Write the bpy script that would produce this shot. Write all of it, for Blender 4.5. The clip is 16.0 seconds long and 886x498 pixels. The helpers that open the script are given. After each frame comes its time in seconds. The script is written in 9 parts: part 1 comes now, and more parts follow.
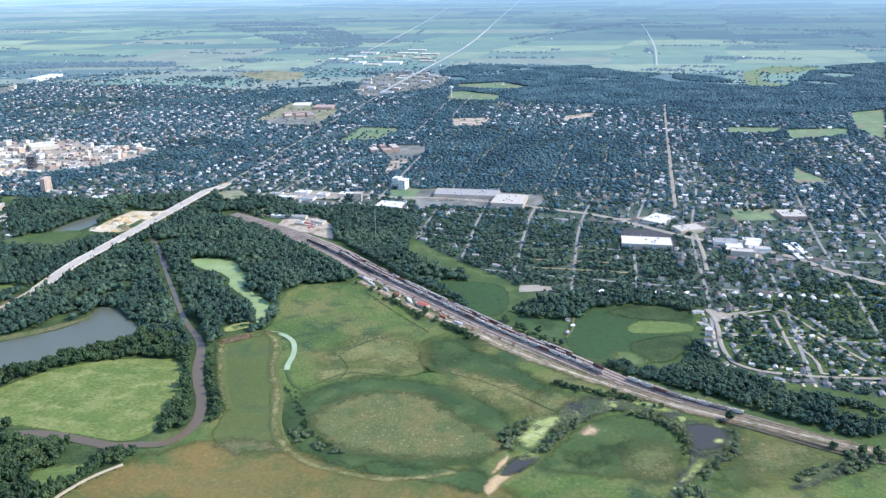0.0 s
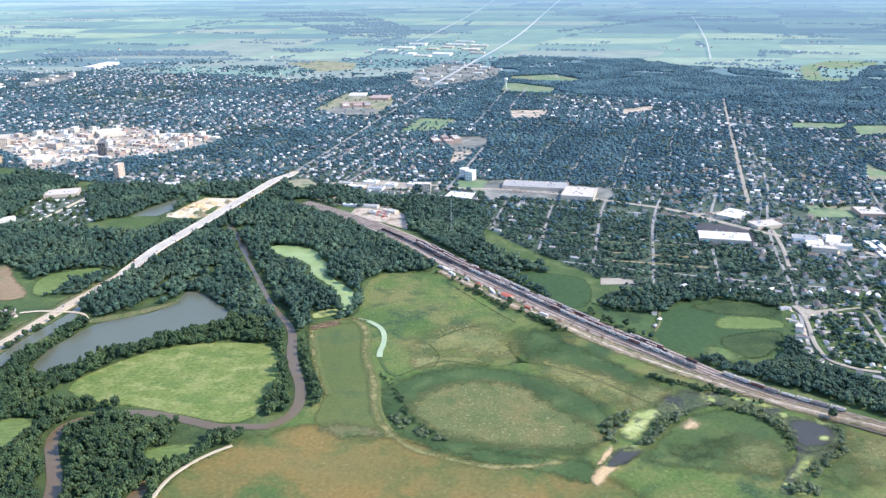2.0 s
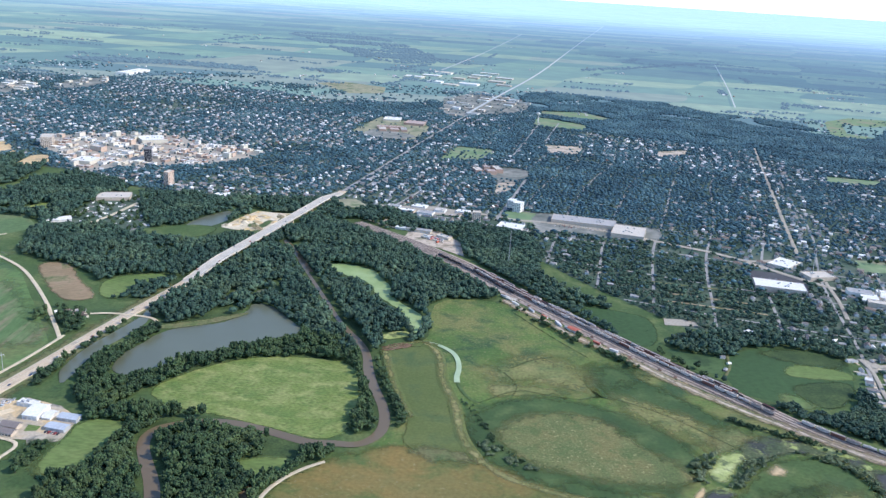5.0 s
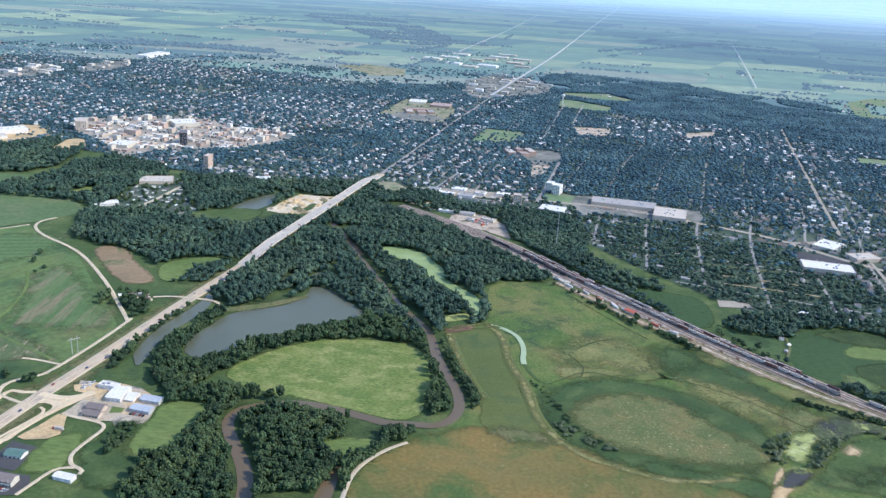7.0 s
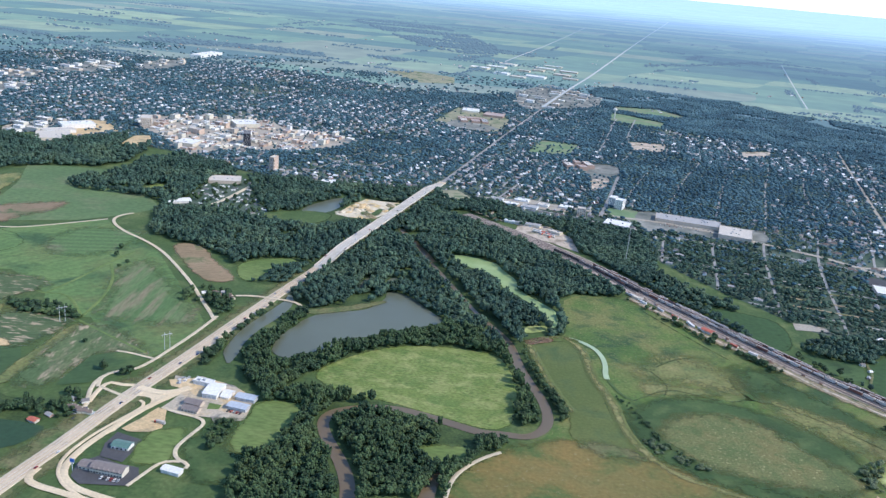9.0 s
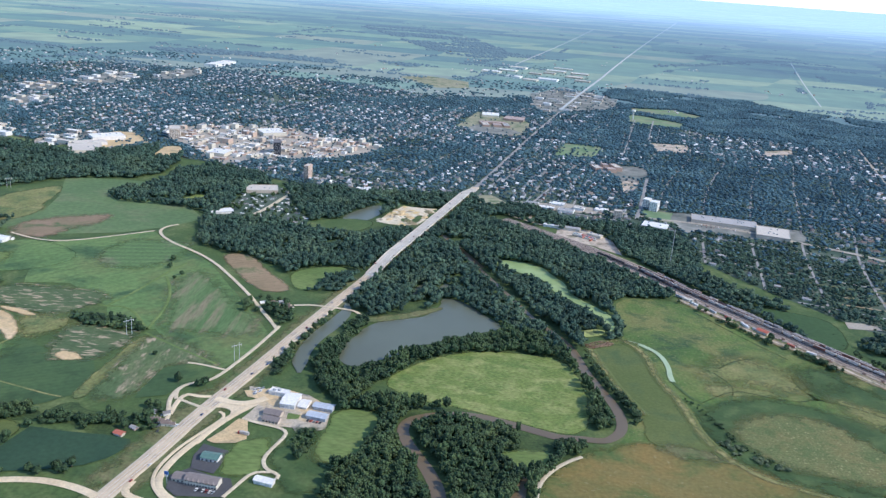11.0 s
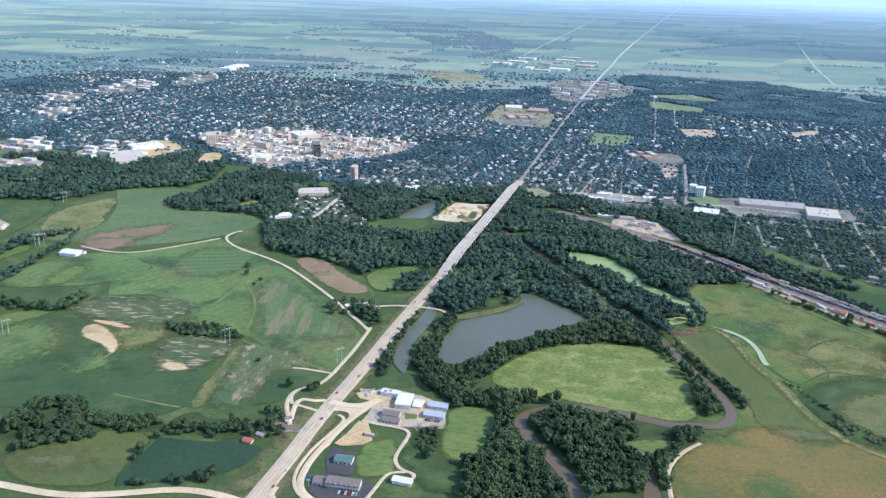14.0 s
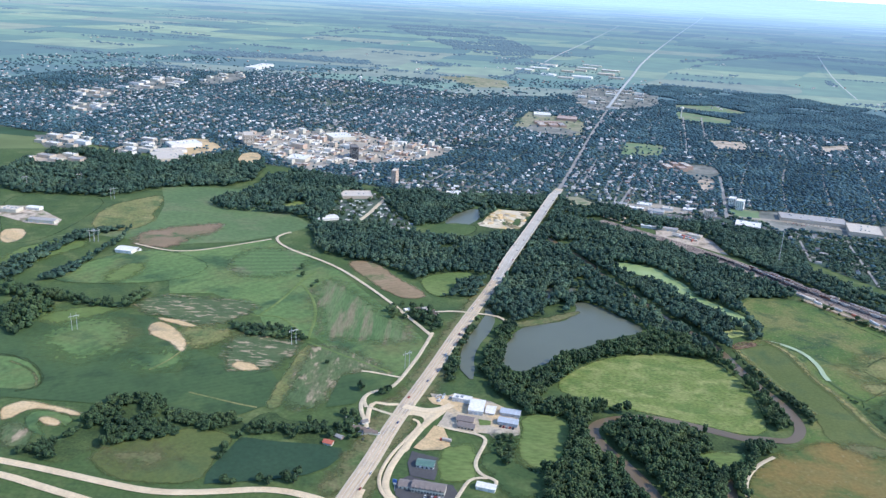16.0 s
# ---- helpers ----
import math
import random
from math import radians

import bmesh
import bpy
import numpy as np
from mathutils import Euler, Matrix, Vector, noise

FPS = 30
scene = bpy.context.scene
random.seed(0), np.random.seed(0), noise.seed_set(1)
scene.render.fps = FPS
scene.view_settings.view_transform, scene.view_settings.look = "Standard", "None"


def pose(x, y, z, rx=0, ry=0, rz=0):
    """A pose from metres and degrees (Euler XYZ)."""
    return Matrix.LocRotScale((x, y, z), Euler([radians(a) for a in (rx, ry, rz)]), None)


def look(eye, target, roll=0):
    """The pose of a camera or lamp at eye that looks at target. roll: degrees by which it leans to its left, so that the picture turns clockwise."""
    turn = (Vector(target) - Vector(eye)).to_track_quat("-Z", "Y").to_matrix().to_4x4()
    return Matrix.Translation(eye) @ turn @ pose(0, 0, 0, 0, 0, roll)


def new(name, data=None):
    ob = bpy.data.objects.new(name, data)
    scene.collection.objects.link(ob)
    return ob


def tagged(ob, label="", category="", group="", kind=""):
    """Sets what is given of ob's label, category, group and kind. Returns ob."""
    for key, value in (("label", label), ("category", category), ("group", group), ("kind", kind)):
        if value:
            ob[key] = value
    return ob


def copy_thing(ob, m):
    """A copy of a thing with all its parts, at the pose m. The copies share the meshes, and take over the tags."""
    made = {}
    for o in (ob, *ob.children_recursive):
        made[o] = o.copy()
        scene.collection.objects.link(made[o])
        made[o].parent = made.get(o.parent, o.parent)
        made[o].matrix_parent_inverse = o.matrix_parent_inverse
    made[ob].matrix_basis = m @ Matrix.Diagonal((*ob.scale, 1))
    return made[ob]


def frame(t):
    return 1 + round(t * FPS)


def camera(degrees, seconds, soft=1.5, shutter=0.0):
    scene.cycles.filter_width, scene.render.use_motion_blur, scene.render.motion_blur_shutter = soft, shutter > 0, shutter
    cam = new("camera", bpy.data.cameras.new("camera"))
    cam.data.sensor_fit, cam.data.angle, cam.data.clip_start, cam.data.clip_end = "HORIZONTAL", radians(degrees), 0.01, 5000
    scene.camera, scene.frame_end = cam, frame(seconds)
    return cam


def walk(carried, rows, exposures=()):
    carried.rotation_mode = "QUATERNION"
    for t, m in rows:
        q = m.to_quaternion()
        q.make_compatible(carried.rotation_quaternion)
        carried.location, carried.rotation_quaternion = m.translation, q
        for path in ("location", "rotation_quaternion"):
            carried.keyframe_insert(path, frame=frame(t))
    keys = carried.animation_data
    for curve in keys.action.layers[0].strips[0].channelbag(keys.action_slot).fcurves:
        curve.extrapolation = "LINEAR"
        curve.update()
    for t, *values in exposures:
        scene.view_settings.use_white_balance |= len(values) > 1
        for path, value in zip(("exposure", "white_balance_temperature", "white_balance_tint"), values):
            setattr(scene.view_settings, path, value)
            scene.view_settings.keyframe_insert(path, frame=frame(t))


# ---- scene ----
# The flight: seconds, eye, heading (to the left of +y), pitch and lean in degrees.
FLIGHT = [
    (0, 446.5, 24.6, 421.3, -4.274, -18.666, -0.679),
    (0.5, 429.2, 24.6, 421.3, -3.664, -19.536, -0.801),
    (1, 411.8, 24.5, 421.3, -2.739, -20.026, -0.377),
    (1.5, 394.5, 24.3, 421.3, -2.338, -19.750, -0.156),
    (2, 377.1, 24.0, 421.2, -1.970, -19.183, -0.403),
    (2.5, 359.7, 23.6, 421.0, -2.238, -18.418, 0.600),
    (3, 342.2, 23.1, 420.8, -2.432, -18.350, 1.493),
    (3.5, 324.7, 22.5, 420.6, -2.527, -17.970, 2.344),
    (4, 307.2, 21.9, 420.4, -2.793, -17.054, 3.566),
    (6.5, 218.8, 17.3, 419.2, -2.235, -18.201, 3.599),
    (7, 200.9, 16.2, 419.0, -2.236, -18.509, 3.480),
    (7.5, 183.0, 15.0, 418.8, -0.882, -18.511, 3.987),
    (8, 165.1, 13.7, 418.7, -0.345, -18.027, 5.251),
    (10.5, 74.2, 6.6, 418.7, -0.446, -18.324, 5.231),
    (11, 55.8, 5.0, 418.9, -0.342, -17.910, 4.194),
    (11.5, 37.3, 3.4, 419.2, -0.174, -17.700, 3.429),
    (12, 18.7, 1.7, 419.5, -0.058, -18.692, 2.615),
    (12.5, 0.0, 0.0, 420.0, -0.041, -18.924, 2.311),
    (13, -18.8, -1.7, 420.6, 0.079, -18.994, 1.922),
    (13.5, -37.6, -3.5, 421.3, -0.073, -18.822, 1.681),
    (14, -56.6, -5.3, 422.1, -0.685, -18.373, 1.795),
    (14.5, -75.7, -7.1, 423.0, -1.040, -18.087, 2.229),
    (15, -94.8, -8.9, 424.0, -0.779, -18.308, 2.440),
    (15.5, -114.1, -10.8, 425.2, -0.421, -18.327, 2.732),
    (16, -133.5, -12.6, 426.5, -0.519, -18.182, 3.271),
]
EYE_MID = Vector((158.0, 11.0, 421.0))


def gaze(x, y, z, yaw, pitch, lean):
    a, b = radians(yaw), radians(pitch)
    ahead = Vector((-math.sin(a) * math.cos(b), math.cos(a) * math.cos(b), math.sin(b)))
    eye = Vector((x, y, z))
    return look(eye, eye + 1000 * ahead, lean)


cam = camera(56.05, 16.0, soft=1.4)
walk(cam, [(t, gaze(*row)) for t, *row in FLIGHT], exposures=[(0.0, 1.07, 6220, 13), (0.5, 1.09, 6340, 14), (1.0, 1.29, 6470, 15), (2.0, 1.31, 6470, 15), (3.0, 1.11, 6270, 13), (4.0, 0.97, 6220, 13), (6.5, 0.8, 6220, 13), (7.5, 0.86, 6250, 13), (8.2, 0.84, 6220, 13), (10.5, 0.71, 6220, 13), (12.0, 0.79, 6200, 13), (14.0, 0.9, 6200, 13), (15.0, 0.82, 6190, 13), (16.0, 0.84, 6180, 13)])

# ---- light ----
SUN_ELEV, SUN_AZ = radians(40), radians(104)      # azimuth clockwise from +y
world = bpy.data.worlds.new("sky")
scene.world = world
world.use_nodes = True
wn = world.node_tree
sky = wn.nodes.new("ShaderNodeTexSky")
sky.sky_type, sky.sun_disc = "NISHITA", False
sky.sun_elevation, sky.sun_rotation = SUN_ELEV, SUN_AZ
sky.air_density, sky.dust_density, sky.ozone_density = 1.0, 0.05, 3.0
sky.altitude = 420
wn.nodes["Background"].inputs["Strength"].default_value = 0.15
wn.links.new(sky.outputs[0], wn.nodes["Background"].inputs["Color"])
sun = new("sun", bpy.data.lights.new("sun", "SUN"))
sun.data.energy, sun.data.angle, sun.data.color = 2.35, radians(0.6), (1.0, 0.905, 0.745)
to_sun = Vector((math.sin(SUN_AZ) * math.cos(SUN_ELEV), math.cos(SUN_AZ) * math.cos(SUN_ELEV), math.sin(SUN_ELEV)))
sun.matrix_world = look(to_sun * 100, (0, 0, 0))

# ---- materials ----


def material(name, stops, scale=0.05, detail=5.0, rough=0.9, bump=0.0, bump_scale=None, fine=None, fine_mix=0.5,
             island=None, per_object=None, metal=0.0, spec=0.3, coords="plan", stretch=None, turn=0.0,
             patches=(), rows=None):
    """A surface: a noise ramp through colour stops, a finer noise over it, optional change piece by piece, and relief."""
    m = bpy.data.materials.new(name)
    m.use_nodes = True
    nt = m.node_tree
    bsdf = nt.nodes["Principled BSDF"]
    bsdf.inputs["Roughness"].default_value = rough
    bsdf.inputs["Metallic"].default_value = metal
    bsdf.inputs["Specular IOR Level"].default_value = spec
    if coords == "plan":
        src = nt.nodes.new("ShaderNodeNewGeometry").outputs["Position"]
    else:
        src = nt.nodes.new("ShaderNodeTexCoord").outputs["Object"]
    if stretch:
        mp = nt.nodes.new("ShaderNodeMapping")
        mp.inputs["Scale"].default_value = stretch
        mp.inputs["Rotation"].default_value = (0, 0, radians(turn))
        nt.links.new(src, mp.inputs["Vector"])
        src = mp.outputs["Vector"]
    n1 = nt.nodes.new("ShaderNodeTexNoise")
    n1.inputs["Scale"].default_value, n1.inputs["Detail"].default_value = scale, detail
    n1.inputs["Roughness"].default_value = 0.6
    nt.links.new(src, n1.inputs["Vector"])
    ramp = nt.nodes.new("ShaderNodeValToRGB")
    els = ramp.color_ramp.elements
    while len(els) < len(stops):
        els.new(0.5)
    for i, c in enumerate(stops):
        els[i].position = 0.5 if len(stops) == 1 else 0.32 + 0.36 * i / (len(stops) - 1)
        els[i].color = (*c, 1)
    nt.links.new(n1.outputs["Fac"], ramp.inputs["Fac"])
    col = ramp.outputs["Color"]

    def overlay(fac_out, lo, hi):
        nonlocal col
        mr = nt.nodes.new("ShaderNodeMapRange")
        mr.inputs["To Min"].default_value, mr.inputs["To Max"].default_value = lo, hi
        nt.links.new(fac_out, mr.inputs["Value"])
        mul = nt.nodes.new("ShaderNodeVectorMath")
        mul.operation = "SCALE"
        nt.links.new(col, mul.inputs[0])
        nt.links.new(mr.outputs["Result"], mul.inputs["Scale"])
        col = mul.outputs["Vector"]

    for scale_, colour, edge_, soft_ in patches:
        np_ = nt.nodes.new("ShaderNodeTexNoise")
        np_.inputs["Scale"].default_value, np_.inputs["Detail"].default_value = scale_, 7.0
        np_.inputs["Roughness"].default_value, np_.inputs["Distortion"].default_value = 0.62, 0.4
        nt.links.new(src, np_.inputs["Vector"])
        mr = nt.nodes.new("ShaderNodeMapRange")
        mr.inputs["From Min"].default_value, mr.inputs["From Max"].default_value = edge_ - soft_, edge_ + soft_
        nt.links.new(np_.outputs["Fac"], mr.inputs["Value"])
        mx = nt.nodes.new("ShaderNodeMix")
        mx.data_type = "RGBA"
        nt.links.new(mr.outputs["Result"], mx.inputs["Factor"])
        nt.links.new(col, mx.inputs[6])
        mx.inputs[7].default_value = (*colour, 1)
        col = mx.outputs[2]
    if rows:
        # rows: spacing in metres, turn in degrees, strength
        mp2 = nt.nodes.new("ShaderNodeMapping")
        mp2.inputs["Rotation"].default_value = (0, 0, radians(rows[1]))
        nt.links.new(src, mp2.inputs["Vector"])
        wv = nt.nodes.new("ShaderNodeTexWave")
        wv.inputs["Scale"].default_value = 0.31416 / rows[0]
        wv.inputs["Distortion"].default_value, wv.inputs["Detail"].default_value, wv.inputs["Detail Scale"].default_value = 2.5, 2.0, 0.4
        nt.links.new(mp2.outputs["Vector"], wv.inputs["Vector"])
        overlay(wv.outputs["Fac"], 1 - rows[2], 1 + rows[2])
    if fine:
        n2 = nt.nodes.new("ShaderNodeTexNoise")
        n2.inputs["Scale"].default_value, n2.inputs["Detail"].default_value = fine, 4.0
        nt.links.new(src, n2.inputs["Vector"])
        overlay(n2.outputs["Fac"], 1 - fine_mix, 1 + fine_mix)
    if island:
        overlay(nt.nodes.new("ShaderNodeNewGeometry").outputs["Random Per Island"], 1 - island, 1 + island)
    if per_object:
        overlay(nt.nodes.new("ShaderNodeObjectInfo").outputs["Random"], 1 - per_object, 1 + per_object)
    nt.links.new(col, bsdf.inputs["Base Color"])
    if bump:
        n3 = nt.nodes.new("ShaderNodeTexNoise")
        n3.inputs["Scale"].default_value, n3.inputs["Detail"].default_value = bump_scale or (fine or scale), 6.0
        nt.links.new(src, n3.inputs["Vector"])
        bp = nt.nodes.new("ShaderNodeBump")
        bp.inputs["Strength"].default_value, bp.inputs["Distance"].default_value = 1.0, bump
        nt.links.new(n3.outputs["Fac"], bp.inputs["Height"])
        nt.links.new(bp.outputs["Normal"], bsdf.inputs["Normal"])
    return m


def island_palette(name, colours, rough=0.8, fine=None, spec=0.3, metal=0.0):
    """One material whose colour is picked island by island from a palette."""
    m = bpy.data.materials.new(name)
    m.use_nodes = True
    nt = m.node_tree
    bsdf = nt.nodes["Principled BSDF"]
    bsdf.inputs["Roughness"].default_value, bsdf.inputs["Specular IOR Level"].default_value = rough, spec
    bsdf.inputs["Metallic"].default_value = metal
    ramp = nt.nodes.new("ShaderNodeValToRGB")
    ramp.color_ramp.interpolation = "CONSTANT"
    els = ramp.color_ramp.elements
    while len(els) < len(colours):
        els.new(0.5)
    for i, c in enumerate(colours):
        els[i].position = i / len(colours)
        els[i].color = (*c, 1)
    nt.links.new(nt.nodes.new("ShaderNodeNewGeometry").outputs["Random Per Island"], ramp.inputs["Fac"])
    nt.links.new(ramp.outputs["Color"], bsdf.inputs["Base Color"])
    return m


def water(name, colour, rough, ripple=0.02):
    m = material(name, [colour, tuple(c * 1.15 for c in colour)], scale=0.01, rough=rough, spec=0.4)
    nt = m.node_tree
    n = nt.nodes.new("ShaderNodeTexNoise")
    n.inputs["Scale"].default_value, n.inputs["Detail"].default_value = 0.35, 3.0
    b = nt.nodes.new("ShaderNodeBump")
    b.inputs["Distance"].default_value = ripple
    nt.links.new(nt.nodes.new("ShaderNodeNewGeometry").outputs["Position"], n.inputs["Vector"])
    nt.links.new(n.outputs["Fac"], b.inputs["Height"])
    nt.links.new(b.outputs["Normal"], nt.nodes["Principled BSDF"].inputs["Normal"])
    return m


M = {}
M["meadow"] = material("meadow_grass", [(0.060, 0.120, 0.031), (0.097, 0.161, 0.040), (0.160, 0.203, 0.055)], 0.012, 9, fine=0.28, fine_mix=0.6, bump=0.5,
                       patches=[(0.014, (0.185, 0.190, 0.066), 0.54, 0.09), (0.022, (0.046, 0.092, 0.036), 0.57, 0.07), (0.3, (0.25, 0.23, 0.105), 0.63, 0.06)])
M["meadow_dark"] = material("wet_meadow", [(0.037, 0.074, 0.026), (0.051, 0.095, 0.032), (0.072, 0.122, 0.040)], 0.015, 8, fine=0.25, fine_mix=0.45, bump=0.4,
                            patches=[(0.03, (0.095, 0.140, 0.050), 0.59, 0.08)])
M["tussock"] = material("tussock_grass", [(0.100, 0.135, 0.048), (0.145, 0.165, 0.062), (0.190, 0.190, 0.078)], 0.02, 9, fine=0.5, fine_mix=0.75, bump=0.6,
                        patches=[(0.020, (0.178, 0.166, 0.064), 0.52, 0.10), (0.30, (0.34, 0.31, 0.15), 0.62, 0.04), (0.05, (0.095, 0.135, 0.046), 0.58, 0.08)])
M["brown"] = material("sedge_meadow", [(0.125, 0.130, 0.040), (0.175, 0.155, 0.052), (0.22, 0.178, 0.066)], 0.008, 9, fine=0.25, fine_mix=0.4, bump=0.5,
                      patches=[(0.010, (0.235, 0.166, 0.054), 0.52, 0.09), (0.013, (0.080, 0.130, 0.038), 0.55, 0.07), (0.2, (0.28, 0.24, 0.12), 0.66, 0.06)])
M["olive"] = material("mown_olive_grass", [(0.088, 0.126, 0.036), (0.112, 0.142, 0.044), (0.142, 0.164, 0.054)], 0.01, 6, fine=0.3, fine_mix=0.35, bump=0.3,
                      patches=[(0.02, (0.076, 0.120, 0.044), 0.58, 0.08)])
M["bright"] = material("bright_hay_grass", [(0.125, 0.182, 0.046), (0.160, 0.214, 0.056), (0.20, 0.245, 0.072)], 0.015, 9, fine=0.3, fine_mix=0.7, bump=0.6, stretch=(0.8, 1.2, 1), turn=12,
                       patches=[(0.05, (0.27, 0.295, 0.105), 0.55, 0.10), (0.04, (0.115, 0.180, 0.046), 0.58, 0.08)])
M["crop"] = material("row_crop", [(0.098, 0.174, 0.060), (0.122, 0.202, 0.068), (0.158, 0.232, 0.080)], 0.006, 8, fine=0.16, fine_mix=0.5, bump=0.25, rows=(14, 35, 0.05),
                     patches=[(0.009, (0.145, 0.172, 0.066), 0.56, 0.08), (0.015, (0.055, 0.11, 0.045), 0.57, 0.07)])
M["streak"] = material("streaked_crop", [(0.092, 0.164, 0.060), (0.118, 0.188, 0.072), (0.165, 0.200, 0.095)], 0.016, 8, fine=0.2, fine_mix=0.5, stretch=(2.6, 0.35, 1), turn=-38,
                       patches=[(0.022, (0.235, 0.205, 0.125), 0.565, 0.07), (0.03, (0.085, 0.155, 0.055), 0.58, 0.06)])
M["terrace"] = material("contour_rows", [(0.096, 0.168, 0.062), (0.115, 0.190, 0.070)], 0.01, 7, fine=0.2, fine_mix=0.45, rows=(16, 78, 0.13),
                        patches=[(0.012, (0.20, 0.185, 0.115), 0.57, 0.08)])
M["crop_light"] = material("light_crop", [(0.105, 0.165, 0.050), (0.135, 0.195, 0.058), (0.175, 0.225, 0.075)], 0.012, 8, fine=0.2, fine_mix=0.55, stretch=(0.6, 1.5, 1), turn=25)
M["verge"] = material("dry_verge_grass", [(0.12, 0.135, 0.055), (0.17, 0.165, 0.075), (0.22, 0.195, 0.10)], 0.03, 8, fine=0.3, fine_mix=0.8,
                      patches=[(0.03, (0.085, 0.135, 0.045), 0.55, 0.08)])
M["soy"] = material("soybean_crop", [(0.047, 0.092, 0.036), (0.060, 0.110, 0.042), (0.086, 0.142, 0.050)], 0.006, 7, fine=0.16, fine_mix=0.3, bump=0.15, rows=(7, 62, 0.04),
                    patches=[(0.007, (0.115, 0.165, 0.055), 0.60, 0.06), (0.02, (0.038, 0.075, 0.03), 0.60, 0.06)])
M["teal"] = material("dense_dark_crop", [(0.026, 0.062, 0.034), (0.031, 0.071, 0.038), (0.038, 0.081, 0.042)], 0.01, 8, fine=0.2, fine_mix=0.4, bump=0.2)
M["field_dark"] = material("dark_green_crop", [(0.040, 0.085, 0.030), (0.050, 0.100, 0.035)], 0.008, 8, fine=0.15, fine_mix=0.4)
M["hay"] = material("pale_green_pasture", [(0.100, 0.165, 0.068), (0.118, 0.186, 0.076), (0.15, 0.21, 0.088)], 0.006, 8, fine=0.12, fine_mix=0.4, patches=[(0.008, (0.17, 0.20, 0.10), 0.57, 0.08)])
M["yellow"] = material("yellow_grass", [(0.140, 0.165, 0.055), (0.205, 0.210, 0.077), (0.281, 0.255, 0.110)], 0.02, 7, fine=0.3, fine_mix=0.8, patches=[(0.03, (0.108, 0.150, 0.055), 0.56, 0.08)])
M["fallow"] = material("fallow_ground", [(0.090, 0.140, 0.056), (0.120, 0.156, 0.068), (0.190, 0.185, 0.105)], 0.03, 9, fine=0.25, fine_mix=0.6, bump=0.2, stretch=(1.6, 0.6, 1), turn=-20,
                       patches=[(0.06, (0.38, 0.305, 0.205), 0.575, 0.045), (0.025, (0.086, 0.135, 0.055), 0.55, 0.06)])
M["patchy"] = material("patchy_fallow", [(0.066, 0.110, 0.046), (0.086, 0.126, 0.055), (0.120, 0.150, 0.066)], 0.025, 9, fine=0.3, fine_mix=0.6, stretch=(0.5, 1.7, 1), turn=-15,
                       patches=[(0.10, (0.42, 0.335, 0.225), 0.575, 0.035)])
M["sand"] = material("bare_sand", [(0.53, 0.38, 0.205), (0.61, 0.45, 0.25), (0.67, 0.515, 0.32)], 0.02, 8, fine=0.4, fine_mix=0.45, patches=[(0.03, (0.36, 0.29, 0.18), 0.60, 0.07)])
M["dry"] = material("dry_tan_ground", [(0.24, 0.20, 0.12), (0.31, 0.25, 0.155), (0.36, 0.30, 0.19)], 0.03, 8, fine=0.4, fine_mix=0.7, patches=[(0.04, (0.17, 0.18, 0.07), 0.56, 0.08)])
M["red_soil"] = material("red_soil", [(0.19, 0.165, 0.09), (0.25, 0.185, 0.115), (0.30, 0.21, 0.14)], 0.015, 7, fine=0.3, fine_mix=0.25, patches=[(0.02, (0.08, 0.13, 0.05), 0.58, 0.07)])
M["tan"] = material("tilled_tan_soil", [(0.23, 0.175, 0.10), (0.29, 0.21, 0.125), (0.35, 0.255, 0.16)], 0.02, 6, fine=0.2, fine_mix=0.2, rows=(9, 60, 0.04), patches=[(0.02, (0.12, 0.15, 0.06), 0.60, 0.06)])
M["lawn"] = material("rough_grass", [(0.054, 0.098, 0.032), (0.074, 0.122, 0.038), (0.11, 0.152, 0.050)], 0.012, 8, fine=0.25, fine_mix=0.55,
                     patches=[(0.012, (0.05, 0.095, 0.035), 0.57, 0.08), (0.02, (0.14, 0.175, 0.065), 0.60, 0.08)])
M["park"] = material("park_grass", [(0.14, 0.225, 0.115), (0.18, 0.265, 0.135), (0.25, 0.31, 0.17)], 0.02, 8, fine=0.05, fine_mix=0.3, patches=[(0.015, (0.27, 0.25, 0.17), 0.57, 0.08)])
M["park_dry"] = material("dry_park_grass", [(0.24, 0.245, 0.155), (0.33, 0.31, 0.205), (0.43, 0.385, 0.27)], 0.02, 8, fine=0.05, fine_mix=0.3, patches=[(0.02, (0.13, 0.18, 0.09), 0.55, 0.08)])
M["town_floor"] = material("town_lots", [(0.044, 0.082, 0.056), (0.070, 0.110, 0.075), (0.135, 0.158, 0.120)], 0.016, 8, fine=0.1, fine_mix=0.3)
M["forest_floor"] = material("forest_floor", [(0.028, 0.055, 0.02), (0.045, 0.078, 0.026), (0.07, 0.105, 0.035)], 0.05, 6, fine=0.4, fine_mix=0.7)
M["understory"] = material("woodland_floor", [(0.03, 0.058, 0.02), (0.055, 0.09, 0.03), (0.09, 0.13, 0.042)], 0.03, 8, fine=0.4, fine_mix=0.8)
M["levee"] = material("levee_straw", [(0.13, 0.16, 0.055), (0.23, 0.225, 0.09), (0.34, 0.30, 0.14)], 0.06, 8, fine=0.35, fine_mix=0.9)
M["mud"] = material("mud", [(0.09, 0.075, 0.05), (0.13, 0.105, 0.07), (0.17, 0.14, 0.10)], 0.04, 7, rough=0.6, fine=0.3, fine_mix=0.2)
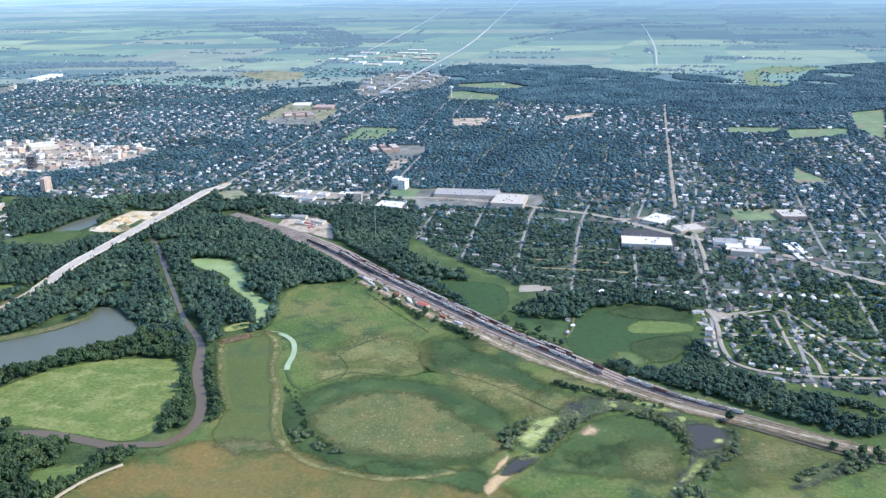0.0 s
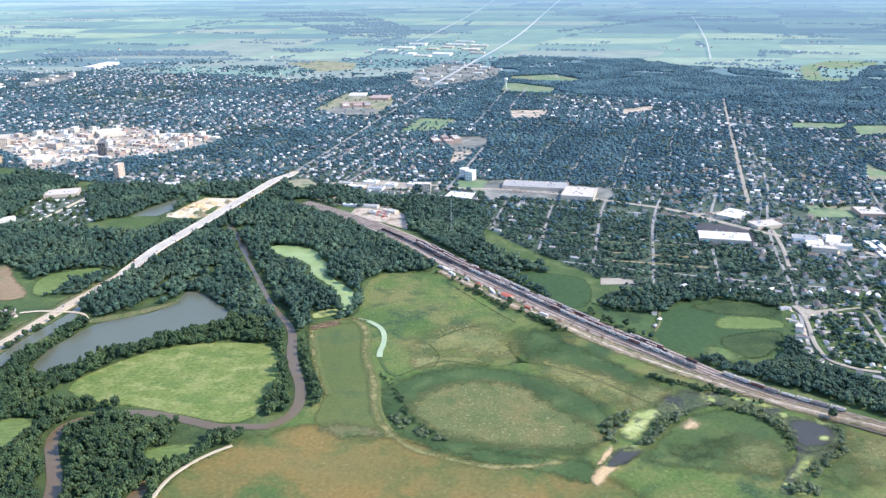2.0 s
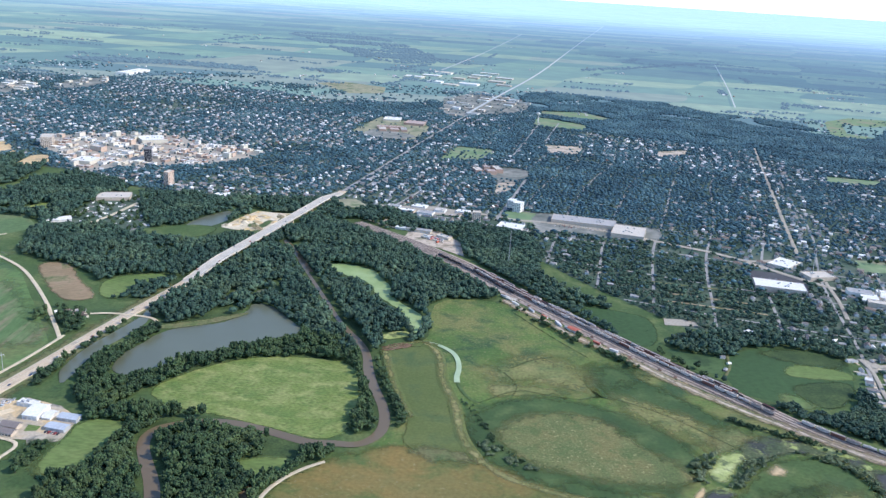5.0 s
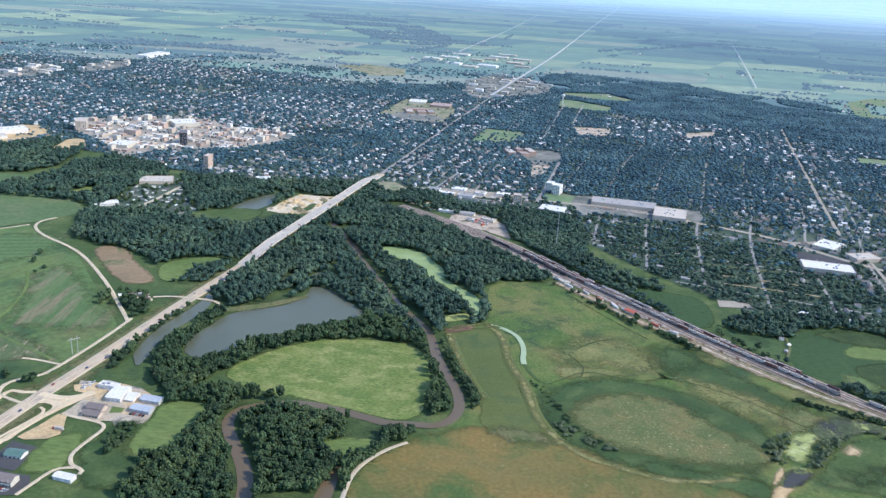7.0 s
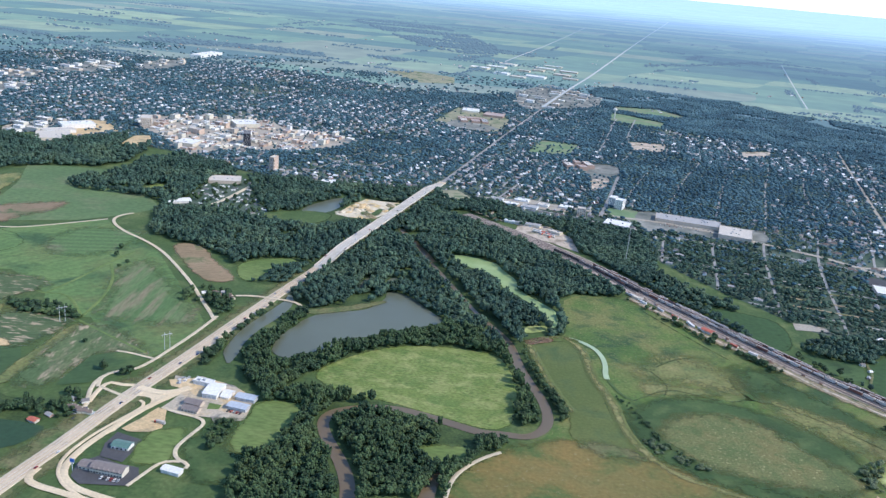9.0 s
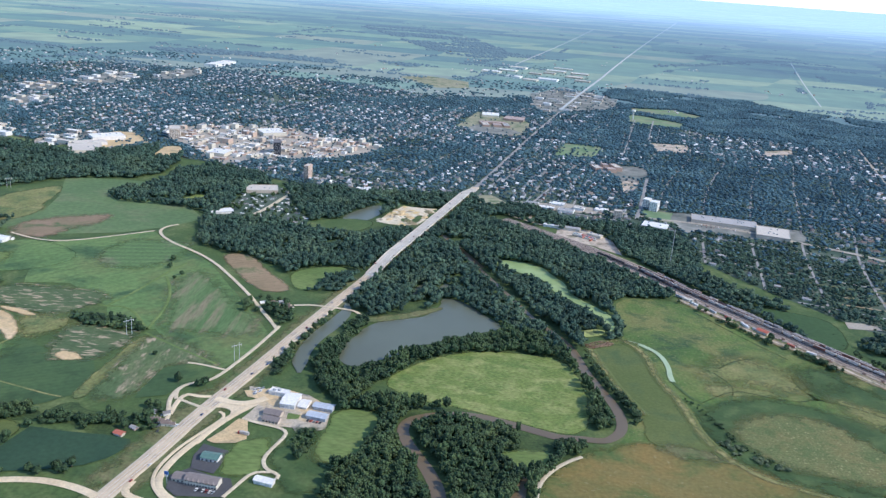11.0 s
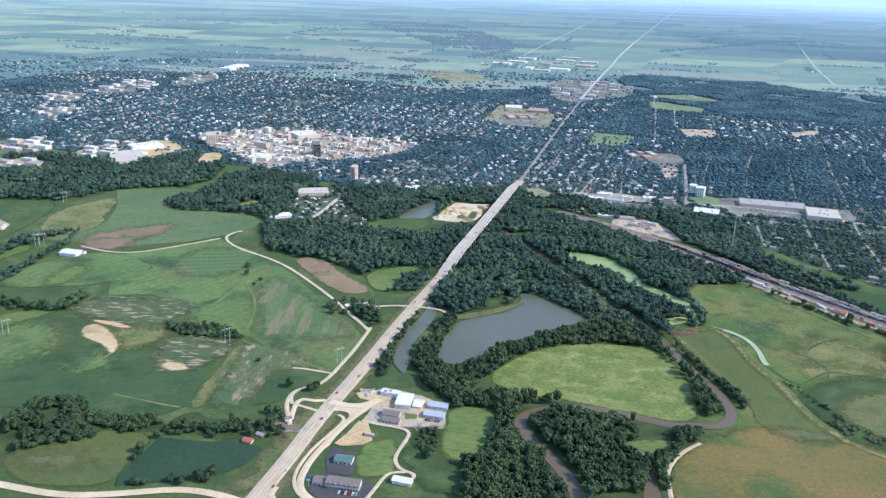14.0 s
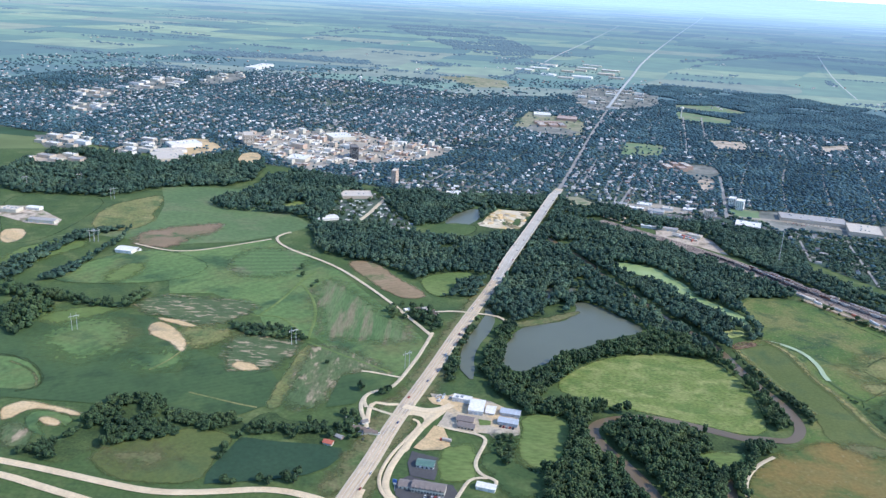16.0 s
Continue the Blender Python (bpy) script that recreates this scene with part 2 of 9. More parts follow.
M["marsh"] = material("reedy_marsh", [(0.055, 0.080, 0.042), (0.080, 0.105, 0.050), (0.13, 0.15, 0.07)], 0.05, 9, fine=0.35, fine_mix=0.9, bump=0.4,
                     patches=[(0.05, (0.33, 0.38, 0.13), 0.60, 0.04), (0.04, (0.045, 0.052, 0.05), 0.56, 0.05), (0.3, (0.27, 0.26, 0.14), 0.64, 0.04)])
M["algae"] = material("duckweed", [(0.23, 0.325, 0.12), (0.30, 0.40, 0.17), (0.37, 0.465, 0.225)], 0.03, 7, rough=0.55, fine=0.3, fine_mix=0.1)
M["scum"] = material("yellow_algae", [(0.25, 0.30, 0.09), (0.37, 0.42, 0.14), (0.52, 0.55, 0.25)], 0.06, 9, rough=0.6, fine=0.4, fine_mix=0.4, patches=[(0.07, (0.12, 0.15, 0.06), 0.54, 0.05)])
M["pale_scum"] = material("pale_algae", [(0.36, 0.45, 0.27), (0.44, 0.53, 0.33)], 0.05, 6, rough=0.5, fine=0.3, fine_mix=0.1)
M["river"] = water("river_water", (0.150, 0.112, 0.066), 0.3, 0.012)
M["dark_water"] = water("dark_marsh_water", (0.055, 0.052, 0.045), 0.5, 0.01)
M["pond"] = water("pond_water", (0.118, 0.132, 0.092), 0.32, 0.01)
M["concrete"] = material("road_concrete", [(0.61, 0.48, 0.315), (0.69, 0.555, 0.37), (0.75, 0.615, 0.425)], 0.03, 7, fine=0.5, fine_mix=0.3)
M["shoulder"] = material("gravel_shoulder", [(0.52, 0.45, 0.34), (0.60, 0.52, 0.40)], 0.05, 7, fine=0.6, fine_mix=0.2)
M["worn_lane"] = material("worn_concrete_lane", [(0.50, 0.385, 0.265), (0.57, 0.445, 0.31), (0.63, 0.50, 0.36)], 0.04, 8, fine=0.5, fine_mix=0.35, patches=[(0.03, (0.40, 0.33, 0.26), 0.60, 0.06)])
M["bridge_concrete"] = material("bridge_concrete", [(0.43, 0.395, 0.34), (0.50, 0.46, 0.40), (0.56, 0.52, 0.455)], 0.05, 8, fine=0.5, fine_mix=0.35)
M["asphalt"] = material("asphalt", [(0.07, 0.07, 0.075), (0.10, 0.10, 0.105)], 0.03, 7, fine=0.5, fine_mix=0.2)
M["street"] = material("pale_street", [(0.35, 0.31, 0.25), (0.43, 0.385, 0.315)], 0.02, 7, fine=0.4, fine_mix=0.45)
M["town_street"] = material("town_street_paving", [(0.29, 0.285, 0.27), (0.38, 0.37, 0.35)], 0.02, 7, fine=0.4, fine_mix=0.4)
M["gravel"] = material("pale_gravel", [(0.57, 0.475, 0.33), (0.66, 0.56, 0.40)], 0.05, 7, fine=0.4, fine_mix=0.4)
M["ballast"] = material("rail_ballast", [(0.25, 0.195, 0.16), (0.36, 0.29, 0.24), (0.48, 0.405, 0.345)], 0.05, 8, fine=0.5, fine_mix=0.7)
M["yard_dirt"] = material("yard_dirt", [(0.42, 0.34, 0.26), (0.53, 0.44, 0.345), (0.62, 0.53, 0.42)], 0.04, 9, fine=0.4, fine_mix=0.5, patches=[(0.05, (0.20, 0.17, 0.12), 0.58, 0.06), (0.03, (0.15, 0.17, 0.08), 0.61, 0.05)])
M["yard_gravel"] = material("yard_gravel", [(0.55, 0.46, 0.32), (0.66, 0.57, 0.42), (0.72, 0.64, 0.50)], 0.03, 8, fine=0.3, fine_mix=0.35, patches=[(0.035, (0.62, 0.45, 0.20), 0.56, 0.06), (0.05, (0.34, 0.28, 0.20), 0.60, 0.05)])
M["works_yard"] = material("works_yard_paving", [(0.41, 0.35, 0.27), (0.49, 0.42, 0.32), (0.56, 0.48, 0.37)], 0.03, 8, fine=0.4, fine_mix=0.35, patches=[(0.02, (0.60, 0.45, 0.26), 0.535, 0.05), (0.06, (0.22, 0.21, 0.19), 0.60, 0.06)])
M["lots"] = material("mixed_lots", [(0.12, 0.14, 0.12), (0.21, 0.215, 0.19), (0.36, 0.35, 0.31)], 0.02, 8, fine=0.06, fine_mix=0.5)
M["road_far"] = material("distant_road", [(0.34, 0.32, 0.27), (0.39, 0.36, 0.31)], 0.01)
M["paint_white"] = material("road_paint", [(0.75, 0.75, 0.72)], 0.1)
M["sleepers"] = material("weathered_sleepers", [(0.17, 0.135, 0.115), (0.25, 0.205, 0.175)], 0.1, 8, fine=0.6, fine_mix=0.5)
M["rail_steel"] = material("rail_steel", [(0.10, 0.075, 0.065), (0.14, 0.11, 0.10)], 0.3, rough=0.5, metal=0.6)
M["leaf_near"] = material("broadleaf_crowns", [(0.025, 0.052, 0.026), (0.043, 0.080, 0.034), (0.076, 0.116, 0.046)], 0.02, 8, rough=0.8, fine=0.7, fine_mix=0.7, island=0.4, bump=0.8, bump_scale=0.9)
M["leaf_shrub"] = material("shrub_leaves", [(0.075, 0.105, 0.052), (0.105, 0.14, 0.072), (0.145, 0.175, 0.095)], 0.04, 6, rough=0.8, fine=0.8, fine_mix=0.3, island=0.3)
# Blue in this base colour paints air haze over the distant town trees.
M["leaf_hazed"] = material("shade_tree_crowns", [(0.032, 0.078, 0.100), (0.052, 0.112, 0.137), (0.094, 0.172, 0.184)], 0.009, 9, rough=0.8, fine=0.3, fine_mix=0.55, island=0.38)
# A milder bluish tint: faint haze painted into crowns at middle distance.
M["leaf_faint_haze"] = material("hillside_wood_crowns", [(0.027, 0.060, 0.045), (0.045, 0.088, 0.060), (0.084, 0.132, 0.078)], 0.014, 8, rough=0.8, fine=0.5, fine_mix=0.6, island=0.4, bump=0.8, bump_scale=0.8)
M["leaf_far"] = material("distant_woods", [(0.03, 0.062, 0.055), (0.04, 0.078, 0.066)], 0.004, 5, rough=0.9, island=0.2)
M["bark"] = material("bark", [(0.08, 0.06, 0.045), (0.13, 0.10, 0.08)], 0.8, coords="object")
M["house_walls"] = island_palette("house_walls", [(0.66, 0.66, 0.64), (0.52, 0.50, 0.45), (0.72, 0.72, 0.72), (0.40, 0.36, 0.31), (0.55, 0.55, 0.55), (0.33, 0.20, 0.16), (0.47, 0.47, 0.42)])
M["house_roofs"] = island_palette("house_roofs", [(0.30, 0.30, 0.31), (0.46, 0.46, 0.47), (0.22, 0.22, 0.23), (0.74, 0.74, 0.74), (0.26, 0.225, 0.20), (0.37, 0.37, 0.37), (0.17, 0.17, 0.18), (0.28, 0.265, 0.25), (0.56, 0.56, 0.55)])


# ---- helpers for the plan ----
from mathutils.geometry import tessellate_polygon

rng = np.random.default_rng(7)
FLAT, SPAN = 4500.0, 560.0


def lift(x, y, z=0.0):
    """The plain beyond 4.5 km draws together and climbs to the skyline, as the last backdrop of distance."""
    x, y, z = np.broadcast_arrays(np.asarray(x, float), np.asarray(y, float), np.asarray(z, float))
    dx, dy = x - EYE_MID.x, y - EYE_MID.y
    rho = np.hypot(dx, dy)
    near = rho <= FLAT
    r = np.where(near, rho, FLAT + SPAN * (1 - np.exp(-(rho - FLAT) / SPAN)))
    s = np.where(near, 1.0, r / np.maximum(rho, 1))
    return EYE_MID.x + dx * s, EYE_MID.y + dy * s, EYE_MID.z + (z - EYE_MID.z) * s


def chaikin(pts, rounds=2, closed=True):
    p = np.array(pts, float)
    for _ in range(rounds):
        q = np.roll(p, -1, 0) if closed else p[1:]
        a = p if closed else p[:-1]
        new_p = np.empty((2 * len(a), p.shape[1]))
        new_p[0::2], new_p[1::2] = 0.75 * a + 0.25 * q, 0.25 * a + 0.75 * q
        p = new_p if closed else np.vstack([p[:1], new_p, p[-1:]])
    return p


def fine_line(pts, step=8.0, rounds=2):
    p = chaikin(pts, rounds, closed=False)
    seg = np.hypot(*np.diff(p[:, :2], axis=0).T)
    s = np.r_[0, np.cumsum(seg)]
    n = max(2, int(s[-1] / step) + 1)
    at = np.linspace(0, s[-1], n)
    return np.column_stack([np.interp(at, s, p[:, k]) for k in range(p.shape[1])])


def normals_of(line):
    d = np.gradient(line[:, :2], axis=0)
    d /= np.maximum(np.hypot(d[:, 0], d[:, 1])[:, None], 1e-6)
    return np.column_stack([-d[:, 1], d[:, 0]]), d


def inside(poly, x, y):
    """Even-odd test of many points against one outline."""
    p = np.asarray(poly)
    q = np.roll(p, -1, 0)
    hit = np.zeros(np.shape(x), bool)
    for (x0, y0), (x1, y1) in zip(p, q):
        if y0 == y1:
            continue
        cross = (y0 > y) != (y1 > y)
        hit ^= cross & (x < (x1 - x0) * (y - y0) / (y1 - y0) + x0)
    return hit


def near_line(line, x, y, width):
    """Whether points lie within half the width of a line."""
    best = np.full(np.shape(x), 1e12)
    for a, b in zip(line[:-1, :2], line[1:, :2]):
        d = b - a
        k = np.clip(((x - a[0]) * d[0] + (y - a[1]) * d[1]) / max(d @ d, 1e-9), 0, 1)
        best = np.minimum(best, (x - a[0] - k * d[0]) ** 2 + (y - a[1] - k * d[1]) ** 2)
    return best < (width / 2) ** 2


def mesh_from(name, verts, faces, mats=None, face_mats=None):
    """A mesh from arrays of vertices and triangles (or equal polygons)."""
    me = bpy.data.meshes.new(name)
    verts, faces = np.asarray(verts, np.float32), np.asarray(faces, np.int32)
    me.vertices.add(len(verts))
    me.vertices.foreach_set("co", verts.ravel())
    me.loops.add(faces.size)
    me.loops.foreach_set("vertex_index", faces.ravel())
    me.polygons.add(len(faces))
    me.polygons.foreach_set("loop_start", np.arange(0, faces.size, faces.shape[1], dtype=np.int32))
    for m in mats or ():
        me.materials.append(m)
    if face_mats is not None:
        me.polygons.foreach_set("material_index", np.asarray(face_mats, np.int32))
    me.update(calc_edges=True)
    return me


def keep_plan(me, plan):
    """Keeps where the points of a far piece truly lie, before the plain draws together."""
    at = me.attributes.new("plan", "FLOAT_VECTOR", "POINT")
    at.data.foreach_set("vector", np.ascontiguousarray(plan, np.float32).ravel())
    return me


def structure(name, me, label, category):
    return tagged(new(name, me), label, category, kind="structure")


def part(name, bm, mat, parent, label=""):
    """Links a bmesh as one mesh object under a thing or a part."""
    me = bpy.data.meshes.new(name)
    bm.to_mesh(me)
    bm.free()
    me.materials.append(mat)
    ob = new(name, me)
    ob.parent = parent
    return tagged(ob, label)


def sheet(name, outline, z, mat, label, category, rounds=2, edge=0.0):
    """A piece of ground, water or crop: a smooth outline, slightly wavering, filled."""
    p = chaikin(outline, rounds)
    if edge and rounds < 2:
        q = np.vstack([p, p[:1]])
        s = np.r_[0, np.cumsum(np.hypot(*np.diff(q, axis=0).T))]
        at = np.unique(np.r_[np.arange(0, s[-1], 7.0), s[:-1]])
        p = np.column_stack([np.interp(at, s, q[:, 0]), np.interp(at, s, q[:, 1])])
    if edge:
        w = np.array([noise.noise_vector(Vector((x * 0.03, y * 0.03, z))) for x, y in p])
        w2 = np.array([noise.noise_vector(Vector((x * 0.11, y * 0.11, z + 5))) for x, y in p])
        p = p + edge * w[:, :2] + 0.5 * edge * w2[:, :2]
    tris = tessellate_polygon([[Vector((x, y, 0)) for x, y in p]])
    v = np.column_stack(lift(p[:, 0], p[:, 1], z))
    t = np.array(tris)
    a, b, c = p[t[:, 0]], p[t[:, 1]], p[t[:, 2]]
    down = (b[:, 0] - a[:, 0]) * (c[:, 1] - a[:, 1]) - (b[:, 1] - a[:, 1]) * (c[:, 0] - a[:, 0]) < 0
    t[down] = t[down][:, ::-1]
    return structure(name, mesh_from(name, v, t, [mat]), label, category)


def ribbon_arrays(line, profile, heights=None):
    """Vertices and quads of a strip: profile is a list of (offset, height) across."""
    n, _ = normals_of(line)
    h = np.zeros(len(line)) if heights is None else heights
    k = len(profile)
    v = np.empty((len(line), k, 3))
    for j, (o, z) in enumerate(profile):
        v[:, j, 0], v[:, j, 1], v[:, j, 2] = line[:, 0] + n[:, 0] * o, line[:, 1] + n[:, 1] * o, z + h
    v = v.reshape(-1, 3)
    i = np.arange(len(line) - 1)[:, None] * k + np.arange(k - 1)
    i = i.ravel()
    return v, np.column_stack([i + k, i, i + 1, i + k + 1])


def ribbon(name, pts, width, z, mat, label, category, step=8.0, heights=None, profile=None, rounds=2, far=False):
    line = fine_line(pts, step, rounds)
    prof = profile or [(width / 2 + 0.6, z - 0.25), (width / 2, z), (-width / 2, z), (-width / 2 - 0.6, z - 0.25)]
    v, f = ribbon_arrays(line, prof, heights(line) if heights else None)
    me = mesh_from(name, v, f, [mat])
    if far:
        keep_plan(me, v)
        out = np.hypot(v[:, 0] - EYE_MID.x, v[:, 1] - EYE_MID.y)
        v = np.column_stack(lift(*v.T))
        near_by = np.clip((out - 3600) / 900, 0, 1)[:, None] * 0.0035     # lies clear of the folds of the plain
        v += (np.array(EYE_MID) - v) * near_by
        me.vertices.foreach_set("co", v.astype(np.float32).ravel())
        me.update()
    return structure(name, me, label, category), line


SOFT = {}


def thinning(mat):
    """The same surface, thinning out raggedly towards its rim."""
    if mat.name not in SOFT:
        m = mat.copy()
        m.name = mat.name + "_thinning"
        nt = m.node_tree
        rim = nt.nodes.new("ShaderNodeAttribute")
        rim.attribute_name = "rim"
        n_ = nt.nodes.new("ShaderNodeTexNoise")
        n_.inputs["Scale"].default_value, n_.inputs["Detail"].default_value, n_.inputs["Roughness"].default_value = 0.07, 8.0, 0.68
        nt.links.new(nt.nodes.new("ShaderNodeNewGeometry").outputs["Position"], n_.inputs["Vector"])
        ma = nt.nodes.new("ShaderNodeMath")
        ma.operation = "MULTIPLY_ADD"
        ma.inputs[1].default_value = 3.2
        nt.links.new(n_.outputs["Fac"], ma.inputs[0])
        nt.links.new(rim.outputs["Fac"], ma.inputs[2])
        mr = nt.nodes.new("ShaderNodeMapRange")
        mr.interpolation_type = "SMOOTHSTEP"
        mr.inputs["From Min"].default_value, mr.inputs["From Max"].default_value = 0.75, 2.45
        nt.links.new(ma.outputs["Value"], mr.inputs["Value"])
        nt.links.new(mr.outputs["Result"], nt.nodes["Principled BSDF"].inputs["Alpha"])
        SOFT[mat.name] = m
    return SOFT[mat.name]


def to_line(pts, x, y):
    """Distance of many points from a line."""
    best = np.full(np.shape(x), 1e12)
    for a, b in zip(pts[:-1], pts[1:]):
        d = b - a
        k = np.clip(((x - a[0]) * d[0] + (y - a[1]) * d[1]) / max(d @ d, 1e-9), 0, 1)
        best = np.minimum(best, (x - a[0] - k * d[0]) ** 2 + (y - a[1] - k * d[1]) ** 2)
    return np.sqrt(best)


def patch(name, pts, z, mat, label, category, soft=8.0, strip=0.0, rounds=2):
    """Ground cover whose rim thins out: inside an outline, or along a line as a strip of some width."""
    p = chaikin(pts, rounds, closed=not strip)
    cell = max(1.2, min(6.0, soft * 0.6))
    pad = soft + strip / 2 + cell
    gx_, gy_ = np.meshgrid(np.arange(p[:, 0].min() - pad, p[:, 0].max() + pad, cell), np.arange(p[:, 1].min() - pad, p[:, 1].max() + pad, cell))
    if strip:
        d = strip / 2 - to_line(p, gx_, gy_)
    else:
        d = to_line(np.vstack([p, p[:1]]), gx_, gy_)
        d = np.where(inside(p, gx_, gy_), d, -d)
    rim = np.clip(d / soft, -1, 1)
    ny, nx = gx_.shape
    i = (np.arange(ny - 1)[:, None] * nx + np.arange(nx - 1)).ravel()
    quad = np.column_stack([i, i + 1, i + nx + 1, i + nx])
    quad = quad[(rim.ravel()[quad] > -1).any(1)]
    keep, quad = np.unique(quad, return_inverse=True)
    v = np.column_stack([gx_.ravel()[keep], gy_.ravel()[keep], np.full(len(keep), z)])
    me = mesh_from(name, v, quad.reshape(-1, 4), [thinning(mat)])
    me.attributes.new("rim", "FLOAT", "POINT").data.foreach_set("value", rim.ravel()[keep].astype(np.float32))
    return structure(name, me, label, category)


# ---- the plan: outlines and lines, metres ----
RIVER = [(101, 1271), (124, 1207), (148, 1140), (171, 1075), (186, 1032), (203, 995), (221, 960), (230, 927), (233, 886), (242, 845), (252, 813), (257, 783), (256, 756), (247, 737), (232, 724), (209, 727), (188, 725), (165, 735), (136, 748), (102, 758), (74, 756), (53, 749), (38, 739), (33, 723), (37, 703), (49, 677), (61, 652), (70, 625), (73, 600), (76, 572)]
RIVER_UP = [(125, 1218), (104, 1276), (78, 1338), (63, 1377)]
POND = [(-48, 864), (-48, 891), (-39, 930), (-24, 966), (-7, 984), (26, 997), (52, 1017), (63, 1048), (65, 1071), (73, 1080), (97, 1067), (125, 1028), (148, 989), (115, 968), (86, 951), (52, 924), (19, 892), (-7, 866), (-31, 846)]
CHANNEL = [(-86, 825), (-92, 863), (-85, 915), (-68, 961), (-56, 1007), (-60, 1034)]
POOL_A = [(24, 1085), (27, 1108), (33, 1126), (40, 1132), (39, 1112), (31, 1084)]
POOL_B = [(126, 590), (131, 612), (136, 632), (142, 647), (149, 655), (150, 644), (146, 622), (143, 592)]
SLOUGH = [(150, 1264), (180, 1264), (205, 1251), (228, 1235), (229, 1206), (253, 1172), (250, 1140), (257, 1115), (279, 1094), (295, 1062), (299, 1040), (292, 1010), (283, 998), (279, 1024), (272, 1062), (253, 1103), (229, 1128), (221, 1144), (222, 1168), (202, 1197), (182, 1208), (163, 1228), (149, 1252)]
SLOUGH_ARM = [(242, 991), (256, 1003), (278, 1008), (279, 994), (263, 982), (248, 977)]
STRIP = [(303, 974), (319, 966), (333, 948), (338, 927), (338, 901), (334, 883), (334, 868)]
DITCH = [(334, 868), (339, 846), (346, 829), (356, 821)]
MARSH_E = [(727, 739), (733, 715), (723, 666), (717, 646), (702, 630), (689, 614), (679, 599)]
MARSH_N = [(624, 738), (648, 754), (682, 760), (709, 755), (729, 735)]
BRIGHT = [(5, 817), (22, 846), (47, 875), (82, 902), (120, 915), (173, 916), (213, 906), (225, 866), (229, 812), (224, 769), (214, 740), (199, 733), (182, 736), (136, 754), (100, 769), (65, 777), (31, 788)]
BROWN = [(153, 604), (158, 641), (172, 665), (194, 687), (218, 705), (248, 721), (275, 727), (308, 721), (338, 716), (350, 703), (379, 688), (430, 680), (482, 661), (523, 653)]
OLIVE = [(246, 949), (279, 960), (307, 967), (318, 892), (322, 812), (328, 765), (338, 722), (353, 699), (331, 703), (304, 710), (272, 733), (282, 772), (272, 817), (258, 884)]
GREENBAND = [(419, 684), (460, 665), (514, 657), (533, 648), (524, 616), (479, 644), (420, 660)]
MEADOW_DARK = [(485, 904), (517, 932), (554, 897), (596, 836), (629, 788), (605, 784), (551, 824), (492, 853)]
FIELD_E3 = [(604, 988), (676, 974), (653, 918), (624, 934)]
FIELD_E4 = [(510, 1135), (603, 1109), (616, 1069), (598, 996), (566, 996), (535, 1057)]
F_BIG = [(-539, 1189), (-403, 1284), (-373, 1245), (-276, 1154), (-181, 994), (-141, 924), (-146, 864), (-171, 821), (-209, 827), (-272, 911), (-326, 904), (-354, 970), (-430, 1038), (-488, 1030)]
F_YSTRIP = [(-298, 735), (-297, 778), (-290, 825), (-285, 885), (-272, 892), (-274, 833), (-280, 779), (-284, 736)]
F_FALLOW = [(-277, 891), (-243, 895), (-185, 844), (-171, 826), (-209, 830), (-233, 816), (-240, 745), (-271, 738), (-282, 748), (-279, 833)]
F_SOY = [(-647, 895), (-605, 969), (-483, 949), (-418, 873), (-362, 835), (-319, 843), (-293, 791), (-296, 743), (-331, 712), (-419, 726), (-564, 733)]
F_SAND1 = [(-480, 928), (-465, 937), (-436, 906), (-422, 885), (-416, 858), (-420, 854), (-433, 874), (-453, 888), (-473, 901)]
F_SAND2 = [(-482, 949), (-454, 945), (-421, 930), (-427, 924), (-458, 934)]
F_SAND3 = [(-355, 827), (-351, 839), (-330, 833), (-320, 821), (-338, 815)]
F_YG = [(-437, 916), (-421, 929), (-381, 923), (-368, 912), (-382, 887), (-391, 876), (-409, 865), (-424, 891)]
F_PATCHY = [(-522, 981), (-510, 1010), (-486, 1022), (-433, 1021), (-388, 1020), (-358, 998), (-375, 967), (-389, 938), (-433, 932), (-461, 944), (-500, 965)]
F_TAN = [(-273, 1198), (-228, 1208), (-188, 1133), (-140, 1078), (-154, 1055), (-187, 1061), (-237, 1135)]
F_GREEN2 = [(-143, 1080), (-158, 1147), (-88, 1182), (-72, 1163), (-101, 1112), (-115, 1066)]
F_WEST = [(-938, 1463), (-825, 1488), (-737, 1478), (-734, 1302), (-754, 1207), (-802, 1198)]
F_BARE_W = [(-837, 1267), (-796, 1275), (-777, 1217), (-799, 1193)]
LAWN_S = [(-121, 673), (-108, 684), (-89, 688), (-85, 677), (-88, 648), (-85, 630), (-108, 621), (-120, 627)]
HWY = [(-199, 593), (-183, 648), (-165, 726), (-133, 829), (-93, 978), (-50, 1117), (7, 1311), (94, 1621), (127, 1746)]
HWY_NE = [(127, 1746), (209, 2057), (306, 2438), (454, 2983), (625, 3598), (848, 4363)]
INTERSTATE_N = [(-507, 622), (-462, 612), (-397, 595), (-366, 588), (-338, 588), (-304, 593), (-273, 599), (-249, 598), (-222, 590), (-207, 582)]
INTERSTATE_S = [(-496, 602), (-455, 587), (-417, 574), (-385, 563)]
FARMROAD = [(-132, 934), (-147, 962), (-167, 996), (-192, 1042), (-238, 1112), (-277, 1166), (-317, 1204), (-357, 1234), (-386, 1266), (-398, 1295), (-391, 1318), (-379, 1330)]
FARMLANE = [(-605, 1228), (-552, 1203), (-509, 1205), (-450, 1249), (-404, 1287)]
